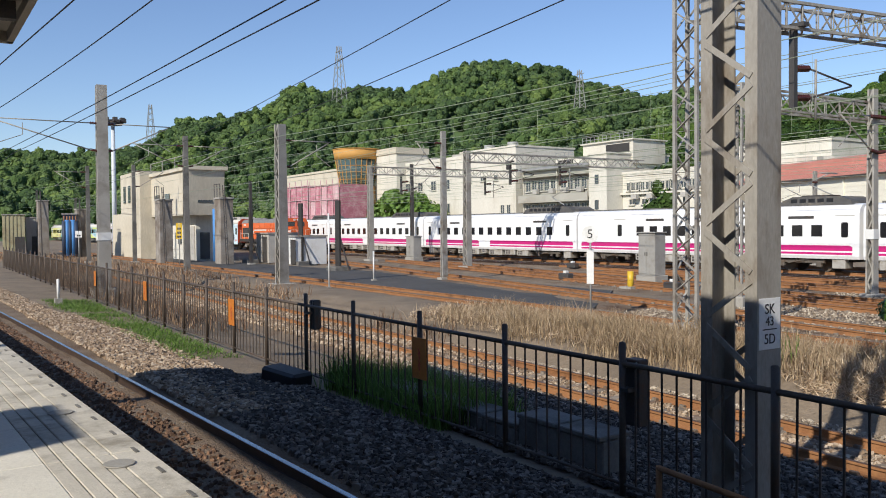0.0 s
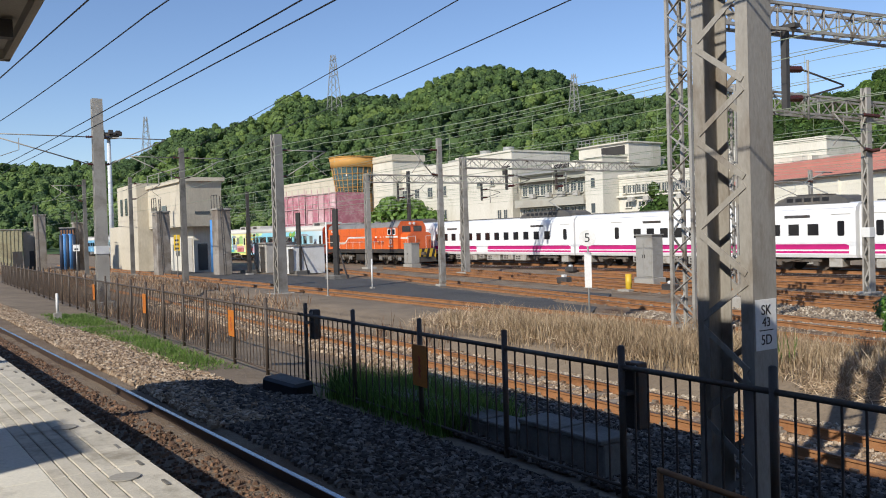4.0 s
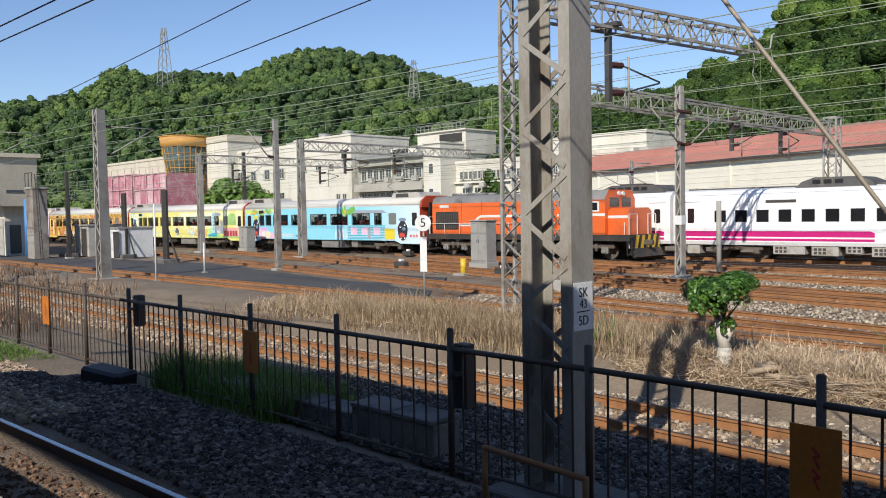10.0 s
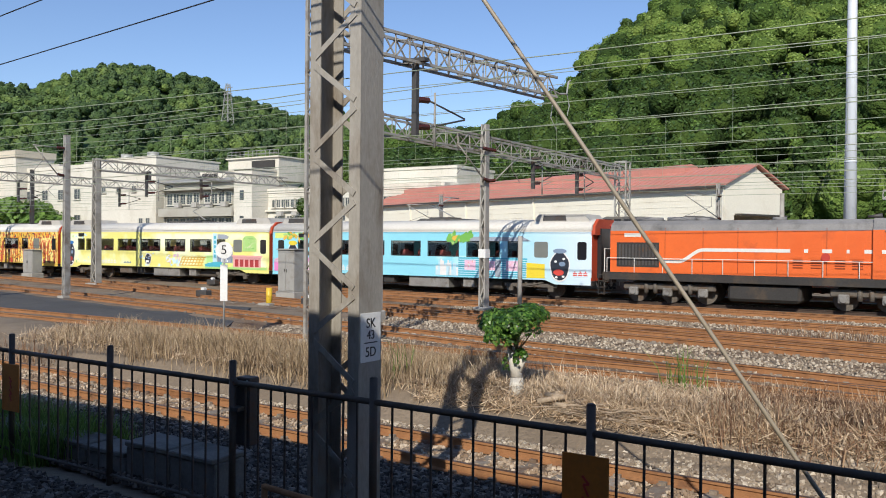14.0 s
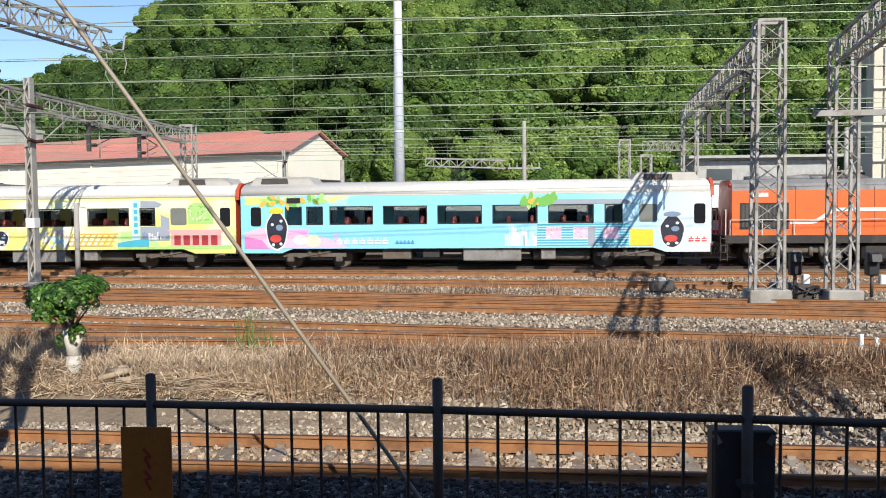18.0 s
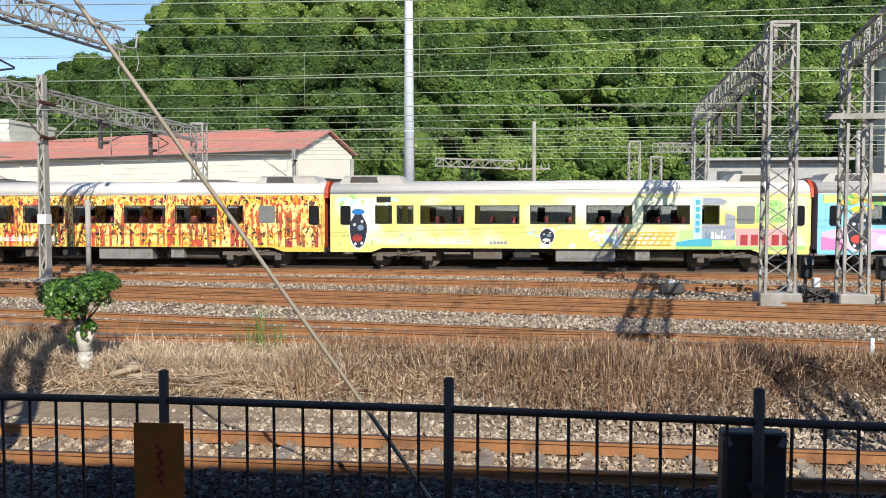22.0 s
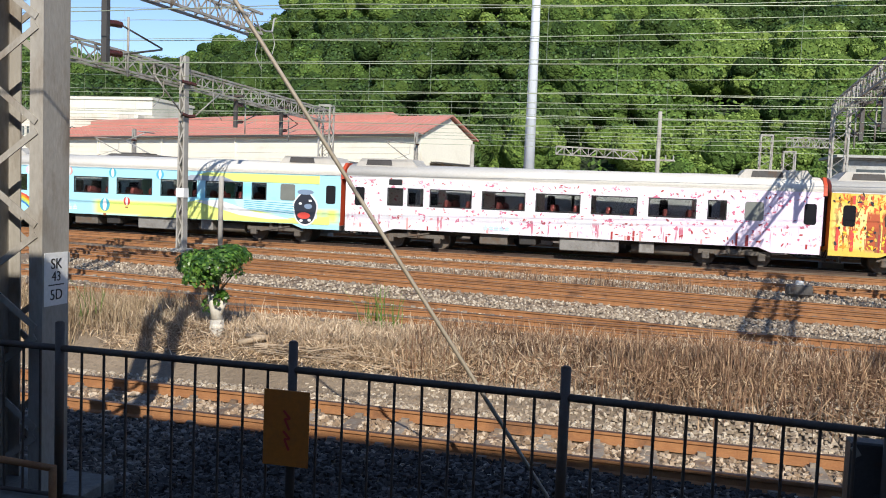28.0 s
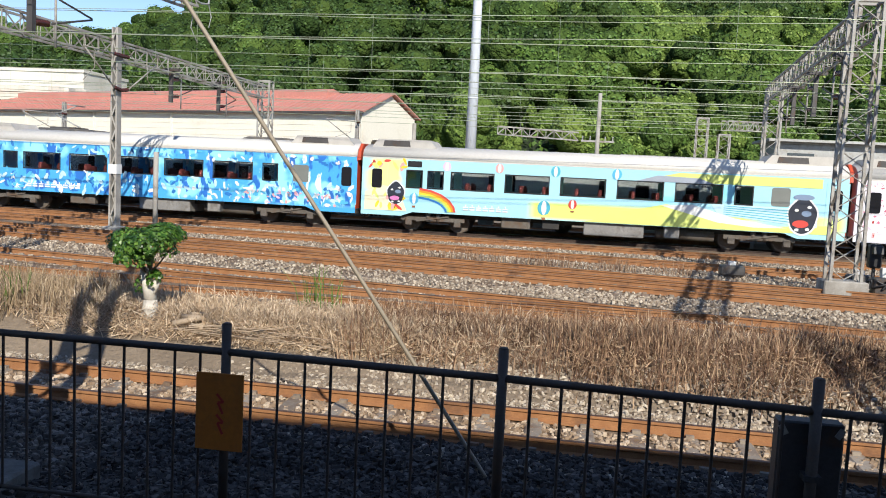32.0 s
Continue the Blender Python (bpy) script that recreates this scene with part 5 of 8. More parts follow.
C_TEAL, C_LGREEN, C_CREAM = flat("print_teal", (0.08, 0.45, 0.58)), flat("print_leaf_green", (0.42, 0.68, 0.22)), flat("print_cream", (0.86, 0.80, 0.55))
C_GOLD, C_MAROON, C_PALEBLUE = flat("print_gold", (0.80, 0.50, 0.08)), flat("print_maroon", (0.42, 0.05, 0.05)), flat("print_pale_blue", (0.55, 0.78, 0.88))
C_GREY, C_LIME, C_CORAL = flat("print_grey", (0.36, 0.40, 0.46)), flat("print_lime", (0.74, 0.82, 0.22)), flat("print_coral", (0.85, 0.42, 0.40))


def cars():
    made = []
    full = [(0.1, 19.2)]
    # summer beach car
    c = rail_car("cyan holiday railcar with printed beach scenes and dark windows", P_CYAN, ends=M_BELLOW)
    decal("printed_patch", [(0.15, 0.84), (4.6, 0.86), (3.6, 1.30), (2.0, 1.55), (0.9, 1.72), (0.15, 1.5)], C_LPINK, c, -1.434)
    decal("printed_patch", [(0.15, 0.84), (1.2, 0.84), (0.9, 1.2), (0.15, 1.35)], C_PINK, c, -1.4352)
    decal("printed_patch", ell(3.1, 1.15, 0.34, 0.26), C_CREAM, c, -1.436)
    decal("printed_patch", ell(2.55, 1.2, 0.3, 0.2), C_WHITE, c, -1.437)
    decal("printed_patch", [(0.2, 2.68), (1.4, 2.72), (1.2, 3.0), (0.2, 3.0)], C_LIME, c, -1.434)
    leaves_print(c, [(0.9, 3.6, 2.64, 2.98, 26, 0.2)], 1, (C_LGREEN, C_GREEN, C_GOLD))
    round_figure(c, 1.55, 0.70, 0.95, 1.85, C_RED, C_YEL)
    bars_text(c, 4.1, 1.0, 7, 0.28, C_WHITE)
    bars_text(c, 6.6, 1.02, 5, 0.14, C_BLUE)
    leaves_print(c, [(11.6, 13.2, 2.64, 2.86, 14, 0.26)], 2, (C_LGREEN, C_GREEN))
    decal("printed_patch", ell(12.4, 2.72, 0.34, 0.15), C_GOLD, c, -1.436)
    decal("printed_patch", [(12.5, 2.6), (16.4, 2.6), (16.0, 2.78), (13.2, 2.8)], C_GREY, c, -1.4345)
    stripes_print(c, [(11.1, 12.3)], 0.9, 1.7, 26, 3, (C_WHITE, C_PALEBLUE), (0.06, 0.2))
    decal("printed_patch", [(12.45, 0.9), (16.2, 0.9), (16.2, 1.80), (12.45, 1.80)], C_TEAL, c, -1.434)
    bm = bmesh.new()
    for k in range(8):
        box(bm, 12.45, 16.2, -1.4365, -1.435, 0.95 + k * 0.105, 0.99 + k * 0.105)
    part("printed_lines", bm, C_PALEBLUE, c)
    for x in (12.8, 13.9, 15.1):
        decal("printed_patch", [(x, 1.2), (x + 0.62, 1.2), (x + 0.62, 1.66), (x, 1.66)], C_LPINK, c, -1.438)
        leaves_print(c, [(x + 0.05, x + 0.57, 1.24, 1.62, 9, 0.06)], int(x * 10), (C_CORAL, C_WHITE), -1.4395)
    decal("printed_patch", [(14.5, 0.9), (14.8, 0.9), (14.8, 1.7), (14.5, 1.7)], C_GREY, c, -1.4385)
    decal("printed_patch", [(16.15, 0.9), (17.1, 0.9), (17.1, 1.55), (16.15, 1.6)], C_YEL, c, -1.4345)
    round_figure(c, 17.85, 0.72, 1.0, 1.55, C_RED, C_SLATE)
    bars_text(c, 18.5, 1.05, 3, 0.22, C_RED)
    made.append(c)
    # street-scene car
    c = rail_car("yellow holiday railcar with printed street scenes and dark windows", P_YEL, ends=M_BELLOW)
    round_figure(c, 1.2, 0.70, 0.8, 1.75, C_MAROON, C_BLUE)
    leaves_print(c, [(0.2, 3.0, 2.64, 2.98, 12, 0.16), (0.2, 3.4, 0.95, 1.35, 10, 0.12)], 4, (C_LGREEN, C_PALEBLUE))
    bars_text(c, 4.2, 1.0, 6, 0.26, C_WHITE)
    bars_text(c, 6.7, 1.02, 5, 0.13, C_SLATE)
    round_figure(c, 9.05, 0.95, 0.62, 0.75, C_WHITE)
    leaves_print(c, [(8.3, 9.9, 1.2, 1.7, 7, 0.12), (10.7, 12.0, 0.95, 1.6, 18, 0.16)], 5, (C_PALEBLUE, C_LPINK, C_WHITE))
    bm = bmesh.new()
    for k in range(8):
        bar(bm, (11.95 + k * 0.27, -1.438, 0.98), (12.25 + k * 0.27, -1.438, 1.5), 0.004, 0.07)
    for z in (1.0, 1.18, 1.36, 1.5):
        bar(bm, (12.0 + (z - 1.0) * 0.5, -1.4405, z), (14.0 + (z - 1.0) * 0.5, -1.4405, z), 0.004, 0.05)
    part("printed_bars", bm, C_GOLD, c)
    decal("printed_patch", [(14.86, 1.15), (15.2, 1.15), (15.2, 2.95), (14.86, 2.95)], C_PALEBLUE, c, -1.4345)
    bm = bmesh.new()
    for k in range(5):
        box(bm, 14.95, 15.11, -1.439, -1.4355, 1.5 + k * 0.28, 1.68 + k * 0.28)
    part("printed_marks", bm, C_TEAL, c)
    decal("printed_patch", [(15.25, 2.62), (16.05, 2.62), (16.2, 2.75), (15.9, 2.88), (15.25, 2.9)], C_GREY, c, -1.4345)
    decal("printed_patch", [(15.22, 1.2), (16.5, 1.2), (16.5, 2.15), (16.12, 2.3), (16.12, 1.8), (15.22, 1.8)], C_GREY, c, -1.4345)
    stripes_print(c, [(15.25, 16.45)], 1.25, 1.6, 16, 6, (C_WHITE, C_SLATE), (0.05, 0.1), -1.4365)
    decal("printed_patch", [(14.2, 0.95), (15.6, 0.95), (15.6, 1.3), (14.7, 1.2), (14.2, 1.1)], C_TEAL, c, -1.4348)
    decal("printed_patch", [(17.3, 1.9), (18.4, 1.9), (18.4, 2.6), (18.15, 2.8), (17.55, 2.8), (17.3, 2.6)], C_LGREEN, c, -1.4345)
    leaves_print(c, [(17.35, 18.35, 1.95, 2.7, 40, 0.06)], 7, (C_GREEN, C_CREAM), -1.437)
    decal("printed_patch", [(16.55, 0.9), (18.75, 0.9), (18.75, 1.5), (18.9, 1.66), (16.4, 1.66), (16.55, 1.5)], C_CORAL, c, -1.435)
    bm = bmesh.new()
    for k in range(5):
        box(bm, 16.7 + k * 0.40, 16.98 + k * 0.40, -1.4405, -1.4365, 1.0, 1.42)
    part("printed_panels", bm, C_MAROON, c)
    decal("printed_patch", [(14.2, 0.83), (19.2, 0.83), (19.2, 0.98), (14.2, 0.93)], C_LGREEN, c, -1.4375)
    made.append(c)
    # autumn wood car
    c = rail_car("orange autumn-forest holiday railcar with dark windows", P_AUT, ends=M_BELLOW)
    stripes_print(c, full, 0.84, 1.80, 62, 8, (C_MAROON, C_BROWN, C_RED), (0.04, 0.15))
    stripes_print(c, full, 2.62, 3.0, 40, 9, (C_MAROON, C_RED, C_ORANGE), (0.06, 0.2))
    leaves_print(c, [(0.1, 19.2, 0.9, 1.8, 420, 0.085), (0.1, 19.2, 2.62, 3.0, 240, 0.085)], 10, (C_YEL, C_GOLD, C_ORANGE, C_DARK), -1.4375)
    bars_text(c, 4.0, 1.05, 12, 0.26, C_WHITE, -1.4415)
    made.append(c)
    # blossom car
    c = rail_car("white and pale pink blossom holiday railcar with dark windows", P_SAK, ends=M_BELLOW)
    stripes_print(c, full, 0.84, 1.35, 16, 11, (C_MAROON, C_CORAL), (0.05, 0.12))
    leaves_print(c, [(0.1, 19.2, 0.9, 1.8, 130, 0.07), (0.1, 19.2, 2.62, 3.0, 70, 0.06)], 12, (C_LPINK, C_CORAL, C_MAROON), -1.437)
    bars_text(c, 6.2, 0.98, 5, 0.2, C_PALEBLUE, -1.4415)
    made.append(c)
    # balloon car
    c = rail_car("sky-blue balloon holiday railcar with printed hills", P_BAL, ends=M_BELLOW)
    decal("printed_patch", [(0.15, 0.84), (2.0, 0.84), (1.6, 1.8), (0.9, 1.9), (0.15, 1.6)], C_CREAM, c, -1.434)
    leaves_print(c, [(0.2, 1.9, 0.95, 1.75, 16, 0.2), (0.2, 1.9, 2.64, 2.98, 10, 0.2)], 13, (C_CORAL, C_LIME, C_YEL, C_RED))
    round_figure(c, 1.5, 1.05, 0.8, 1.1, C_PINK)
    for k, mm in enumerate((C_RED, C_ORANGE, C_YEL, C_LGREEN, C_BLUE)):
        pts = [(2.35 + (1.75 - 0.09 * k) * math.sin(f), 0.86 + (1.0 - 0.09 * k) * math.cos(f)) for f in (0.1, 0.4, 0.7, 1.0, 1.3, 1.52)]
        inner = [(2.35 + (1.66 - 0.09 * k) * math.sin(f), 0.86 + (0.91 - 0.09 * k) * math.cos(f)) for f in (1.52, 1.3, 1.0, 0.7, 0.4, 0.1)]
        decal("printed_patch", pts + inner, mm, c, -1.4352 - 0.0006 * k)
    for x, z, r, mm in ((3.65, 2.8, 0.17, C_LPINK), (5.85, 2.82, 0.17, C_CORAL), (8.15, 2.8, 0.19, C_TEAL), (10.6, 2.8, 0.19, C_CYAN), (8.9, 1.5, 0.17, C_RED), (2.3, 1.4, 0.2, C_CYAN), (7.75, 1.3, 0.26, C_TEAL)):
        decal("printed_balloon", ell(x, z, r, r * 1.15), mm, c, -1.4395)
        decal("printed_balloon", ell(x, z, r * 0.4, r * 1.12), C_WHITE, c, -1.4412)
        if z < 2:
            decal("printed_basket", [(x - 0.06, z - r * 1.9), (x + 0.06, z - r * 1.9), (x + 0.08, z - r * 1.5), (x - 0.08, z - r * 1.5)], C_BROWN, c, -1.4395)
    bars_text(c, 4.4, 1.02, 7, 0.24, C_WHITE, -1.4415)
    decal("printed_patch", [(9.4, 0.84), (18.9, 0.84), (18.9, 1.2), (16.6, 1.05), (14.5, 1.35), (12.6, 1.72), (11.2, 1.4), (10.2, 1.05)], C_LIME, c, -1.434)
    decal("printed_patch", [(12.4, 1.65), (14.6, 1.1), (16.0, 0.98), (17.2, 1.02), (15.2, 1.3), (13.6, 1.75)], C_WHITE, c, -1.4358)
    decal("printed_patch", [(14.6, 1.40), (18.3, 1.1), (18.3, 1.82), (14.3, 1.82)], C_PALEBLUE, c, -1.4345)
    bm = bmesh.new()
    for k in range(5):
        bar(bm, (14.8, -1.437, 1.45 + 0.08 * k), (18.2, -1.437, 1.2 + 0.12 * k), 0.003, 0.03)
    part("printed_lines", bm, C_TEAL, c)
    decal("printed_patch", [(11.6, 2.62), (18.4, 2.62), (18.4, 2.98), (13.0, 2.98)], C_LIME, c, -1.4345)
    decal("printed_patch", [(11.4, 2.6), (14.4, 2.6), (13.8, 2.8), (12.2, 2.84)], C_GREY, c, -1.4358)
    round_figure(c, 17.75, 0.72, 1.15, 1.65, C_RED, C_SLATE)
    made.append(c)
    # reed-field car
    c = rail_car("deep blue reed-field holiday railcar with dark windows", P_REED, ends=M_BELLOW)
    leaves_print(c, [(0.1, 19.2, 0.9, 1.8, 240, 0.16), (0.1, 19.2, 2.62, 3.0, 90, 0.13)], 14, (C_BLUE, C_CYAN, C_PALEBLUE, C_WHITE))
    leaves_print(c, [(14.2, 18.6, 0.9, 1.4, 30, 0.1)], 15, (C_CORAL, C_LPINK), -1.439)
    bars_text(c, 4.0, 1.02, 9, 0.26, C_WHITE, -1.4415)
    made.append(c)
    d = copy_thing(made[1], pose(0, 0, 0))
    tagged(d, "yellow holiday railcar at the tail of the train")
    made.append(d)
    return made


M_LOCO = mat("loco_orange", (0.80, 0.155, 0.03), (0.72, 0.13, 0.025), 0.8, 0.45, 0, 0.03, 30, (0.45, 0.085, 0.025), 0.25, 0.7, obj=True, coat=0.15)
M_LOCO_ROOF = mat("loco_roof", (0.27, 0.26, 0.25), (0.19, 0.185, 0.18), 1.0, 0.7, 0, 0.05, 20, (0.08, 0.075, 0.07), 0.35, 0.6, obj=True)
M_LOCO_WHITE = flat("loco_white_line", (0.78, 0.76, 0.70))


def locomotive():
    """The road-switcher diesel, x from 0 (tail) to 14.4 (nose)."""
    t = thing("diesel_locomotive", (0, 0, 0), "orange diesel locomotive with a white waist line and striped nose", "locomotive")
    part("frame", boxm(0.25, 14.5, -1.38, 1.38, 0.95, 1.28, bevel=0.02), M_UNDER, t)
    hood = [(-1.22, 1.28), (-1.22, 3.08), (-1.12, 3.34), (-0.8, 3.52), (0.8, 3.52), (1.12, 3.34), (1.22, 3.08), (1.22, 1.28)]
    bm = prism(bmesh.new(), hood, "x", 0.55, 10.9)
    for f in bm.faces:
        if f.calc_center_median().z > 3.15 and abs(f.normal.x) < 0.5:
            f.material_index = 1
    part("long_hood", bm, [M_LOCO, M_LOCO_ROOF], t)
    cab = [(-1.38, 1.28), (-1.38, 3.1), (-1.05, 3.55), (1.05, 3.55), (1.38, 3.1), (1.38, 1.28)]
    bm = prism(bmesh.new(), cab, "x", 10.9, 13.1)
    for f in bm.faces:
        if f.calc_center_median().z > 3.15 and abs(f.normal.x) < 0.5:
            f.material_index = 1
    part("cab", bm, [M_LOCO, M_LOCO_ROOF], t)
    nose = [(-1.1, 1.28), (-1.1, 2.45), (-0.8, 2.62), (0.8, 2.62), (1.1, 2.45), (1.1, 1.28)]
    part("short_hood", prism(bmesh.new(), nose, "x", 13.1, 14.25), M_LOCO, t)
    for x0, x1 in ((11.5, 12.05), (12.2, 12.75)):
        w = part("cab_window", pane_mesh(x0, x1, 2.45, 2.98, -1.395, 0.05), M_WHITE, t, "pale cab window")
        part("pane", pane_mesh(x0 + 0.1, x1 - 0.1, 2.52, 2.9, -1.405, 0.04), M_GLASS, w)
    bm = bmesh.new()
    for y in (-0.95, 0.15):
        box(bm, 13.1, 13.12, y, y + 0.8, 2.68, 3.15)
    part("windscreen", bm, M_GLASS, t)
    for y in (-0.55, 0.55):
        part("headlight", rod(bmesh.new(), (13.1, y * 0.35, 3.36), (13.2, y * 0.35, 3.36), 0.11, n=14), M_WHITE, t)
    # radiator grilles, louvre doors and hood joints
    bm = bmesh.new()
    for k in range(12):
        box(bm, 0.95 + k * 0.15, 1.03 + k * 0.15, -1.236, -1.222, 1.6, 2.5)
    part("radiator_grille", bm, M_DKSTEEL, t)
    part("radiator_frame", boxm(0.85, 2.75, -1.228, -1.221, 1.52, 2.58), M_UNDER, t)
    for x in (8.0, 8.65, 9.5, 10.1):
        d = part("louvre_door", boxm(x, x + 0.5, -1.234, -1.221, 2.0, 2.95), M_LOCO, t)
        bm = bmesh.new()
        for k in range(8):
            box(bm, x + 0.05, x + 0.45, -1.246, -1.234, 2.06 + k * 0.11, 2.11 + k * 0.11)
        part("louvres", bm, M_LOCO, d)
    bm = bmesh.new()
    for x in (3.0, 4.6, 6.0, 7.5, 9.3, 11.0):
        box(bm, x, x + 0.02, -1.226, -1.221, 1.35, 3.2)
    part("hood_joints", bm, M_BROWN_L, t)
    bm = bmesh.new()
    for x0, x1, z in ((4.6, 11.2, 2.22),):
        box(bm, x0, x1, -1.232, -1.224, z, z + 0.14)
    for x0, x1, z0, z1 in ((3.6, 4.6, 1.72, 2.22),):
        for k in range(6):
            a, b = k / 6, (k + 1) / 6
            sa, sb = a * a * (3 - 2 * a), b * b * (3 - 2 * b)
            bar(bm, (x0 + (x1 - x0) * a, -1.228, z0 + 0.07 + (z1 - z0) * sa), (x0 + (x1 - x0) * b, -1.228, z0 + 0.07 + (z1 - z0) * sb), 0.008, 0.14)
    box(bm, 2.8, 3.6, -1.232, -1.224, 1.72, 1.86)
    part("white_line", bm, M_LOCO_WHITE, t)
    bm = bmesh.new()
    box(bm, 11.2, 13.1, -1.392, -1.383, 2.22, 2.36)
    box(bm, 13.1, 14.25, -1.112, -1.103, 2.1, 2.24)
    part("white_line", bm, M_LOCO_WHITE, t)
    ring = rod(bmesh.new(), (11.95, -1.392, 1.9), (11.95, -1.383, 1.9), 0.22, n=24)
    rg = part("round_badge", ring, M_LOCO_WHITE, t)
    part("badge_core", rod(bmesh.new(), (11.95, -1.397, 1.9), (11.95, -1.392, 1.9), 0.16, n=20), M_LOCO, rg)
    part("badge_bar", boxm(11.91, 11.99, -1.401, -1.396, 1.74, 2.06), M_LOCO_WHITE, rg)
    bars_text(t, 11.65, 1.48, 4, 0.14, M_LOCO_WHITE, -1.392)
    part("name_plate", boxm(1.2, 1.95, -1.236, -1.222, 2.82, 2.98), M_LOCO_WHITE, t, "small white plate")
    bm = bmesh.new()
    for x in [0.45 + k * 1.25 for k in range(12)]:
        rod(bm, (x, -1.34, 1.28), (x, -1.34, 1.9), 0.016, n=6)
    rod(bm, (0.45, -1.34, 1.9), (11.1, -1.34, 1.9), 0.016, n=6)
    part("walkway_rail", bm, M_LOCO_WHITE, t)
    bm = bmesh.new()
    for x in (0.3, 14.4):
        for y in (-1.25, -0.5, 0.5, 1.25):
            rod(bm, (x, y, 0.6), (x, y, 2.3), 0.022, n=6)
        rod(bm, (x, -1.25, 2.3), (x, -0.5, 2.3), 0.022, n=6)
        rod(bm, (x, 0.5, 2.3), (x, 1.25, 2.3), 0.022, n=6)
    part("hand_rail", bm, M_LOCO_WHITE, t)
    for x in (0.05, 14.35):
        bm = bmesh.new()
        for k in range(4):
            box(bm, x, x + 0.3, -1.4, -1.0, 0.3 + k * 0.28, 0.33 + k * 0.28)
        for xx in (x, x + 0.28):
            box(bm, xx, xx + 0.03, -1.4, -1.36, 0.25, 1.28)
        part("steps", bm, M_UNDER, t)
    # striped pilot
    bm = bmesh.new()
    for k in range(10):
        y = -1.35 + k * 0.27
        f = [bm.verts.new((14.55, y, 0.3)), bm.verts.new((14.55, y + 0.27, 0.3)), bm.verts.new((14.55, min(1.35, y + 0.55), 1.25)), bm.verts.new((14.55, min(1.35, y + 0.28), 1.25))]
        fc = bm.faces.new(f)
        fc.material_index = k % 2
    r = bmesh.ops.extrude_face_region(bm, geom=bm.faces[:])
    bmesh.ops.translate(bm, verts=[v for v in r["geom"] if isinstance(v, bmesh.types.BMVert)], vec=(-0.05, 0, 0))
    part("striped_pilot", bm, [M_BLACK, M_YELLOW], t, "black and yellow striped pilot plate")
    part("plough", prism(bmesh.new(), [(14.55, 0.15), (14.95, 0.2), (14.6, 0.6)], "y", -1.2, 1.2), M_UNDER, t)
    part("fuel_tank", boxm(5.6, 8.4, -1.2, 1.2, 0.22, 0.95, bevel=0.12), M_UNDER, t)
    for xb in (3.1, 11.4):
        g = part("truck", boxm(xb - 2.0, xb + 2.0, -1.08, -0.9, 0.55, 0.85, bevel=0.05), M_BOGIE, t)
        part("truck_frame", boxm(xb - 2.0, xb + 2.0, 0.9, 1.08, 0.55, 0.85, bevel=0.05), M_BOGIE, g)
        for dx in (-1.5, 0, 1.5):
            bm = bmesh.new()
            for s in (-1, 1):
                wheel_round(bm, (xb + dx, s * 0.56, 0.46), 0.46, 0.12)
            rod(bm, (xb + dx, -1.0, 0.46), (xb + dx, 1.0, 0.46), 0.08)
            part("wheelset", bm, M_BOGIE, g)
            bm = bmesh.new()
            box(bm, xb + dx - 0.2, xb + dx + 0.2, -1.2, -1.02, 0.3, 0.66, bevel=0.04)
            rod(bm, (xb + dx, -1.26, 0.48), (xb + dx, -1.18, 0.48), 0.13, n=12)
            part("axle_box", bm, M_TANKGREY, g)
        for dx in (-0.95, -0.55, 0.55, 0.95):
            part("spring", rod(bmesh.new(), (xb + dx, -1.06, 0.42), (xb + dx, -1.06, 0.85), 0.1, n=10), M_BOGIE, g)
    for x in (8.1, 8.75, 9.6, 10.2):
        bm = bmesh.new()
        for k in range(4):
            box(bm, x, x + 0.36, -1.240, -1.222, 1.62 + k * 0.1, 1.66 + k * 0.1)
        part("lower_louvres", bm, M_BROWN_L, t)
    part("brake_wheel", wheel_round(bmesh.new(), (9.28, -1.27, 2.05), 0.16, 0.05, 14), M_RED, t)
    part("fan_housing", rod(bmesh.new(), (1.9, 0, 3.5), (1.9, 0, 3.68), 0.62, 0.58, n=20), M_LOCO_ROOF, t)
    part("fan_housing", rod(bmesh.new(), (3.3, 0, 3.5), (3.3, 0, 3.68), 0.62, 0.58, n=20), M_LOCO_ROOF, t)
    part("horn", rod(bmesh.new(), (10.6, -0.4, 3.62), (11.1, -0.4, 3.66), 0.05, 0.09, n=10), M_DKSTEEL, t)
    part("cab_visor", boxm(11.3, 13.2, -1.43, -1.37, 3.04, 3.08), M_LOCO_ROOF, t)
    for x in (4.2, 7.3):
        part("exhaust", rod(bmesh.new(), (x, 0.2, 3.5), (x, 0.2, 3.66), 0.28, n=14), M_LOCO_ROOF, t)
    part("coupler", boxm(14.5, 15.0, -0.13, 0.13, 0.75, 1.0, bevel=0.03), M_BOGIE, t)
    part("coupler", boxm(-0.25, 0.3, -0.13, 0.13, 0.75, 1.0, bevel=0.03), M_BOGIE, t)
    part("tail_lamp", rod(bmesh.new(), (0.55, -1.0, 3.3), (0.45, -1.0, 3.3), 0.08, n=10), M_RED, t)
    return t


M_BROWN_L = flat("hood_joint", (0.25, 0.05, 0.02))

# ---- the standing white train ----
P_WHITE = mat("white_car_paint", (0.90, 0.90, 0.89), (0.87, 0.87, 0.86), 0.5, 0.35, 0, 0.0, 20, (0.62, 0.62, 0.62), 0.1, 0.5, obj=True, coat=0.3)
C_MAG = flat("magenta_stripe", (0.62, 0.02, 0.20))


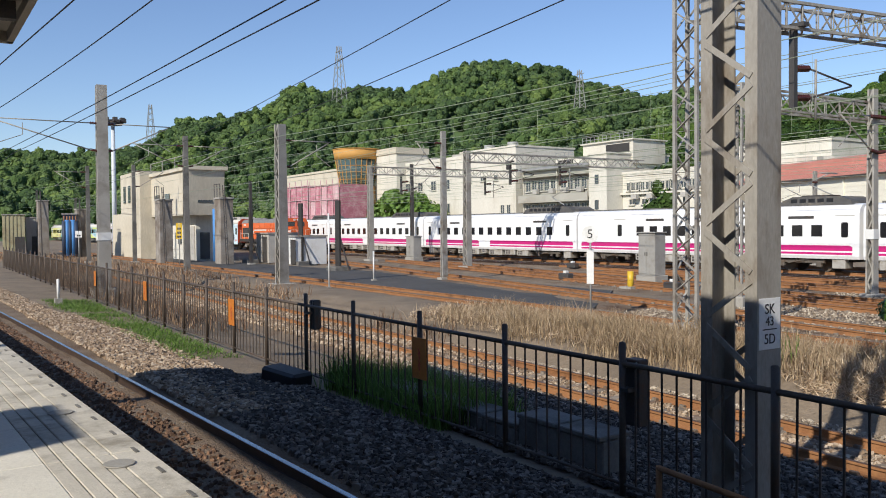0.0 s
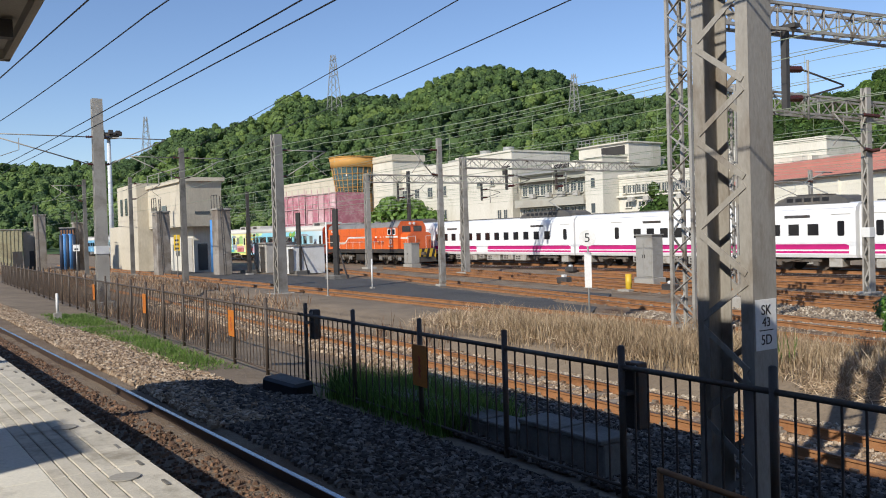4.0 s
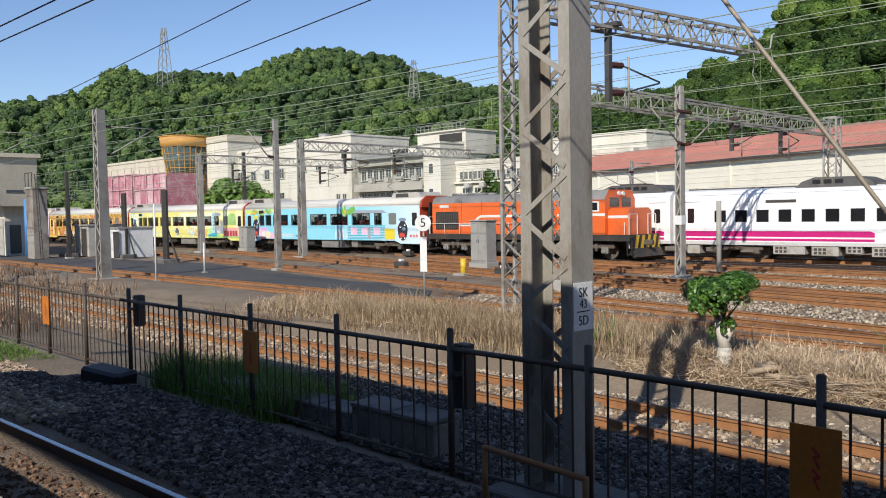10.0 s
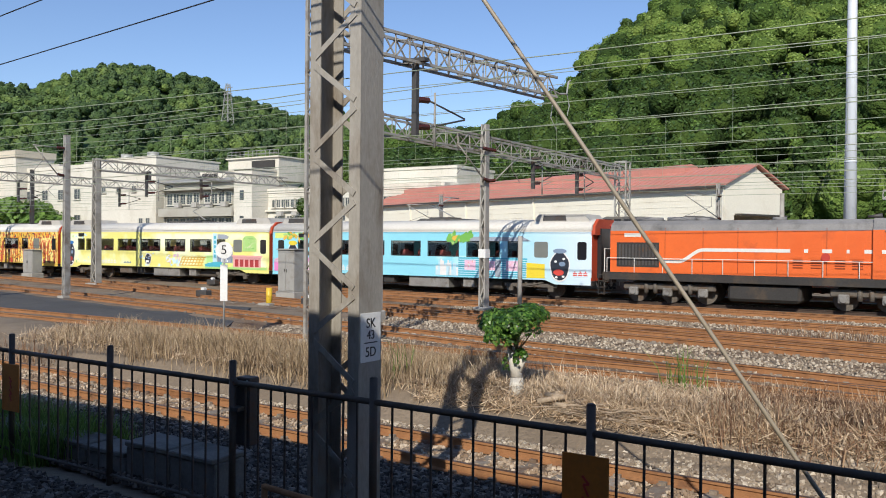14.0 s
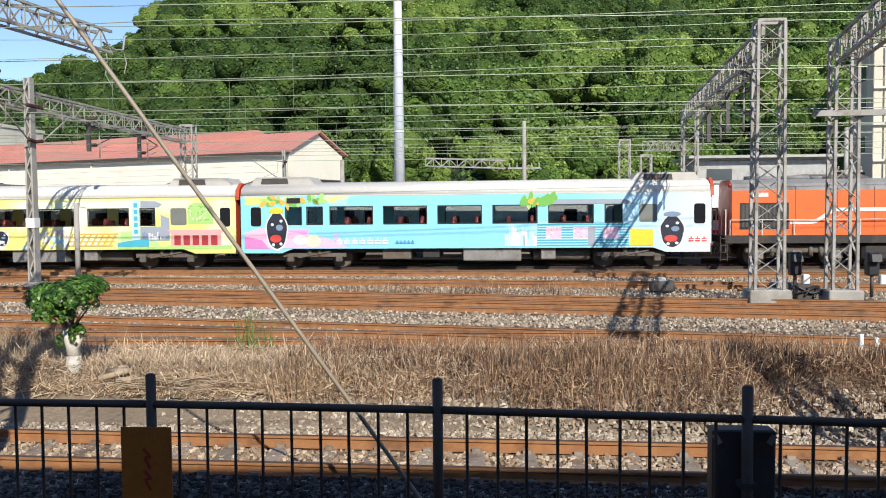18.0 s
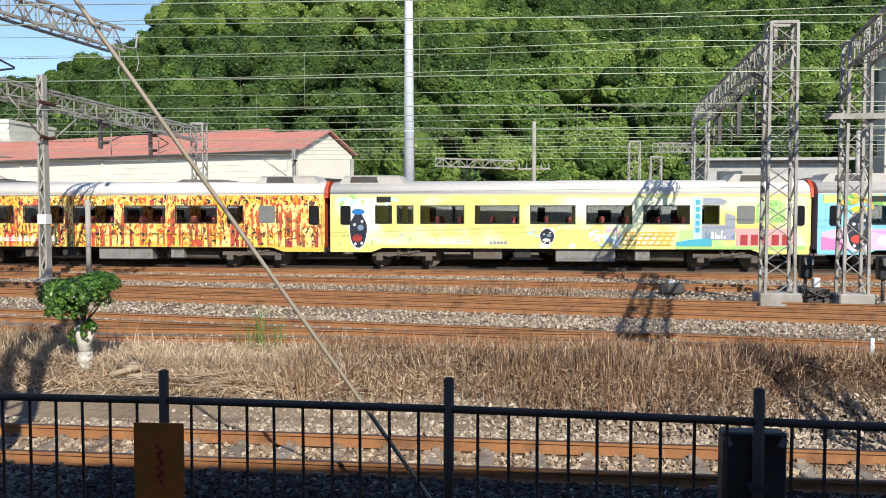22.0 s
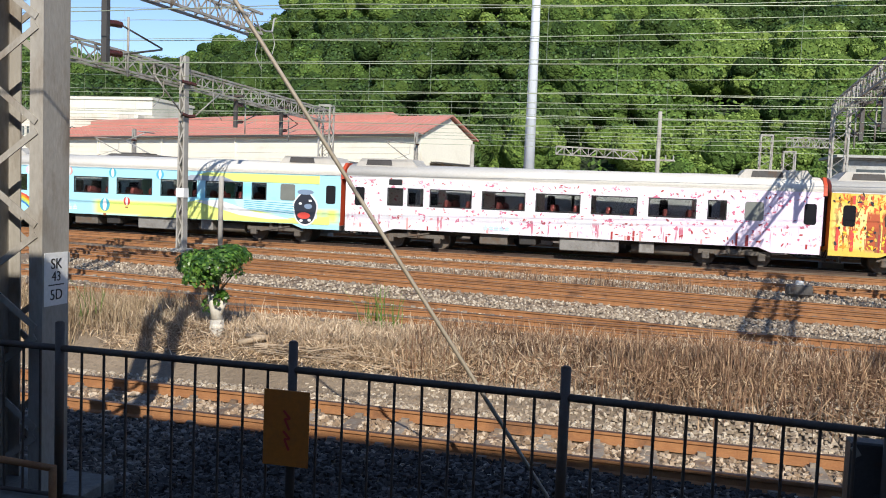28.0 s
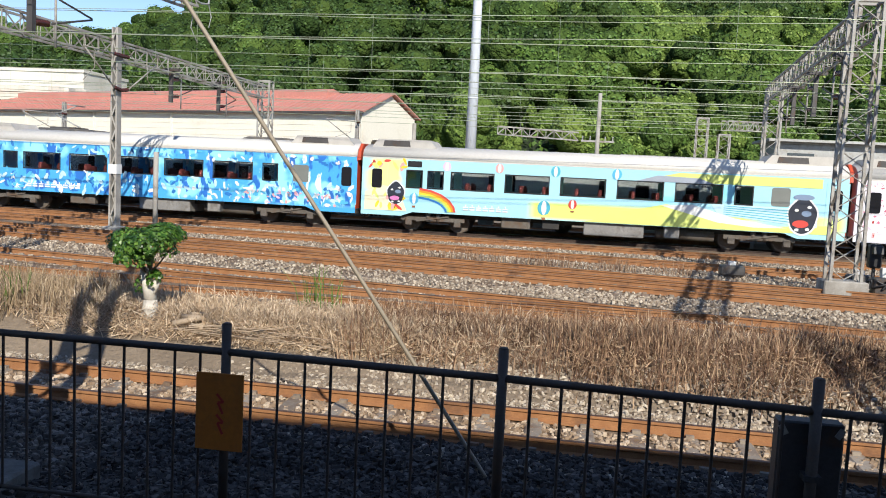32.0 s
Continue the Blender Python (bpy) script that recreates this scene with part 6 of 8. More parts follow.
def white_car(windows, doors, breaks, displays, gear, L=19.95):
    """A carriage of the standing train; breaks are the gaps in its stripes, gear the roof equipment."""
    t = thing("express_carriage", (0, 0, 0), "white express carriage with magenta waist stripes", "railway carriage", "carriages of the white train")
    out = [(-1.36, 0.70), (-1.43, 0.86), (-1.43, 2.95), (-1.36, 3.2), (-1.18, 3.36), (-0.8, 3.44), (0.8, 3.44), (1.18, 3.36), (1.36, 3.2), (1.43, 2.95), (1.43, 0.86), (1.36, 0.70)]
    part("body", prism(bmesh.new(), out, "x", 0, L), P_WHITE, t)
    for x in windows:
        w = part("window", pane_mesh(x - 0.30, x + 0.30, 1.82, 2.40, -1.437, 0.1), M_GLASS, t)
        part("rubber_frame", frame_mesh(x - 0.28, x + 0.28, 1.84, 2.38, -1.44, 0.02), M_BLACK, w)
    for x in doors:
        d = part("door", boxm(x - 0.42, x + 0.42, -1.436, -1.428, 0.9, 2.78, bevel=0.003), P_WHITE, t)
        part("door_window", pane_mesh(x - 0.18, x + 0.18, 1.78, 2.52, -1.447, 0.08), M_GLASS, d)
        part("door_gutter", boxm(x - 0.5, x + 0.5, -1.45, -1.43, 2.84, 2.87), M_ACGREY, t)
    edges = [0.35] + [e for b in breaks for e in b] + [L - 0.35]
    for x0, x1 in zip(edges[::2], edges[1::2]):
        part("magenta_stripe", prism(bmesh.new(), [(x0, 1.11), (x1, 1.11), (x1, 1.30), (x1 - 0.16, 1.38), (x0 + 0.16, 1.38), (x0, 1.30)], "y", -1.438, -1.431), C_MAG, t)
        part("magenta_stripe", boxm(x0, x1, -1.438, -1.431, 0.92, 1.03), C_MAG, t)
    for x in displays:
        part("side_display", boxm(x, x + 1.45, -1.438, -1.428, 2.72, 2.86), M_DKSTEEL, t)
    for x0, x1 in gear:
        g = part("roof_gear", prism(bmesh.new(), [(x0, 3.40), (x1, 3.40), (x1 - 0.15, 3.62), (x1 - 0.7, 3.84), (x0 + 0.9, 3.86), (x0 + 0.3, 3.66)], "y", -1.05, 1.05), M_ROOFGEAR, t)
        n = int((x1 - x0 - 1.6) / 0.5)
        for k in range(n):
            part("slot", boxm(x0 + 0.8 + k * 0.5, x0 + 1.16 + k * 0.5, -1.062, -1.048, 3.55, 3.74), M_BLACK, g)
    part("roof_cable", rod(bmesh.new(), (0.5, -0.7, 3.48), (L - 0.5, -0.7, 3.48), 0.04, n=6), M_ROOFGEAR, t)
    part("underframe", boxm(0.5, L - 0.5, -1.0, 1.0, 0.55, 0.74), M_UNDER, t)
    for x, w, z0 in ((5.2, 1.5, 0.28), (7.0, 1.2, 0.24), (8.5, 0.7, 0.36), (9.6, 1.7, 0.25), (11.7, 1.2, 0.30), (13.2, 1.3, 0.26)):
        g = part("underfloor_box", boxm(x, x + w, -1.32, 0.8, z0, 0.70, bevel=0.03), M_PALEBOX, t)
        bm = bmesh.new()
        for i in range(3):
            for j in range(2):
                box(bm, x + 0.12 + i * 0.2, x + 0.26 + i * 0.2, -1.327, -1.319, z0 + 0.08 + j * 0.16, z0 + 0.2 + j * 0.16)
        part("vent", bm, M_DKSTEEL, g)
    for x in (0.7, L - 1.5):
        part("end_box", boxm(x, x + 0.7, -1.3, -0.6, 0.22, 0.70, bevel=0.03), M_PALEBOX, t)
    bogie(t, 3.3)
    bogie(t, L - 3.3)
    part("gangway", boxm(L, L + 0.15, -0.8, 0.8, 0.9, 3.2), M_DKSTEEL, t)
    part("gangway", boxm(-0.15, 0, -0.8, 0.8, 0.9, 3.2), M_DKSTEEL, t)
    return t


M_ROOFGEAR = mat("roof_gear_grey", (0.13, 0.125, 0.12), (0.08, 0.078, 0.075), 1.5, 0.75, 0.1, 0.1, 20, (0.20, 0.17, 0.13), 0.3, 0.9, obj=True)
M_PALEBOX = mat("pale_underfloor_box", (0.50, 0.48, 0.44), (0.38, 0.36, 0.32), 1.5, 0.7, 0.05, 0.1, 20, (0.20, 0.16, 0.11), 0.4, 1.2, obj=True)
WHITE_Y = 40.5
wa = white_car([2.73 + 1.2 * k for k in range(13)], (1.0, 19.05), [(8.4, 9.9)], (4.2, 15.3), [(13.6, 19.2)])
wb = white_car([5.72 + 1.09 * k for k in range(12)], (3.96, 19.2), [], (6.2, 16.1), [(15.2, 19.4)])
wa.matrix_basis = pose(-62.55, WHITE_Y, 0)
wb.matrix_basis = pose(-42.45, WHITE_Y, 0)
copy_thing(wa, pose(-82.65, WHITE_Y, 0))
copy_thing(wb, pose(-102.75, WHITE_Y, 0))
wd = white_car([2.59 + 1.079 * k for k in range(14)], (1.0, 19.05), [(9.77, 10.95)], (4.9, 15.3), [(6.14, 9.67), (10.05, 12.34)])
wd.matrix_basis = pose(-22.3, WHITE_Y, 0)
copy_thing(wb, pose(-2.2, WHITE_Y, 0))
copy_thing(wa, pose(17.9, WHITE_Y, 0))
copy_thing(wd, pose(38.0, WHITE_Y, 0))


def pantograph(x):
    t = thing("pantograph", (x, WHITE_Y, 3.84), "lowered grey pantograph on the roof of the white train", "pantograph", "pantographs")
    part("base", boxm(-0.7, 0.7, -0.6, 0.6, 0.0, 0.1), M_DKSTEEL, t)
    part("lower_arm", rod(bmesh.new(), (0.6, 0, 0.1), (-0.8, 0, 0.75), 0.035), M_GALV, t)
    part("upper_arm", rod(bmesh.new(), (-0.8, 0, 0.75), (0.4, 0, 1.2), 0.03), M_GALV, t)
    part("contact_strip", rod(bmesh.new(), (0.4, -0.75, 1.22), (0.4, 0.75, 1.22), 0.03), M_GALV, t)


pantograph(-25.4)
pantograph(-46.0)

# ---- buildings round the yard ----
def house(name, x0, x1, y0, y1, h, label, material, parapet=0.5):
    b = thing(name, (0, 0, 0), label, "building", "buildings behind the yard")
    part("wall", boxm(x0, x1, y0, y1, -0.3, h, bevel=0.05), material, b)
    bm = bmesh.new()
    box(bm, x0 - 0.1, x1 + 0.1, y0 - 0.1, y0 + 0.2, h, h + parapet)
    box(bm, x0 - 0.1, x1 + 0.1, y1 - 0.2, y1 + 0.1, h, h + parapet)
    box(bm, x0 - 0.1, x0 + 0.2, y0 + 0.2, y1 - 0.2, h, h + parapet)
    box(bm, x1 - 0.2, x1 + 0.1, y0 + 0.2, y1 - 0.2, h, h + parapet)
    part("roof_parapet", bm, material, b)
    return b


def shed():
    s = thing("goods_shed", (-13.5, 54.7, 0), "long cream goods shed with a low red sheet roof", "shed", rz=-21)
    x0, x1, y0, y1, ze, za = -43.0, 0.0, 0.0, 6.4, 6.35, 7.7
    ym = (y0 + y1) / 2
    part("wall", boxm(x0, x1, y0, y0 + 0.2, -0.3, ze), M_SHED, s)
    part("wall", boxm(x0, x1, y1 - 0.2, y1, -0.3, ze), M_SHED, s)
    part("wall", boxm(x0, x0 + 0.2, y0 + 0.2, y1 - 0.2, -0.3, ze), M_SHED, s)
    bm = prism(bmesh.new(), [(y0 + 0.2, 4.45), (y1 - 0.2, 4.45), (y1 - 0.2, ze), (ym, za), (y0 + 0.2, ze)], "x", x1 - 0.2, x1)
    box(bm, x1 - 0.2, x1, y0 + 0.2, y0 + 1.0, -0.3, 4.45)
    part("gable_wall", bm, M_SHED, s)
    part("inner_wall", boxm(x1 - 6, x1 - 5.8, y0 + 0.2, y1 - 0.2, -0.3, ze), M_DARKPANEL, s)
    for a, b in (((y0 - 0.35, ze - 0.05), (ym, za + 0.10)), ((y1 + 0.35, ze - 0.05), (ym, za + 0.10))):
        part("roof", prism(bmesh.new(), [a, b, (b[0], b[1] + 0.1), (a[0], a[1] + 0.1)], "x", x0 - 0.3, x1 + 0.3), M_ROOF, s)
    for k in range(80):
        x = x0 + (x1 - x0) * k / 80
        part("roof_rib", bar(bmesh.new(), (x, y0 - 0.35, ze + 0.08), (x, ym, za + 0.22), 0.05, 0.04), M_ROOF, s)
    part("ridge_vent", prism(bmesh.new(), [(ym - 0.7, za - 0.3), (ym - 0.7, za + 0.36), (ym, za + 0.52), (ym + 0.7, za + 0.36), (ym + 0.7, za - 0.3)], "x", x0 + 2, x1 - 5.0), M_ROOF, s)
    part("gutter", boxm(x0, x1 + 0.2, y0 - 0.45, y0 - 0.34, ze - 0.18, ze - 0.02), M_DKSTEEL, s)
    for k in range(14):
        part("cladding_lap", boxm(x0, x1, y0 - 0.02, y0 - 0.002, 0.4 + 0.42 * k, 0.43 + 0.42 * k), M_SHED, s)
    for x in (-36, -27, -18, -9, -0.12):
        part("downpipe", boxm(x, x + 0.11, y0 - 0.12, y0 - 0.021, 0, ze - 0.1), M_SHED, s)
    part("door_hood", boxm(x1, x1 + 0.5, y0 + 1.1, y1 - 0.1, 4.45, 4.55), M_DKSTEEL, s)
    part("roof_cabin", boxm(-40, -36.8, ym + 0.5, ym + 3.4, za - 1.0, za + 1.1), M_CREAM_W, s)


shed()


def stepped_windows(b, n, x0, dx, w, z0, h, y, sill=0.12):
    """Dark windows set back in the wall's plane, each with a sill and a pale divider."""
    for k in range(n):
        x = x0 + k * dx
        f = part("window", frame_mesh(x, x + w, z0, z0 + h, y - 0.09, 0.1), M_CREAM_W, b)
        part("pane", boxm(x, x + w, y - 0.03, y + 0.0, z0, z0 + h), M_GLASS_B, f)
        part("mullion", boxm(x + w * 0.5 - 0.04, x + w * 0.5 + 0.04, y - 0.05, y - 0.031, z0, z0 + h), M_ACGREY, f)
        part("sill", boxm(x - 0.12, x + w + 0.12, y - 0.22, y - 0.002, z0 - sill, z0), M_CREAM_W, f)


def office_block():
    # grey office with two window bands, deep sun shades and boxes of air conditioners
    b = house("office_building", -87.3, -74.0, 70, 82, 9.6, "grey-walled two-storey yard office with window bands", M_GREYWALL, 0.25)
    part("roof_slope", prism(bmesh.new(), [(69.3, 9.72), (76.0, 11.0), (76.0, 11.15), (69.3, 9.87)], "x", -87.8, -73.8), M_GALV, b)
    for x0, n in ((-86.6, 5), (-79.6, 4)):
        stepped_windows(b, n, x0, 1.25, 0.95, 7.05, 1.35, 70)
        stepped_windows(b, n, x0, 1.25, 0.95, 3.9, 1.4, 70)
    part("sun_shade", boxm(-87.3, -74.0, 69.0, 69.96, 8.75, 8.9), M_GREYWALL, b)
    part("balcony_wall", boxm(-87.3, -74.0, 69.1, 69.3, 5.65, 6.55), M_GREYWALL, b)
    part("balcony_slab", boxm(-87.3, -74.0, 69.1, 69.96, 5.5, 5.65), M_GREYWALL, b)
    for x in (-84.4, -81.2, -78.7, -76.0):
        part("air_conditioner", boxm(x, x + 0.85, 69.15, 69.7, 6.62, 7.25, bevel=0.03), M_ACGREY, b)
    for x in (-87.1, -80.4, -74.3):
        part("downpipe", rod(bmesh.new(), (x, 69.88, 0), (x, 69.88, 9.7), 0.07, n=6), M_CREAM_W, b)
    # stair tower beside it: a slab wall, a terrace and a roof house with rails
    t = house("stair_tower", -74.0, -71.0, 69.4, 80, 10.9, "pale stair tower with a railed roof house", M_CREAM_W, 0.2)
    for z in (4.4, 7.4):
        part("slot_window", boxm(-72.9, -72.3, 69.33, 69.39, z, z + 1.1), M_GLASS_B, t)
    part("terrace", boxm(-83.0, -78.0, 72, 79, 9.85, 11.2), M_CREAM_W, t)
    part("roof_house", boxm(-79.4, -70.7, 73.5, 79, 9.9, 12.7), M_CREAM_W, t)
    part("roof_slab", boxm(-79.6, -70.5, 73.2, 79.2, 12.7, 12.87), M_CREAM_W, t)
    # Flat dark panels on the wall, painted as the shade inside recesses.
    part("recess", boxm(-75.2, -71.3, 73.4, 73.49, 11.35, 12.4), M_DARKPANEL, t)
    part("recess", boxm(-82.4, -79.6, 71.9, 71.99, 10.4, 10.95), M_DARKPANEL, t)
    for x0, x1, y, z in ((-79.4, -70.7, 73.4, 12.87), (-83.0, -79.7, 72.05, 11.2)):
        bm = bmesh.new()
        n = int((x1 - x0) / 0.7)
        for k in range(n + 1):
            x = x0 + (x1 - x0) * k / n
            rod(bm, (x, y, z), (x, y, z + 0.75), 0.035, n=5)
        for h in (0.38, 0.75):
            rod(bm, (x0, y, z + h), (x1, y, z + h), 0.035, n=5)
        part("railing", bm, M_GALV, t)
    # cream office with a window band under the parapet
    b = house("office_building", -71.0, -46.0, 72, 84, 8.25, "pale long office with a window band below the roof", M_CREAM_W)
    stepped_windows(b, 16, -70.2, 1.5, 0.62, 6.55, 0.9, 72)
    stepped_windows(b, 16, -69.55, 1.5, 0.62, 6.55, 0.9, 72)
    stepped_windows(b, 12, -69.8, 2.0, 0.8, 4.9, 0.6, 72)
    part("sill_band", boxm(-71.0, -46, 71.6, 71.96, 6.05, 6.25), M_CREAM_W, b)
    for x in (-68.8, -66.4, -61.5, -57.0):
        part("air_conditioner", boxm(x, x + 0.8, 71.1, 71.6, 5.5, 6.0, bevel=0.03), M_ACGREY, b)
    house("roof_block", -60.0, -47.0, 76, 84, 10.6, "pale roof-top block of the office", M_CREAM_W, 0.3)
    # plain white blocks
    b = house("office_building", -128.6, -101.5, 70, 86, 12.5, "plain pale office block with rooftop plant", M_CREAM_W)
    stepped_windows(b, 6, -126, 3.9, 1.4, 8.2, 1.4, 70)
    stepped_windows(b, 6, -126, 3.9, 1.4, 4.6, 1.4, 70)
    for k, x in enumerate((-122, -117.5, -113.6, -109, -105.4)):
        p = part("roof_plant", boxm(x, x + 2.4, 73, 76, 12.5, 13.5 + 0.3 * (k % 2), bevel=0.08), M_ACGREY if k % 2 else M_CREAM_W, b)
        part("duct", rod(bmesh.new(), (x + 2.4, 73.6, 13.1), (x + 3.6, 73.6, 13.1), 0.25, n=8), M_GALV, p)
    b = house("office_building", -101.5, -88.3, 69.5, 80, 13.2, "tall pale block beside the grey office", M_CREAM_W, 0.25)
    # No depth here: a dark panel gives the recess its shade.
    part("recess", boxm(-90.3, -89.2, 69.43, 69.49, 10.2, 11.2), M_DARKPANEL, b)
    stepped_windows(b, 3, -99.5, 3.2, 0.9, 8.9, 0.7, 69.5)
    stepped_windows(b, 2, -91.6, 1.4, 0.8, 4.2, 1.2, 69.5)
    for x in (-99.0, -93.4):
        part("roof_tank", rod(bmesh.new(), (x, 73, 13.4), (x, 73, 14.4), 0.8, n=14), M_GALV, b)
    b = house("office_building", -180, -131, 72, 88, 13.6, "cream building with stained walls at the end of the yard", M_CREAM)
    stepped_windows(b, 9, -176, 5.0, 2.0, 9.6, 1.3, 72)
    # round tower with an ochre crown
    t = thing("control_tower", (-128.4, 66.2, 0), "round glass tower with an ochre crown", "tower")
    part("shaft", rod(bmesh.new(), (0, 0, -0.3), (0, 0, 9.6), 3.2, n=32), M_OCHRE, t)
    for a0 in (-150, -112, -74):
        a = radians(a0)
        c = Vector((3.2 * math.cos(a), 3.2 * math.sin(a), 0))
        o = part("shaft_window", boxm(-0.35, 0.35, -0.08, 0.03, 5.4, 8.4), M_GLASS_B, t)
        o.matrix_basis = pose(c.x, c.y, 0, 0, 0, a0 + 90)
    part("glass_band", rod(bmesh.new(), (0, 0, 9.6), (0, 0, 14.1), 2.95, 3.7, n=32), M_GLASS_G, t)
    for k in range(24):
        a = 2 * math.pi * k / 24
        part("mullion", bar(bmesh.new(), (2.98 * math.cos(a), 2.98 * math.sin(a), 9.6), (3.74 * math.cos(a), 3.74 * math.sin(a), 14.1), 0.09, 0.09), M_OCHRE, t)
    for z, r in ((10.7, 3.17), (11.9, 3.36), (13.0, 3.56)):
        part("hoop", tube(bmesh.new(), [(r * math.cos(2 * math.pi * k / 32), r * math.sin(2 * math.pi * k / 32), z) for k in range(33)], 0.05, 4), M_OCHRE, t)
    part("crown", rod(bmesh.new(), (0, 0, 14.1), (0, 0, 15.75), 3.85, 4.1, n=40), M_OCHRE, t)
    part("crown_lip", rod(bmesh.new(), (0, 0, 15.75), (0, 0, 15.9), 4.2, 4.2, n=40), M_OCHRE, t)
    part("annex", boxm(3.4, 10.2, 2.0, 8, -0.3, 14.6), M_CREAM_W, t)
    part("annex_crown", boxm(3.3, 10.4, 1.8, 8.2, 14.6, 15.6), M_CREAM, t)


office_block()


def white_block():
    b = house("apartment_block", 32.6, 62, 76, 81, 16.2, "four-storey cream tiled block beyond the tracks", M_CREAM, 0.35)
    for z in (4.0, 7.2, 10.35, 13.5):
        stepped_windows(b, 8, 34.6, 3.3, 1.7, z, 1.45, 76, 0.2)
        part("floor_band", boxm(32.5, 62, 75.7, 75.97, z - 0.95, z - 0.75), M_CREAM_W, b)
        part("eyebrow", boxm(34.0, 61, 75.4, 75.97, z + 1.75, z + 1.85), M_CREAM_W, b)
        for x in (36.6, 43.2, 49.8):
            part("air_conditioner", boxm(x, x + 0.8, 75.25, 75.9, z - 0.3, z + 0.35, bevel=0.03), M_ACGREY, b)
        part("side_window", boxm(32.53, 32.59, 77.5, 79.0, z, z + 1.4), M_GLASS_B, b)
    for x in (33.6, 41.2):
        part("downpipe", rod(bmesh.new(), (x, 75.6, 0), (x, 75.6, 16.3), 0.08, n=6), M_ACGREY, b)
    part("roof_tank", rod(bmesh.new(), (40, 78, 16.2), (40, 78, 17.8), 0.9, n=14), M_GALV, b)


white_block()


def yard_house():
    b = thing("yard_office", (0, 0, 0), "cream concrete yard office with an overhanging upper floor", "building")
    part("lower_storey", boxm(-78, -68.0, 20.5, 22.0, -0.3, 3.6), M_CREAM_W, b)
    part("upper_storey", prism(bmesh.new(), [(-80, 3.6), (-66.6, 3.6), (-66.0, 7.2), (-80, 7.2)], "y", 19.4, 22.3), M_CREAM, b)
    part("wing", prism(bmesh.new(), [(-90, -0.3), (-78, -0.3), (-78, 7.8), (-86, 7.8), (-86, 4.0), (-90, 4.0)], "y", 18.4, 21.8), M_CREAM, b)
    part("roof_edge", boxm(-80.2, -65.8, 19.2, 22.5, 7.2, 7.5), M_CREAM, b)
    part("roller_door", boxm(-70.6, -68.3, 20.42, 20.49, -0.1, 2.7), M_ACGREY, b)
    part("door", boxm(-67.99, -67.94, 20.8, 21.6, 0, 2.2), M_GLASS_B, b)
    for y in (20.2,):
        part("window", boxm(-66.55, -66.4, y, y + 1.2, 4.6, 5.7), M_GLASS_B, b)
    for x in (-76.5, -73.2):
        part("window", boxm(x, x + 1.5, 19.33, 19.39, 4.7, 5.5), M_GLASS_B, b)
        part("window", boxm(x, x + 1.0, 20.42, 20.49, 1.2, 2.4), M_GLASS_B, b)
    for x in (-84.5, -82.5):
        part("window", boxm(x, x + 0.8, 18.33, 18.39, 5.0, 6.6), M_GLASS_B, b)
    bm = bmesh.new()
    for x in (-78, -74, -70, -67):
        rod(bm, (x, 19.4, 7.5), (x, 19.4, 8.4), 0.04, n=5)
    rod(bm, (-78, 19.4, 8.4), (-67, 19.4, 8.4), 0.04, n=5)
    part("railing", bm, M_GALV_OLD, b)


yard_house()


def stained_pillar(x, y, h=4.7, w=1.35):
    t = thing("wash_plant_pillar", (x, y, -0.2), "tall stained concrete pillar of the wash plant", "pillar", "pillars of the wash plant")
    part("pillar", boxm(-w / 2, w / 2, -0.5, 0.5, 0, h + 0.2, bevel=0.03), M_STAINED, t)
    part("cap", boxm(-w / 2 - 0.06, w / 2 + 0.06, -0.56, 0.56, h + 0.2, h + 0.32), M_CONC, t)
    bm = bmesh.new()
    for s in (-1, 1):
        rod(bm, (w / 2 + 0.9 + 0.22 * s, -0.3, 0), (w / 2 + 0.25 + 0.22 * s, -0.3, h + 1.2), 0.035, n=6)
    for k in range(14):
        f = (k + 1) / 15
        x0 = w / 2 + 0.9 - 0.65 * f
        rod(bm, (x0 - 0.22, -0.3, (h + 1.2) * f), (x0 + 0.22, -0.3, (h + 1.2) * f), 0.022, n=5)
    part("ladder", bm, M_DKSTEEL, t)
    bm = bmesh.new()
    for a in (-0.5, 0, 0.5):
        rod(bm, (a * w, -0.5, h + 0.3), (a * w, -0.5, h + 1.3), 0.03, n=5)
    rod(bm, (-w / 2, -0.5, h + 1.3), (w / 2, -0.5, h + 1.3), 0.03, n=5)
    part("guard_rail", bm, M_DKSTEEL, t)


stained_pillar(-66.0, 17.4)
stained_pillar(-61.2, 20.6)
stained_pillar(-95.1, 12.5, 5.5)
stained_pillar(-85.7, 14.7, 4.4)


def container(x, y, L, h, material, label, rz=0):
    t = thing("container", (x, y, -0.15), label, "container", "containers and sheds at the yard's end", rz=rz)
    part("box", boxm(0, L, 0, 2.4, 0, h), material, t)
    bm = bmesh.new()
    for k in range(int(L / 0.35)):
        box(bm, 0.1 + k * 0.35, 0.26 + k * 0.35, -0.045, -0.002, 0.1, h - 0.1)
    part("ribs", bm, material, t)
    part("roof_rim", boxm(-0.08, L + 0.08, -0.1, 2.5, h, h + 0.1), M_GALV_OLD, t)
    part("door", boxm(L * 0.55, L * 0.55 + 0.9, -0.06, -0.046, 0.05, min(2.0, h - 0.2)), M_DKSTEEL, t)


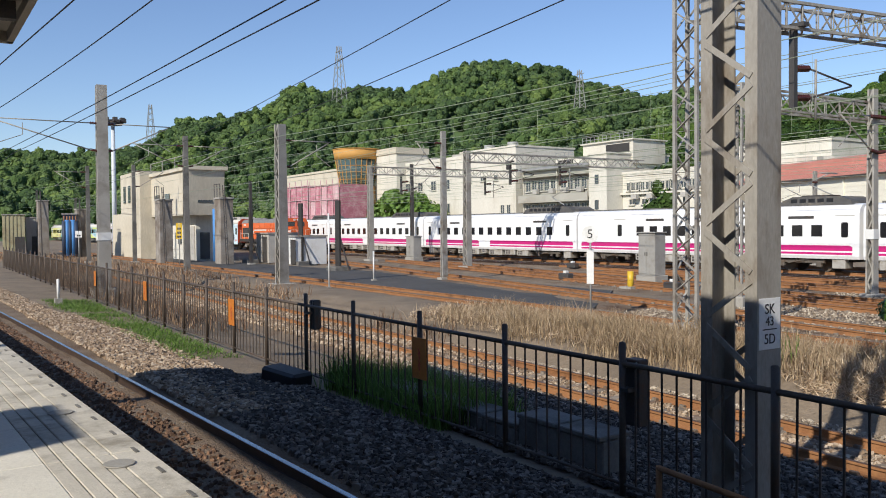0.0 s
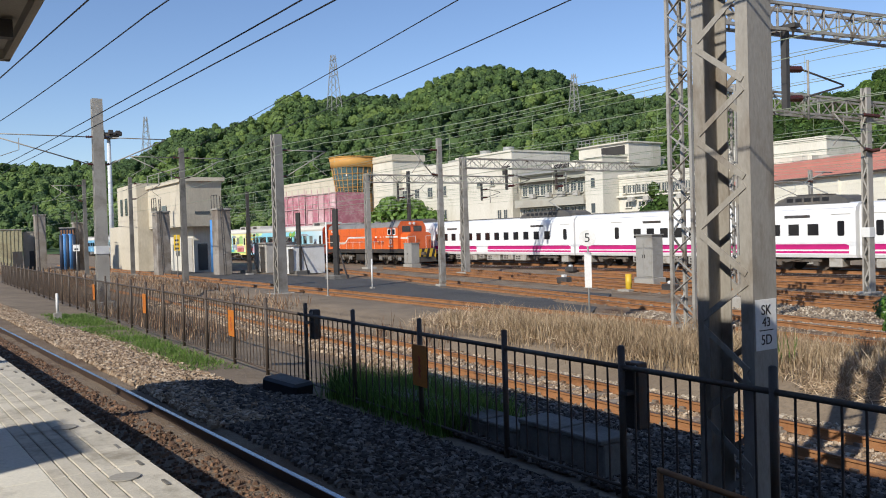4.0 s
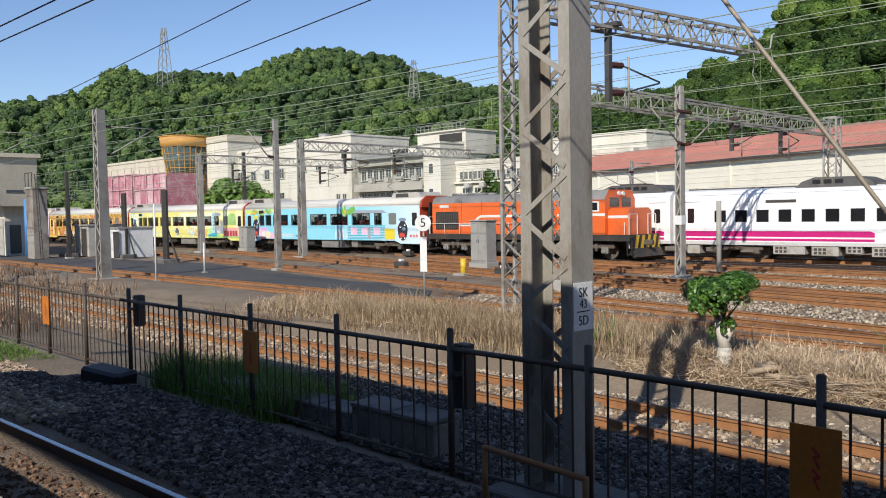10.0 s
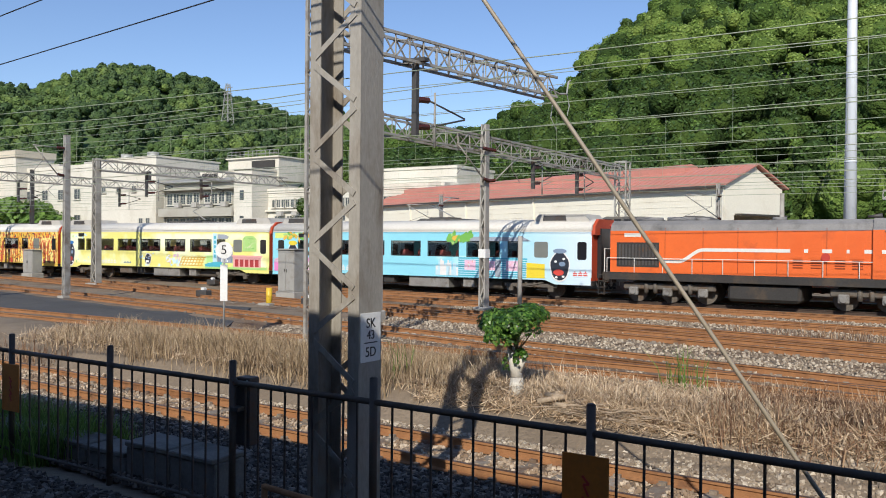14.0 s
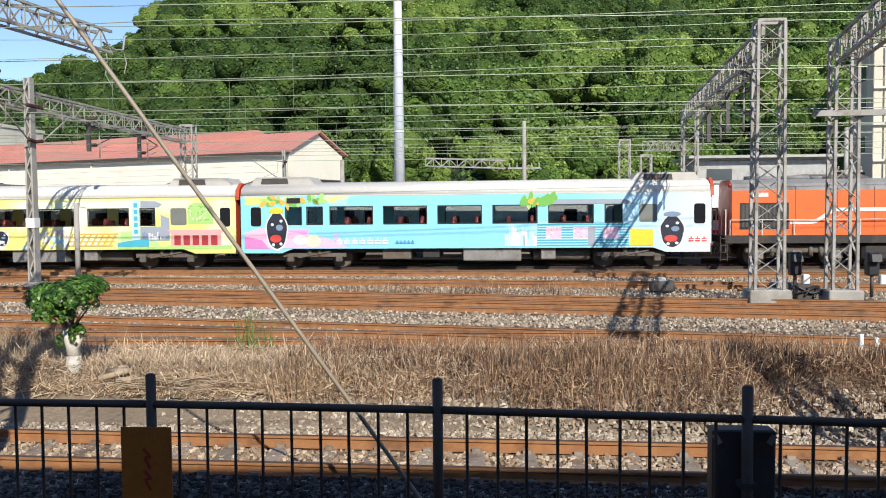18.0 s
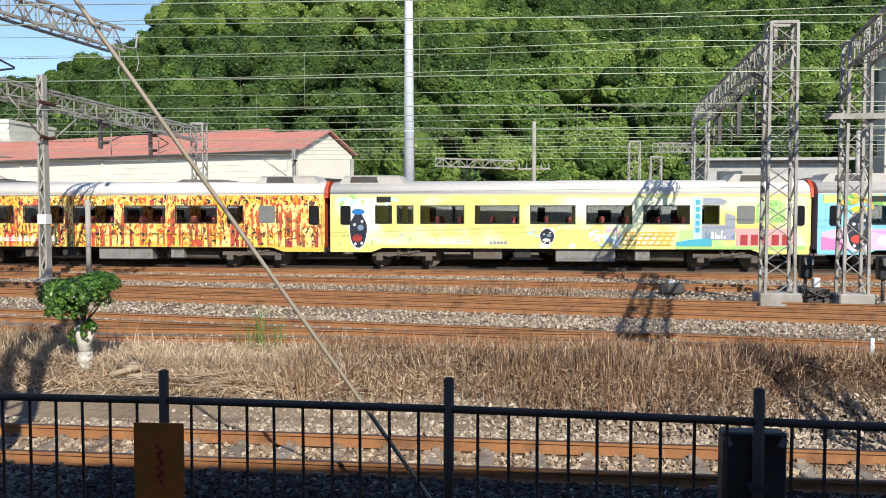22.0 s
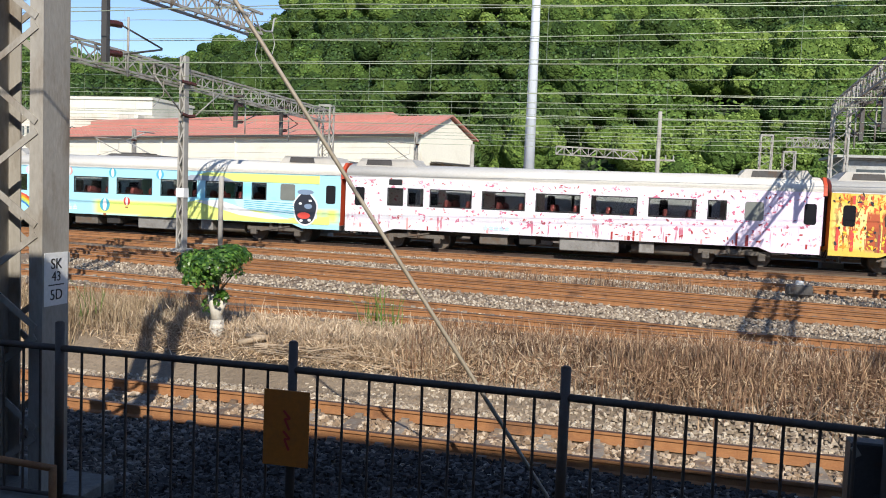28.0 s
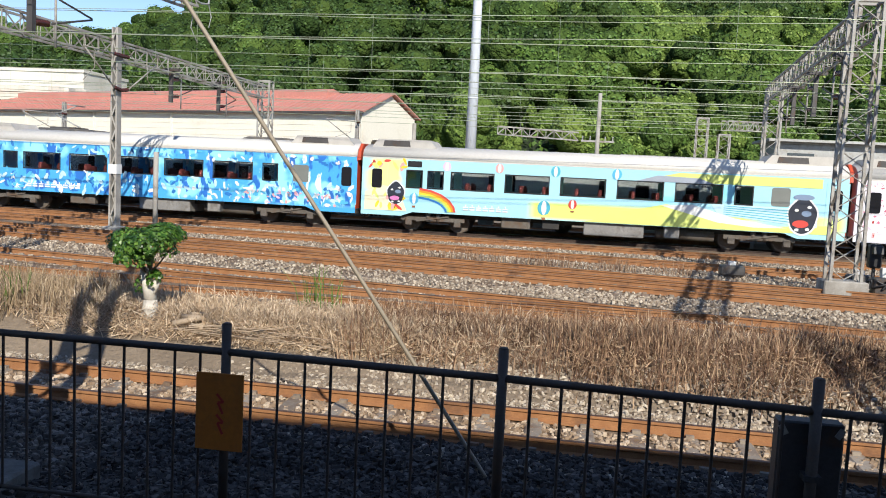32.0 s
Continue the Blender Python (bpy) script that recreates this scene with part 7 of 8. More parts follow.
M_KHAKI = mat("khaki_container", (0.46, 0.42, 0.26), (0.38, 0.34, 0.20), 0.5, 0.7, 0, 0.1, 8, (0.25, 0.2, 0.12), 0.3, 0.6)
M_NAVY = mat("navy_panel", (0.03, 0.05, 0.09), (0.02, 0.03, 0.06), 0.5, 0.6, 0, 0.1)
container(-94.5, 8.7, 2.04, 4.2, M_KHAKI, "khaki corrugated steel shed at the wash plant", 84.4)
container(-96.3, 11.0, 1.06, 3.94, M_ACGREY, "grey corrugated hut beside the tracks", 83.4)
container(-84.9, 12.9, 1.22, 4.1, M_NAVY, "navy blue brush unit of the wash plant", 81.2)
container(-62.5, 23.6, 2.6, 2.2, M_ACGREY, "light grey equipment hut beside the rails", 0)
container(-57.0, 23.8, 1.8, 2.0, M_WHITE, "white painted equipment cabinet beside the rails", 0)
for k in range(5):
    o = thing("wash_brush", (-84.9, 12.9, -0.2), "tall dark blue brush roller of the wash plant", "wash brush", "brush rollers")
    part("brush", rod(bmesh.new(), (0, 0, 0.3), (0, 0, 3.5 + 0.12 * (k % 2)), 0.2, n=12), M_BLUE if k % 2 else M_NAVY, o)
    part("spindle", rod(bmesh.new(), (0, 0, 0), (0, 0, 4.0), 0.05, n=8), M_RUST, o)
    o.matrix_basis = pose(-83.73 + 0.038 * k, 12.86 + 0.249 * k, -0.2)
part_blue = thing("wash_brush", (-62.4, 20.4, -0.2), "blue rotating brush column of the wash plant", "wash brush")
part("brush", rod(bmesh.new(), (0, 0, 0.2), (0, 0, 4.2), 0.28, n=14), M_BLUE, part_blue)
part("spindle", rod(bmesh.new(), (0, 0, 0), (0, 0, 4.6), 0.07, n=8), M_DKSTEEL, part_blue)


def dark_board(x, y, h):
    t = thing("wash_plant_screen", (x, y, -0.15), "tall dark screen board held by slanting struts", "screen", "dark screens of the wash plant")
    part("board", boxm(-0.28, 0.28, -0.08, 0.08, 0, h, bevel=0.02), M_DARKPANEL, t)
    for s in (-1, 1):
        part("strut", bar(bmesh.new(), (0, 0.05, h * 0.55), (0.9 * s, 0.3, 0), 0.07, 0.07), M_DKSTEEL, t)
    part("base", boxm(-0.7, 0.7, -0.5, 0.5, -0.1, 0.25, bevel=0.02), M_CONC_DK, t)


dark_board(-46.2, 22.8, 4.3)
dark_board(-55.4, 24.3, 4.4)
dark_board(-61.5, 22.8, 4.2)


def wrapped_block(x0, x1, y0, y1, h):
    """A block wrapped in faded pink netting on scaffold tubes."""
    t = thing("scaffolded_block", (x0, y0, -0.2), "block wrapped in faded pink scaffold netting", "building", "pink wrapped blocks")
    w, d = x1 - x0, y1 - y0
    part("core", boxm(0.5, w - 0.5, 0.5, d, 0, h - 0.4), M_CREAM_W, t)
    rng = random.Random(int(h * 10))
    n = max(3, int(w / 2.2))
    for k in range(n):
        a, b = w * k / n, w * (k + 1) / n
        for j in range(4):
            z0, z1 = h * j / 4, h * (j + 1) / 4
            q = rng.uniform(-0.08, 0.08)
            bm = bmesh.new()
            vs = [bm.verts.new(v) for v in ((a + 0.05, 0.0, z0 + 0.04), (b - 0.05, 0.0, z0 + 0.04), (b - 0.05, q, z1 - 0.05), (a + 0.05, q, z1 - 0.05))]
            bm.faces.new(vs)
            r = bmesh.ops.extrude_face_region(bm, geom=bm.faces[:])
            bmesh.ops.translate(bm, verts=[v for v in r["geom"] if isinstance(v, bmesh.types.BMVert)], vec=(0, 0.05, 0))
            bmesh.ops.recalc_face_normals(bm, faces=bm.faces)
            part("netting", bm, M_PINK if rng.random() < 0.72 else M_PINK_PALE, t)
    for k in range(n + 1):
        part("scaffold_tube", rod(bmesh.new(), (w * k / n, -0.12, 0), (w * k / n, -0.12, h + 0.9), 0.06, n=6), M_PINK_PALE, t)
    for j in range(5):
        part("scaffold_rail", rod(bmesh.new(), (0, -0.14, h * j / 4 + 0.02), (w, -0.14, h * j / 4 + 0.02), 0.06, n=6), M_PINK_PALE, t)
    part("side_netting", boxm(w - 0.06, w, 0.1, d, 0, h), M_PINK, t)


M_PINK_PALE = mat("pale_pink_netting", (0.66, 0.40, 0.42), (0.56, 0.32, 0.35), 0.8, 0.85, 0, 0.1, 12, (0.70, 0.58, 0.56), 0.4, 0.8)
wrapped_block(-141.0, -130.6, 58, 64, 9.9)
wrapped_block(-129.8, -118.6, 58, 64, 9.6)


def yard_tree(x, y, r, h, seed):
    t = thing("yard_tree", (x, y, -0.2), "low round leafy tree in front of the office block", "tree", "trees in front of the offices")
    rng = np.random.default_rng(seed)
    part("trunk", rod(bmesh.new(), (0, 0, 0), (0, 0, h * 0.5), 0.25, 0.15, n=8), M_BARK, t)
    part("crown", quads_mesh("crown", crown_quads(rng, (0, 0, h * 0.55), r, h * 0.45, 1500, 0.24, 6)), M_LEAF_B, t)


LATER = [(yard_tree, (-116, 65, 4.4, 8.2, 1)), (yard_tree, (-110, 65.5, 4.8, 9.2, 2)), (yard_tree, (-104.5, 65, 4.0, 7.6, 3))]

# ---- cabinets, signs and lamps in the yard ----
def cabinet(x, y, w, d, h, label="grey steel relay cabinet on a concrete plinth"):
    t = thing("relay_cabinet", (x, y, -0.15), label, "cabinet", "relay cabinets")
    part("plinth", boxm(-w * 0.58, w * 0.58, -d * 0.6, d * 0.6, 0, 0.35, bevel=0.02), M_CONC, t)
    part("case", boxm(-w / 2, w / 2, -d / 2, d / 2, 0.35, h, bevel=0.02), M_ACGREY2, t)
    for s in (-1, 1):
        dd = part("door", boxm(min(0.01 * s, s * (w / 2 - 0.04)), max(0.01 * s, s * (w / 2 - 0.04)), -d / 2 - 0.022, -d / 2 - 0.002, 0.42, h - 0.1, bevel=0.004), M_ACGREY2, t)
        part("handle", boxm(0.06 * s - 0.012, 0.06 * s + 0.012, -d / 2 - 0.05, -d / 2 - 0.022, h * 0.55, h * 0.55 + 0.16), M_DKSTEEL, dd)
    part("roof", boxm(-w / 2 - 0.05, w / 2 + 0.05, -d / 2 - 0.06, d / 2 + 0.05, h, h + 0.06, bevel=0.01), M_ACGREY2, t)


M_ACGREY2 = mat("cabinet_grey", (0.38, 0.37, 0.34), (0.31, 0.30, 0.275), 1.2, 0.65, 0.05, 0.05, 25, (0.24, 0.21, 0.17), 0.3, 1.2)
cabinet(-26.3, 28.9, 1.0, 0.7, 2.25)
cabinet(-54.0, 32.9, 1.1, 0.7, 1.9)


def speed_sign():
    t = thing("speed_sign", (-17.25, 16.7, -0.1), "round white speed sign with a black 5 on a thin post", "sign")
    part("post", rod(bmesh.new(), (0, 0, -0.3), (0, 0, 2.5), 0.028, n=8), M_GALV, t)
    d = part("disc", rod(bmesh.new(), (0, -0.05, 2.32), (0, -0.035, 2.32), 0.235, n=32), M_WHITE, t)
    d.matrix_basis = pose(0, 0, 0, 0, 0, 35)
    letters("numeral", "5", 0.36, M_BLACK, d, pose(0, -0.053, 2.32, 90, 0, 0))
    p = part("lower_plate", boxm(-0.10, 0.10, -0.045, -0.035, 0.92, 1.92), M_WHITE, t)
    p.matrix_basis = pose(0, 0, 0, 0, 0, 35)


speed_sign()


def board_sign(x, y, h, w, bh, material, label):
    t = thing("board_sign", (x, y, -0.2), label, "sign", "board signs of the yard")
    part("post", rod(bmesh.new(), (0, 0, 0), (0, 0, h), 0.04, n=8), M_GALV, t)
    b = part("board", boxm(-w / 2, w / 2, -0.03, -0.01, h - bh, h, bevel=0.004), material, t)
    bm = bmesh.new()
    for k in range(max(1, int(bh / 0.28))):
        box(bm, -w * 0.3, w * 0.3, -0.034, -0.03, h - bh + 0.08 + k * 0.28, h - bh + 0.22 + k * 0.28)
    part("marks", bm, M_BLACK, b)
    t.matrix_basis = pose(x, y, -0.2, 0, 0, 60)


board_sign(-68.9, 11.7, 2.6, 0.5, 0.5, M_WHITE, "small white board on a thin post")
board_sign(-57.7, 16.3, 3.1, 0.42, 1.1, M_YELLOW, "upright yellow board with dark marks on a post")


def dwarf_signal(x, y):
    t = thing("dwarf_signal", (x, y, -0.1), "black dwarf signal with a white lamp box beside the mast", "signal", "dwarf signals")
    part("post", rod(bmesh.new(), (0, 0, 0), (0, 0, 0.7), 0.05, n=8), M_DKSTEEL, t)
    part("head", boxm(-0.16, 0.16, -0.14, 0.14, 0.6, 1.25, bevel=0.04), M_BLACK, t)
    part("hood", prism(bmesh.new(), [(-0.34, 1.0), (-0.14, 1.0), (-0.14, 1.2), (-0.30, 1.2)], "x", -0.13, 0.13), M_BLACK, t)
    part("lamp_box", boxm(0.2, 0.38, -0.1, 0.1, 0.35, 0.62, bevel=0.02), M_WHITE, t, "white lamp box")


dwarf_signal(10.6, 24.5)
dwarf_signal(8.6, 24.7)


def cable_heap(x, y):
    t = thing("cable_heap", (x, y, -0.1), "loose black cables and pipes heaped between the masts", "cables")
    rng = random.Random(6)
    for k in range(7):
        a = rng.uniform(0, 6.28)
        pts = [(0.35 * math.cos(a + 0.6 * j) + rng.uniform(-0.12, 0.12), 0.2 * math.sin(a + 0.6 * j), 0.12 + 0.28 * abs(math.sin(j * 0.9 + k))) for j in range(6)]
        part("cable", tube(bmesh.new(), pts, 0.035, 6), M_BLACK, t)
    part("junction_box", boxm(-0.25, 0.2, -0.15, 0.2, 0, 0.45, bevel=0.03), M_DKSTEEL, t)


cable_heap(8.45, 23.5)


def drain_frame(x, y):
    t = thing("point_lever_frame", (x, y, -0.15), "row of short white painted iron posts beside the rail", "posts")
    for k in range(4):
        part("post", boxm(-0.035 + 0.26 * k, 0.035 + 0.26 * k, -0.035, 0.035, 0, 0.30 if k % 2 else 0.36, bevel=0.01), M_WHITE, t)
        part("foot", boxm(-0.06 + 0.26 * k, 0.14 + 0.26 * k, -0.05, 0.05, 0.04, 0.10, bevel=0.01), M_WHITE, t)


drain_frame(6.62, 15.6)


def marker_post(x, y, h, r, material, label, name="marker_post"):
    t = thing(name, (x, y, -0.2), label, "post", "posts in the yard")
    part("post", rod(bmesh.new(), (0, 0, 0), (0, 0, h), r, n=10), material, t)
    part("foot", boxm(-r * 2.5, r * 2.5, -r * 2.5, r * 2.5, -0.1, 0.12), M_CONC, t)


marker_post(-32.6, 15.8, 3.3, 0.035, M_WHITE, "thin white post beside the paved area")
marker_post(-36.0, 19.8, 1.5, 0.04, M_WHITE, "short white painted post on the gravel")
marker_post(-15.9, 31.6, 3.0, 0.10, M_CONC, "short plain concrete post beside the gantry pole")
marker_post(-24.6, 25.8, 0.75, 0.13, M_YELLOW, "short yellow post beside the rails")
marker_post(-33.6, 5.2, 0.85, 0.05, M_WHITE, "white painted peg at the edge of the ballast")


def lamp_tower(x, y, h, r0, r1, head, label):
    t = thing("lamp_tower", (x, y, -0.3), label, "lamp post", "lamp towers")
    part("mast", rod(bmesh.new(), (0, 0, 0), (0, 0, h), r0, r1, n=20), M_LAMPWHITE, t)
    bm = bmesh.new()
    for k in range(5):
        z = h * (0.1 + 0.18 * k)
        rr = r0 + (r1 - r0) * z / h + 0.012
        rod(bm, (0, 0, z), (0, 0, z + 0.1), rr, n=20)
    part("joint_rings", bm, M_LAMPWHITE, t)
    if head:
        part("ring", rod(bmesh.new(), (0, 0, h - 0.3), (0, 0, h), 1.0, 1.2, n=16), M_DKSTEEL, t)
        for k in range(8):
            a = 2 * math.pi * k / 8
            part("floodlight", boxm(1.2 * math.cos(a) - 0.25, 1.2 * math.cos(a) + 0.25, 1.2 * math.sin(a) - 0.25, 1.2 * math.sin(a) + 0.25, h, h + 0.5, bevel=0.05), M_DKSTEEL, t)


lamp_tower(-5.7, 50.0, 26, 0.36, 0.16, True, "tall tapered white lamp tower behind the trains")
lamp_tower(-100, 20.6, 15.0, 0.3, 0.2, True, "tall floodlight tower at the yard's end")


def line_pole(x, y, h, label="slim concrete line pole with a cross arm"):
    t = thing("line_pole", (x, y, -0.2), label, "pole", "line poles behind the trains")
    part("pole", rod(bmesh.new(), (0, 0, 0), (0, 0, h), 0.18, 0.13, n=10), M_CONC, t)
    part("cross_arm", boxm(-1.1, 1.1, -0.06, 0.06, h * 0.62, h * 0.62 + 0.12), M_GALV_OLD, t)
    for s in (-1, -0.5, 0.5, 1):
        part("insulator", insulator(bmesh.new(), (s, 0, h * 0.62 + 0.12), (s, 0, h * 0.62 + 0.4), 0.06, 3), M_GALV, t)


line_pole(1.9, 58, 8.6)
line_pole(-10.3, 56, 6.0)
line_pole(24.0, 60, 8.0)
for x, y, h in ((8.5, 57, 7.0), (9.9, 57, 6.0), (29.5, 62, 7.0)):
    lattice_mast(x, y, -0.1, h, 0.7, 0.6)
truss("gantry_beam", (-4.5, 54, 5.2), (0.6, 54, 5.0), 0.5, 0.4, 10)
truss("gantry_beam", (9.9, 57, 6.2), (13.0, 60, 6.4), 0.6, 0.5, 8)
for x0, x1, y, h, m, lab in ((4.5, 11.0, 66, 4.3, M_ACGREY2, "low grey hut with a flat roof behind the tracks"), (16.0, 27.0, 70, 6.2, M_GALV, "long pale corrugated shelter behind the tracks")):
    hs = house("hut", x0, x1, y, y + 5, h, lab, m, 0.15)
    part("eaves", boxm(x0 - 0.6, x1 + 0.6, y - 0.8, y + 5.6, h + 0.15, h + 0.35), M_GALV, hs)
    part("window", boxm(x0 + 1, x0 + 3, y - 0.05, y - 0.003, h - 1.6, h - 0.7), M_GLASS_B, hs)

# ---- wooded hills ----
def polar(az, r):
    """A place from the azimuth to the left of +y, in degrees, and a distance."""
    a = radians(az)
    return -math.sin(a) * r, math.cos(a) * r


NEAR_AZ = (-60, -40, -25, -14, 0, 10, 18, 21.3, 23.0, 24.1, 25.9, 29.3, 31.9, 36.9, 42, 46, 52)
NEAR_EL = (9.0, 11.5, 12.6, 13.4, 15.6, 16.2, 16.0, 14.0, 12.4, 10.6, 9.2, 7.7, 6.9, 6.6, 5.0, 3.0, 0.2)
FAR_AZ = (20, 30, 38, 41, 43.4, 45.6, 47.9, 48.6, 49.8, 51.3, 52.4, 54, 55.9, 57.9, 59.1, 62.2, 65.2, 66.3, 67.4, 68.6, 71.5, 74, 76.1, 77.8, 80.7, 85, 95)
FAR_EL = (3.2, 5.0, 8.2, 8.8, 8.3, 9.0, 9.7, 10.4, 10.8, 10.7, 11.1, 11.2, 10.7, 9.9, 9.0, 9.4, 9.1, 9.4, 9.3, 8.0, 7.1, 7.0, 5.6, 4.9, 4.5, 4.6, 4.2)


def hill_z(az, r, which):
    if which == "near":
        r0, r1, rt = 92.0, 235.0, 225.0
        el = np.interp(az, NEAR_AZ, NEAR_EL)
    else:
        r0, r1, rt = 240.0, 560.0, 540.0
        el = np.interp(az, FAR_AZ, FAR_EL)
    top = math.tan(radians(el)) * rt
    k = min(1.0, max(0.0, (r - r0) / (r1 - r0)))
    s = k ** 0.85 if which == "near" else k * k * (3 - 2 * k) * 0.6 + k * 0.4
    x, y = polar(az, r)
    w = noise.noise((x * 0.02, y * 0.02, 1.7)) * (5 if which == "near" else 14) * k * (1.05 - k)
    return -0.2 + top * s + w - (0.35 * top * max(0.0, (r - r1) / 120.0))


def hill_mesh(name, which, a0, a1, na, r0, r1, nr):
    v, f = [], []
    for i in range(na + 1):
        az = a0 + (a1 - a0) * i / na
        for j in range(nr + 1):
            r = r0 + (r1 - r0) * j / nr
            x, y = polar(az, r)
            v.append((x, y, hill_z(az, r, which)))
    n = nr + 1
    for i in range(na):
        for j in range(nr):
            f.append((i * n + j, i * n + j + 1, (i + 1) * n + j + 1, (i + 1) * n + j))
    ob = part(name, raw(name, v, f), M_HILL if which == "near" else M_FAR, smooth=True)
    return tagged(ob, "undergrowth of a wooded hillside below the trees", "hill", kind="structure")


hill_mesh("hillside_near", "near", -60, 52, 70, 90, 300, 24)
hill_mesh("hillside_far", "far", 20, 98, 130, 238, 640, 26)


def ball_template():
    """Unit directions and triangles of a small ball."""
    bm = bmesh.new()
    bmesh.ops.create_icosphere(bm, subdivisions=2, radius=1.0)
    bm.verts.index_update()
    v = np.array([x.co[:] for x in bm.verts])
    f = np.array([[x.index for x in p.verts] for p in bm.faces], np.int32)
    bm.free()
    return v, f


BALL_V, BALL_F = ball_template()


def bulges_mesh(name, rng, centres, radii):
    """Uneven leafy bulges, one closed lump for each centre."""
    n, nv = len(centres), len(BALL_V)
    k = rng.uniform(0.80, 1.12, (n, nv, 1))
    v = centres[:, None, :] + BALL_V[None] * k * radii[:, None, :]
    f = (BALL_F[None] + (np.arange(n, dtype=np.int32) * nv)[:, None, None]).reshape(-1)
    me = bpy.data.meshes.new(name)
    me.vertices.add(n * nv)
    me.vertices.foreach_set("co", v.astype(np.float32).reshape(-1))
    me.loops.add(len(f))
    me.loops.foreach_set("vertex_index", f)
    me.polygons.add(len(f) // 3)
    me.polygons.foreach_set("loop_start", np.arange(0, len(f), 3, dtype=np.int32))
    me.polygons.foreach_set("use_smooth", np.ones(len(f) // 3, bool))
    me.update()
    me.validate()
    return me


def crown_quads(rng, c, rx, rz, n, size, blobs, rough=0.32, lumps=None):
    """Leaf clumps over the rounded bulges of one crown; the bulges sit on its upper side."""
    c = np.asarray(c, float)
    bd = rng.normal(size=(blobs, 3)) + (0, 0, 0.35)
    bd /= np.linalg.norm(bd, axis=1)[:, None]
    far = rng.uniform(0.42, 0.70, (blobs, 1))
    off = bd * far * (rx, rx, rz)
    rad = rng.uniform(0.34, 0.56, blobs)
    off[0], rad[0] = 0, 0.72
    if lumps is not None:
        lumps[0].append(c + off)
        lumps[1].append(rad[:, None] * np.array((rx, rx, rz)) * 0.93)
    which = rng.integers(0, blobs, n)
    d = rng.normal(size=(n, 3))
    d /= np.linalg.norm(d, axis=1)[:, None]
    d[:, 2] = np.where(d[:, 2] < -0.3, -d[:, 2], d[:, 2])
    k = rad[which] * rng.uniform(0.86, 1.08, n)
    p = c + off[which] + d * np.stack([k * rx, k * rx, k * rz], 1)
    nrm = d + rng.normal(0, rough, (n, 3)) + (0, 0, 0.15)
    nrm /= np.linalg.norm(nrm, axis=1)[:, None]
    t = np.cross(nrm, rng.normal(size=(n, 3)))
    t /= np.linalg.norm(t, axis=1)[:, None]
    b = np.cross(nrm, t)
    s = size * rng.uniform(0.6, 1.35, (n, 1))
    return np.stack([p - t * s - b * s * 0.7, p + t * s - b * s * 0.6, p + t * s * 0.8 + b * s * 0.7, p - t * s * 0.9 + b * s * 0.6], 1)


def wood(name, which, count, a0, a1, r0, r1, rx, leaves, size, mats, label, seed, power=1.0, blobs=(5, 9)):
    rng = np.random.default_rng(seed)
    sets = [[] for _ in mats]
    lumps = [([], []) for _ in mats]
    for i in range(count):
        az = rng.uniform(a0, a1)
        r = r0 + (r1 - r0) * rng.uniform(0, 1) ** power
        x, y = polar(az, r)
        z = hill_z(az, r, which)
        if z < (0.5 if which == "near" else 3.0) and r > r0 + 25:
            continue
        s = rng.uniform(0.65, 1.35)
        rr, rz = rx * s, rx * s * rng.uniform(0.75, 1.15)
        c = (x, y, z + rz * rng.uniform(0.75, 1.25))
        clump = noise.noise((x * 0.03, y * 0.03, 7.7)) * 1.2 + rng.normal(0, 0.26) + 0.25 * (0.45 - (r - r0) / (r1 - r0))
        m = 0 if clump < -0.02 else (1 if clump < 0.33 else 2)
        m = min(m, len(mats) - 1)
        sets[m].append(crown_quads(rng, c, rr, rz, leaves, size * (0.75 + 0.25 * s), int(rng.integers(*blobs)), 0.3, lumps[m]))
    for k, st in enumerate(sets):
        if st:
            tagged(part(name, quads_mesh(name, np.concatenate(st)), mats[k][0]), label, "trees", kind="stuff")
            me = bulges_mesh(name, rng, np.concatenate(lumps[k][0]), np.concatenate(lumps[k][1]))
            tagged(part(name, me, mats[k][1]), label, "trees", kind="stuff")


NEAR_A, NEAR_B, NEAR_C = (M_LEAF_A, M_CLUMP_A), (M_LEAF_B, M_CLUMP_B), (M_LEAF_C, M_CLUMP_C)
FAR_A, FAR_B, FAR_C = (M_FAR_DK, M_CLUMP_FAR_A), (M_FAR, M_CLUMP_FAR_B), (M_FAR_LT, M_CLUMP_FAR_C)
wood("hillside_trees", "near", 1650, -32, 42, 96, 236, 3.5, 420, 0.18, (NEAR_A, NEAR_B, NEAR_C), "dense broadleaf trees on the near hillside", 11, 0.8)
wood("hillside_shrubs", "near", 480, -32, 38, 88, 125, 1.8, 220, 0.13, (NEAR_B, NEAR_C, NEAR_C), "light green shrubs at the foot of the hillside", 12)
wood("ridge_trees", "near", 280, -32, 44, 222, 240, 2.9, 330, 0.2, (NEAR_A, NEAR_B), "broadleaf trees along the near ridge", 13)
wood("far_trees", "far", 5600, 26, 94, 250, 560, 3.6, 46, 0.5, (FAR_A, FAR_B, FAR_C), "distant broadleaf wood on the hill", 14, 0.8, (2, 4))
wood("far_ridge_trees", "far", 700, 26, 94, 535, 562, 3.0, 50, 0.5, (FAR_A, FAR_B), "distant trees along the hill's ridge", 15, 1.0, (2, 4))


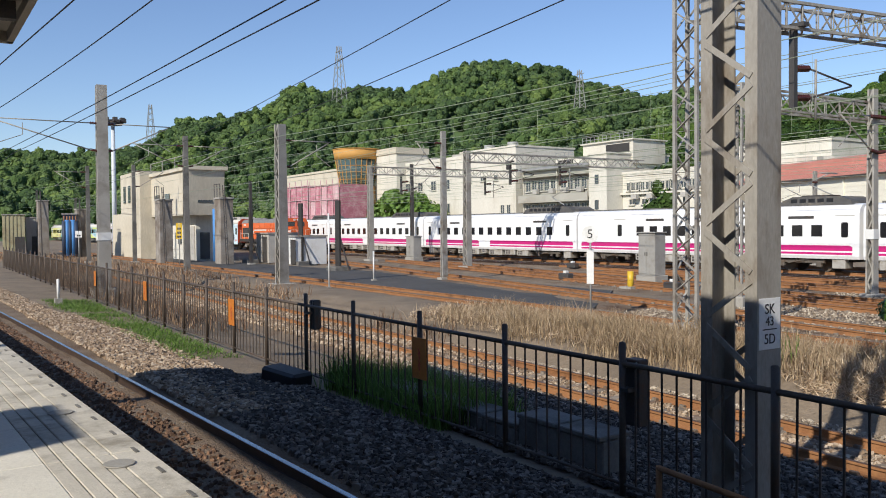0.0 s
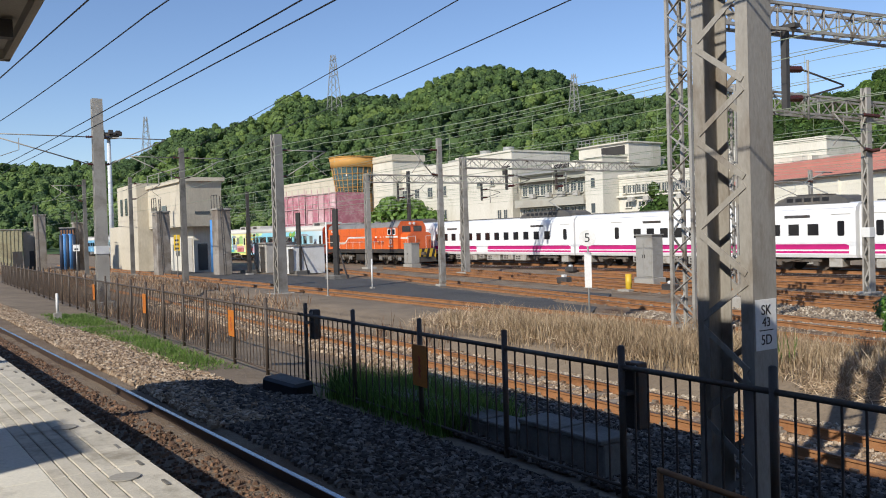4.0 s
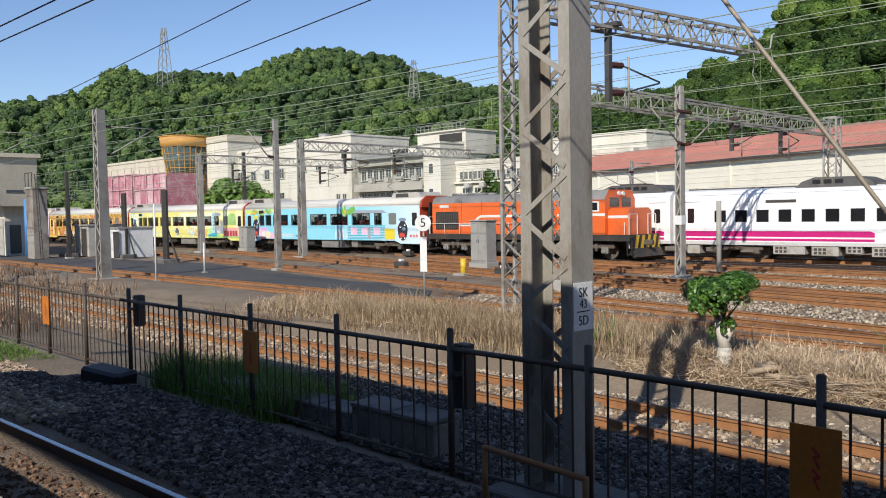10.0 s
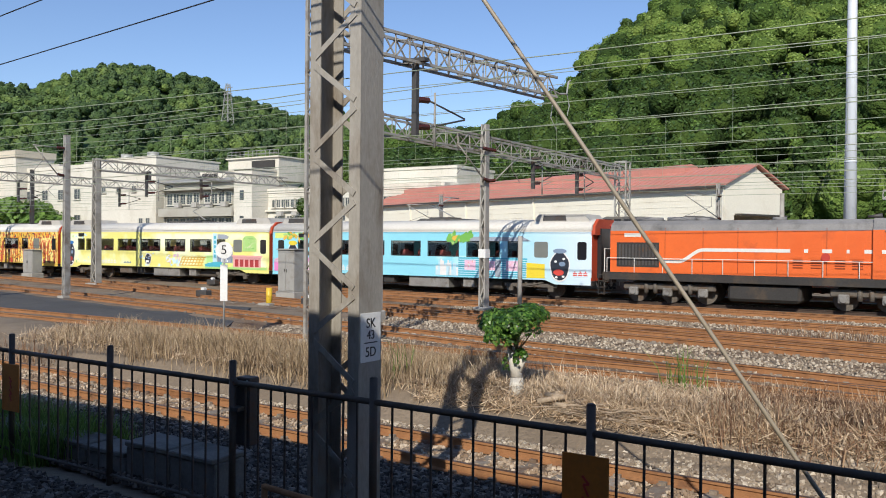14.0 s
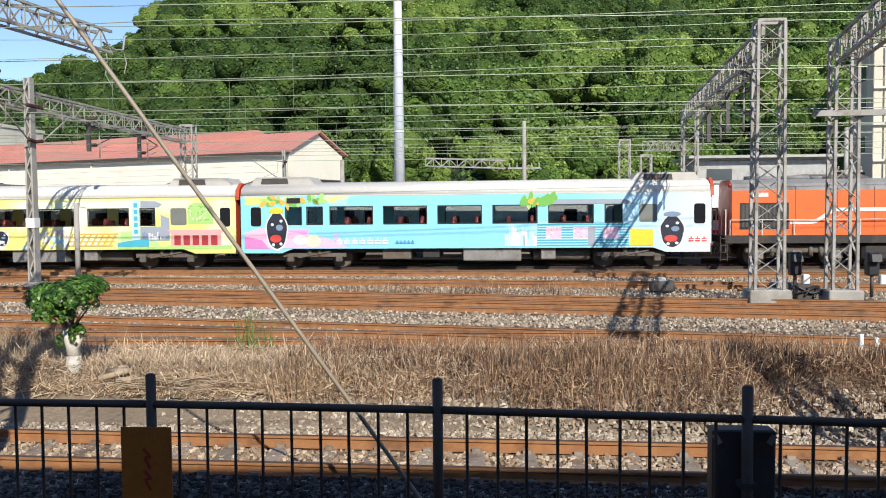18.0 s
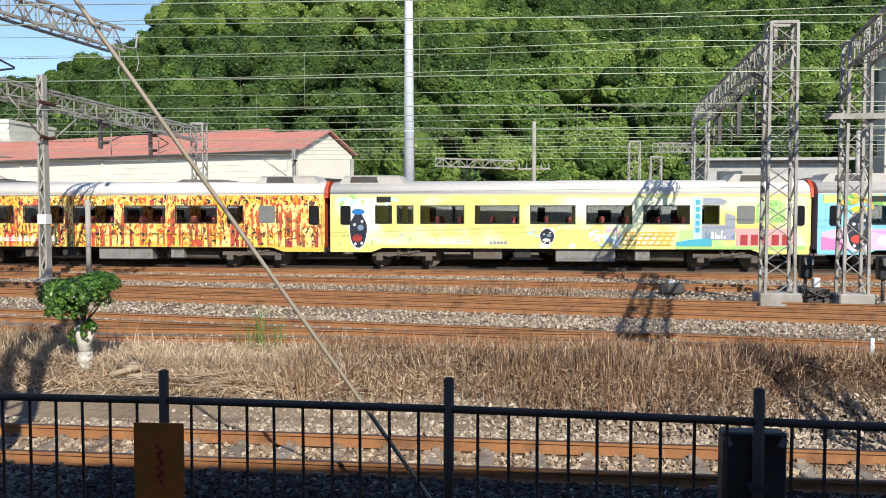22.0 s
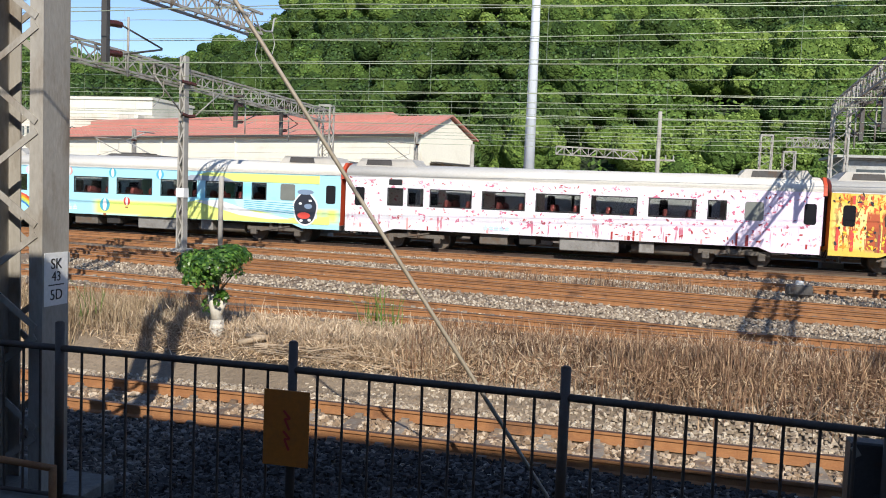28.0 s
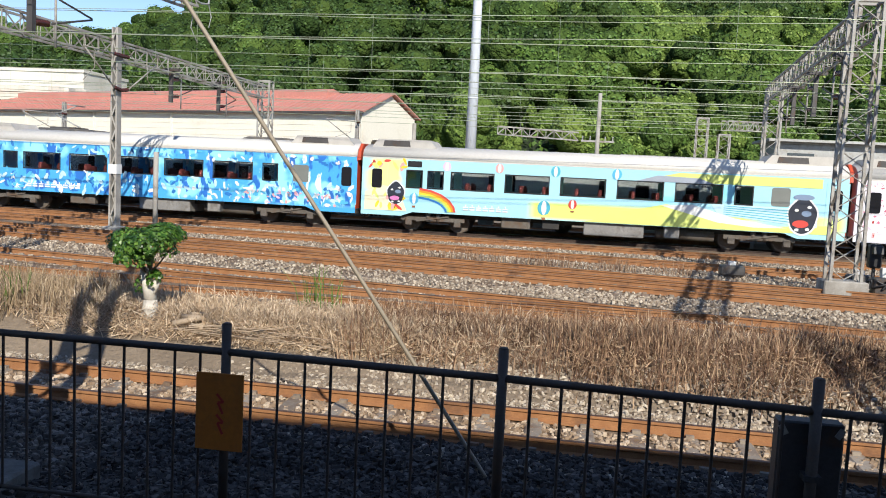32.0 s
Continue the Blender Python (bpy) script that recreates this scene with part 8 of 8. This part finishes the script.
def undergrowth(count, seed):
    """Loose leaf clumps close over the slope, between the trees."""
    rng = np.random.default_rng(seed)
    az, r = rng.uniform(-32, 40, count), 90 + 140 * rng.random(count)
    c = np.array([(*polar(a, d), hill_z(a, d, "near") + 0.3 + 1.3 * h) for a, d, h in zip(az, r, rng.random(count))])
    c = c[c[:, 2] > -0.1]
    n = len(c)
    nrm = rng.normal(0, 0.6, (n, 3)) + (0, -0.6, 0.7)
    t = np.cross(nrm, rng.normal(size=(n, 3)))
    t *= rng.uniform(0.14, 0.34, (n, 1)) / np.linalg.norm(t, axis=1)[:, None]
    b = np.cross(nrm, t)
    b *= rng.uniform(0.12, 0.3, (n, 1)) / np.linalg.norm(b, axis=1)[:, None]
    for k, m in enumerate((M_LEAF_A, M_LEAF_B)):
        s = slice(k, None, 2)
        q = np.stack([c[s] - t[s] - b[s], c[s] + t[s] - b[s] * 0.8, c[s] + t[s] * 0.7 + b[s], c[s] - t[s] * 0.9 + b[s] * 0.8], 1)
        tagged(part("undergrowth", quads_mesh("undergrowth", q), m), "leafy undergrowth between the trees of the slope", "undergrowth", kind="stuff")


undergrowth(60000, 19)

for fn, args in LATER:
    fn(*args)


def power_pylon(az, r, h):
    x, y = polar(az, r)
    z = hill_z(az, r, "far")
    t = thing("power_pylon", (x, y, z), "far lattice power pylon on the wooded hill", "pylon", "power pylons")
    def c(i, k):
        sx, sy = ((-1, -1), (1, -1), (1, 1), (-1, 1))[i]
        w = h * (0.10 - 0.075 * k)
        return (sx * w, sy * w, h * k)
    bm = bmesh.new()
    for i in range(4):
        bar(bm, c(i, 0), c(i, 1), 0.3, 0.3)
        for k in range(8):
            bar(bm, c(i, k / 8), c((i + 1) % 4, (k + 1) / 8), 0.16, 0.16)
    part("tower", bm, M_GALV, t)
    bm = bmesh.new()
    for k in (0.68, 0.8, 0.92):
        bar(bm, (-h * 0.12, 0, h * k), (h * 0.12, 0, h * k), 0.3, 0.3)
    part("cross_arms", bm, M_GALV, t)


power_pylon(64.0, 470, 36)
power_pylon(47.6, 430, 26)
power_pylon(76.3, 560, 30)

# ---- plants and litter by the track ----
def blades(name, spots, n, h, lean, w, material, label, seed, zf, kind_cat="grass"):
    """Upright dry or green blades in tufts, too many to count."""
    rng = np.random.default_rng(seed)
    ar = np.array([(b[1] - b[0]) * (b[3] - b[2]) for b in spots], float)
    pick = rng.choice(len(spots), n, p=ar / ar.sum())
    sp = np.array(spots)[pick]
    x = sp[:, 0] + (sp[:, 1] - sp[:, 0]) * rng.random(n)
    y = sp[:, 2] + (sp[:, 3] - sp[:, 2]) * rng.random(n)
    x, y = x + rng.normal(0, 0.05, n), y + rng.normal(0, 0.12, n)
    dens = np.array([noise.noise((a * 0.9, b * 0.9, seed)) for a, b in zip(x, y)])
    keep = dens + rng.normal(0, 0.3, n) > -0.22
    x, y, dens = x[keep], y[keep], dens[keep]
    n = len(x)
    z = np.array([zf(b) for b in y]) - 0.03
    H = h * rng.uniform(0.35, 1.15, n) * (1 + 0.5 * dens)
    a = rng.uniform(0, 6.283, n)
    ln = lean * np.abs(rng.normal(0, 1, n)) * H
    dx, dy = np.cos(a) * ln, np.sin(a) * ln
    b = rng.uniform(0, 6.283, n)
    wx, wy = np.cos(b) * w, np.sin(b) * w
    base, mid = np.stack([x, y, z], 1), np.stack([x + dx * 0.35, y + dy * 0.35, z + H * 0.6], 1)
    tip = np.stack([x + dx, y + dy, z + H], 1)
    W = np.stack([wx, wy, 0 * wx], 1)
    q1 = np.stack([base - W, base + W, mid + W * 0.8, mid - W * 0.8], 1)
    q2 = np.stack([mid - W * 0.8, mid + W * 0.8, tip + W * 0.15, tip - W * 0.15], 1)
    V = np.concatenate([q1, q2], 1).reshape(-1, 4, 3)
    return tagged(part(name, quads_mesh(name, V), material), label, kind_cat, kind="stuff")


def slivers(name, spots, n, h, length, w, material, label, seed, zf):
    """Tangled stalks and twigs, lying every way within the weeds."""
    rng = np.random.default_rng(seed)
    sp = np.array(spots)[rng.integers(0, len(spots), n)]
    x = sp[:, 0] + (sp[:, 1] - sp[:, 0]) * rng.random(n)
    y = sp[:, 2] + (sp[:, 3] - sp[:, 2]) * rng.random(n)
    tall = np.array([0.55 + 0.6 * noise.noise((a * 0.6, b * 1.1, seed)) for a, b in zip(x, y)])
    z = np.array([zf(b) for b in y]) + h * np.clip(tall, 0.1, 1.1) * rng.random(n) ** 0.8
    d = rng.normal(size=(n, 3)) * (1, 1, 0.9) + (0, 0, 0.55)
    d /= np.linalg.norm(d, axis=1)[:, None]
    c = np.stack([x, y, z], 1)
    L = length * rng.uniform(0.4, 1.3, (n, 1))
    s = np.cross(d, rng.normal(size=(n, 3)))
    s *= w / np.linalg.norm(s, axis=1)[:, None]
    a, b = c - d * L * 0.5, c + d * L * 0.5
    return tagged(part(name, quads_mesh(name, np.stack([a - s, a + s, b + s * 0.4, b - s * 0.4], 1)), material), label, "weeds", kind="stuff")


blades("dry_grass", [(-21, -8.0, 13.0, 15.6), (-8, 14, 13.2, 15.0)], 12000, 0.34, 0.6, 0.009, M_DRY, "dry straw-coloured grass strip between the tracks", 21, ground_z)
blades("tall_dry_grass", [(-19.5, -7.2, 13.0, 15.3), (-16, -8.6, 12.7, 14.6)], 15000, 0.5, 0.5, 0.0085, M_DRY_TALL, "tall golden dead grass beside the paved area", 35, ground_z)
blades("dry_weeds", [(-3.0, 14, 12.6, 14.6), (0.5, 14, 12.3, 14.3)], 17000, 0.48, 0.35, 0.0085, M_DRY_DK, "tall brown dead weeds beside the track", 22, ground_z)
slivers("tangled_weeds", [(-2.5, 14, 12.5, 14.7), (0.5, 14, 12.3, 14.3)], 29000, 0.42, 0.18, 0.007, M_DRY_DK, "tangled brown stalks of dead weeds", 31, ground_z)
slivers("tangled_straw", [(-21, -7, 12.9, 15.4), (-8, 4, 12.7, 15.0)], 20000, 0.26, 0.24, 0.0075, M_DRY, "tangled pale straw in the dry grass", 32, ground_z)
slivers("fallen_twigs", [(-8.0, -0.6, 12.7, 14.0), (-5.4, -2.0, 12.8, 13.6)], 9000, 0.12, 0.5, 0.009, M_DRY, "pale twigs lying round the cut stump", 33, ground_z)
blades("green_grass", [(-13.4, -9.6, 6.7, 8.2)], 9000, 0.62, 0.35, 0.008, M_GRASS, "fresh green grass behind the fence", 24, ground_z)
blades("grass_strip", [(-36, -27, 5.0, 6.5), (-27, -17.5, 5.3, 6.5)], 12000, 0.14, 0.9, 0.009, M_GRASS, "short green grass beside the ballast", 25, ground_z)
blades("yard_weeds", [(-60, -40, 12.2, 14.2), (-40, -28, 12.2, 13.2), (-75, -60, 9, 13.5), (-70, -24, 7.2, 9.4), (-110, -70, 9, 13)], 16000, 0.5, 0.4, 0.014, M_DRY_DK, "dead brown weeds behind the fence", 26, ground_z)
blades("track_weeds", [(-6, 4, 25.6, 26.4), (-22, -18, 12.0, 12.6)], 1500, 0.4, 0.3, 0.01, M_DRY_DK, "thin weeds between the rails", 27, ground_z)
blades("fresh_shoots", [(-4.2, -3.6, 14.6, 15.2), (-9.0, -8.6, 13.2, 13.6)], 90, 0.7, 0.25, 0.009, M_GRASS, "green shoots in the dry grass", 28, ground_z)


def bush(x, y):
    t = thing("small_tree", (x, y, -0.1), "small leafy tree with a white-limed cut trunk", "tree")
    bm = bmesh.new()
    rod(bm, (0, 0, -0.1), (0.02, 0, 0.30), 0.15, 0.105, n=12)
    rod(bm, (0.02, 0, 0.28), (-0.08, 0.0, 0.80), 0.105, 0.085, n=12)
    rod(bm, (0.03, 0, 0.34), (0.16, 0.02, 0.72), 0.06, 0.05, n=10)
    rod(bm, (-0.02, 0, 0.5), (-0.16, 0.05, 0.72), 0.05, 0.04, n=10)
    for a in (0.4, 1.9, 3.3, 4.8):
        rod(bm, (0, 0, 0.02), (0.30 * math.cos(a), 0.30 * math.sin(a), -0.06), 0.05, 0.02, n=8)
    part("trunk", bm, M_BARK_W, t)
    bm = bmesh.new()
    rng = np.random.default_rng(5)
    for k in range(16):
        a, e = rng.uniform(0, 6.28), rng.uniform(0.2, 1.3)
        p = Vector((0.45 * math.cos(a) * math.cos(e), 0.45 * math.sin(a) * math.cos(e), 0.85 + 0.6 * math.sin(e)))
        rod(bm, (0, 0, 0.7), p, 0.018, 0.006, n=5)
    tagged(part("twig", bm, M_BARK, t), kind="stuff")
    q = [crown_quads(rng, (-0.02, 0, 1.12), 0.62, 0.42, 7000, 0.026, 10), crown_quads(rng, (-0.2, 0, 0.5), 0.12, 0.16, 60, 0.025, 3), crown_quads(rng, (0.12, -0.1, 0.62), 0.15, 0.25, 150, 0.03, 3)]
    part("crown", quads_mesh("crown", np.concatenate(q)), M_BUSH, t)


bush(-6.3, 13.27)


def stump(x, y):
    t = thing("cut_branches", (x, y, -0.15), "heap of cut branches and a broken stump", "dead wood")
    rng = random.Random(3)
    for k in range(7):
        a = rng.uniform(-1.3, 1.3)
        z = 0.04 + 0.05 * (k % 4)
        p = Vector((rng.uniform(-0.3, 0.1), rng.uniform(-0.2, 0.2), z))
        q = p + Vector((0.42 * math.cos(a), 0.42 * math.sin(a), rng.uniform(-0.03, 0.12)))
        part("log", rod(bmesh.new(), p, q, 0.05, 0.04, n=9), M_DEADWOOD, t)
    for k in range(40):
        a = rng.uniform(-1.2, 1.2)
        L = rng.uniform(0.4, 1.6)
        p = Vector((rng.uniform(-0.2, 1.6), rng.uniform(-0.7, 0.7), rng.uniform(0.0, 0.12)))
        q = p + Vector((L * math.cos(a), L * math.sin(a) * 0.6, rng.uniform(-0.05, 0.12)))
        if k == 0:
            bm = bmesh.new()
        rod(bm, p, q, 0.008, 0.003, n=5)
    tagged(part("twig", bm, M_DEADWOOD, t), kind="stuff")


stump(-5.35, 12.95)


def trough():
    """Concrete cable trough behind the fence, in lengths."""
    t = thing("cable_trough", (0, 0, 0), "grey concrete cable trough with loose covers behind the fence", "cable trough")
    for k in range(8):
        x = -13.2 + k * 0.8
        top = -0.04 if k > 5 else -0.2
        part("trough_length", boxm(x, x + 0.78, 7.15, 7.6, -0.6, top, bevel=0.015), M_CONC_DK, t)
        c = part("cover", boxm(0, 0.76, 0, 0.5, 0, 0.06, bevel=0.012), M_CONC_DK, t)
        c.matrix_basis = pose(x + 0.01, 7.12, top + 0.003, random.uniform(-1.5, 1.5), 0, random.uniform(-2, 2))


trough()


def low_rail():
    t = thing("barrier", (-5.15, 6.25, -0.4), "short rusty pipe barrier at the foot of the mast", "barrier")
    part("rail", rod(bmesh.new(), (0, 0, 0.62), (1.15, 0.05, 0.55), 0.03, n=8), M_RUST, t)
    part("leg", rod(bmesh.new(), (0, 0, -0.05), (0, 0, 0.64), 0.03, n=8), M_RUST, t)
    part("leg", rod(bmesh.new(), (1.15, 0.05, -0.05), (1.15, 0.05, 0.57), 0.03, n=8), M_RUST, t)


low_rail()
blk = part("rubber_block", boxm(-0.45, 0.45, -0.25, 0.25, 0, 0.3, bevel=0.05), M_BLACK)
blk.matrix_basis = pose(-14.1, 6.25, -0.40, 0, 6, 20)
tagged(blk, "black rubber block beside the fence", "block")


def point_machine(x, y):
    t = thing("point_machine", (x, y, -0.1), "small black point machine beside the rails", "point machine", "point machines")
    part("case", boxm(-0.35, 0.35, -0.2, 0.2, 0, 0.3, bevel=0.04), M_DKSTEEL, t)
    part("rod", rod(bmesh.new(), (0, 0.2, 0.1), (0, 1.4, 0.1), 0.03, n=6), M_RUST, t)
    part("lamp", boxm(-0.1, 0.1, -0.1, 0.1, 0.3, 0.42, bevel=0.02), M_WHITE, t)


for x, y in ((5.2, 26.2), (12.0, 21.0), (-22.5, 26.0), (-30.0, 27.0), (-38.0, 34.6), (8.6, 25.7)):
    point_machine(x, y)

def bed_z(y):
    """The height of the loose ballast, which is higher beside the rails."""
    if abs(y - T1Y) < 2.0:
        return -0.115 - 0.10 * max(0.0, abs(y - T1Y) - 1.3)
    if abs(y - T2Y) < 2.0:
        return T2Z - 0.165 - 0.10 * max(0.0, abs(y - T2Y) - 1.3)
    return ground_z(y)


stones("platform_track_ballast", [(-15, 3, 4.2, 6.6)], 23000, 0.07, lambda y: bed_z(y) + 0.01, M_STONE_SHADED, "ballast stones by the platform track, coloured dark for the canopy's shade", 0.01)
stones("trough_ballast", [(-13, -4.3, 6.6, 9.7)], 15000, 0.065, lambda y: bed_z(y) + 0.015, M_STONE_SHADED, "ballast stones round the cable trough, coloured dark for shade", S2)
stones("left_track_ballast", [(-42, -16, 9.0, 12.2)], 13000, 0.085, lambda y: max(bed_z(y), ground_z(y)) + 0.01, M_STONE_BROWN, "brown stones along the second track behind the fence", S2)
# Stones past the fence carry the canopy's shadow in their colour.
stones("fence_ballast", [(-4.3, 9, 6.5, 9.8)], 23000, 0.065, lambda y: bed_z(y) + 0.015, M_STONE_DEEP_SHADE, "ballast stones between the fence and the second track, coloured for deep shade", S2)
stones("platform_track_bed", [(-30, 2, 2.2, 3.0), (-30, 2, 3.1, 3.9)], 9000, 0.05, lambda y: bed_z(y) - 0.012, M_STONE_RUST, "rust-stained stones between the platform track's rails", S1)
stones("second_track_ballast", [(-16, 12, 9.2, 9.75), (-16, 12, 11.15, 12.95)], 24000, 0.055, lambda y: max(bed_z(y), ground_z(y) + 0.02), M_STONE, "pale crushed ballast stones beside the second track", S2)
stones("rusty_track_ballast", [(-16, 12, 9.98, 10.94)], 7000, 0.055, lambda y: T2Z - 0.165, M_STONE_BROWN, "rust-brown ballast stones between the rails", S2)
stones("yard_ballast", [(-18, 15, 15.9, 20.4), (-18, 15, 19.0, 34)], 44000, 0.052, lambda y: ground_z(y) + 0.05, M_STONE, "pale crushed ballast stones between the yard tracks")
stones("left_ballast", [(-60, -26, 4.3, 5.2), (-28, -11, 4.25, 6.2)], 27000, 0.075, lambda y: bed_z(y) + 0.015, M_STONE_BROWN, "brown crushed stones at the ballast shoulder", S1 * 0.6)

# sleepers last
sleepers(T1, T1Y + S1 * -34, -34, 2, -0.02, y1=T1Y + S1 * 2)
sleepers(T2, T2Y + S2 * -34, -34, 12, T2Z + 0.012, y1=T2Y + S2 * 12)
sleepers(T3, 17.4 + FAN * -26, -26, 14, 0.0, y1=17.4 + FAN * 14)
sleepers(T4, 22.0 + FAN * -30, -30, 16, 0.0, y1=22.0 + FAN * 16)


# ---- what moves ----
def motions():
    """The train runs to the right at an even pace along the bent main track."""
    speed, gap0 = 5.77, -114.65
    def rows(x0, length):
        out = []
        for t in (0.0, 4.0, 8.0, 12.0, 16.0, 20.0, 24.0, 28.0, 32.0):
            x = x0 + speed * t
            ya, yb = main_y(x + 3.0), main_y(x + length - 3.0)
            rz = math.degrees(math.atan2(yb - ya, length - 6.0))
            out.append((t, pose(x, ya - 3.0 * (yb - ya) / (length - 6.0), 0.0, 0, 0, rz)))
        return out
    for k, car in enumerate(TRAIN_CARS):
        walk(car, rows(gap0 - k * PITCH + 0.2, 19.35))
    walk(LOCO, rows(gap0 + PITCH + 0.25, 17.0))


LOCO = locomotive()
TRAIN_CARS = cars()
motions()
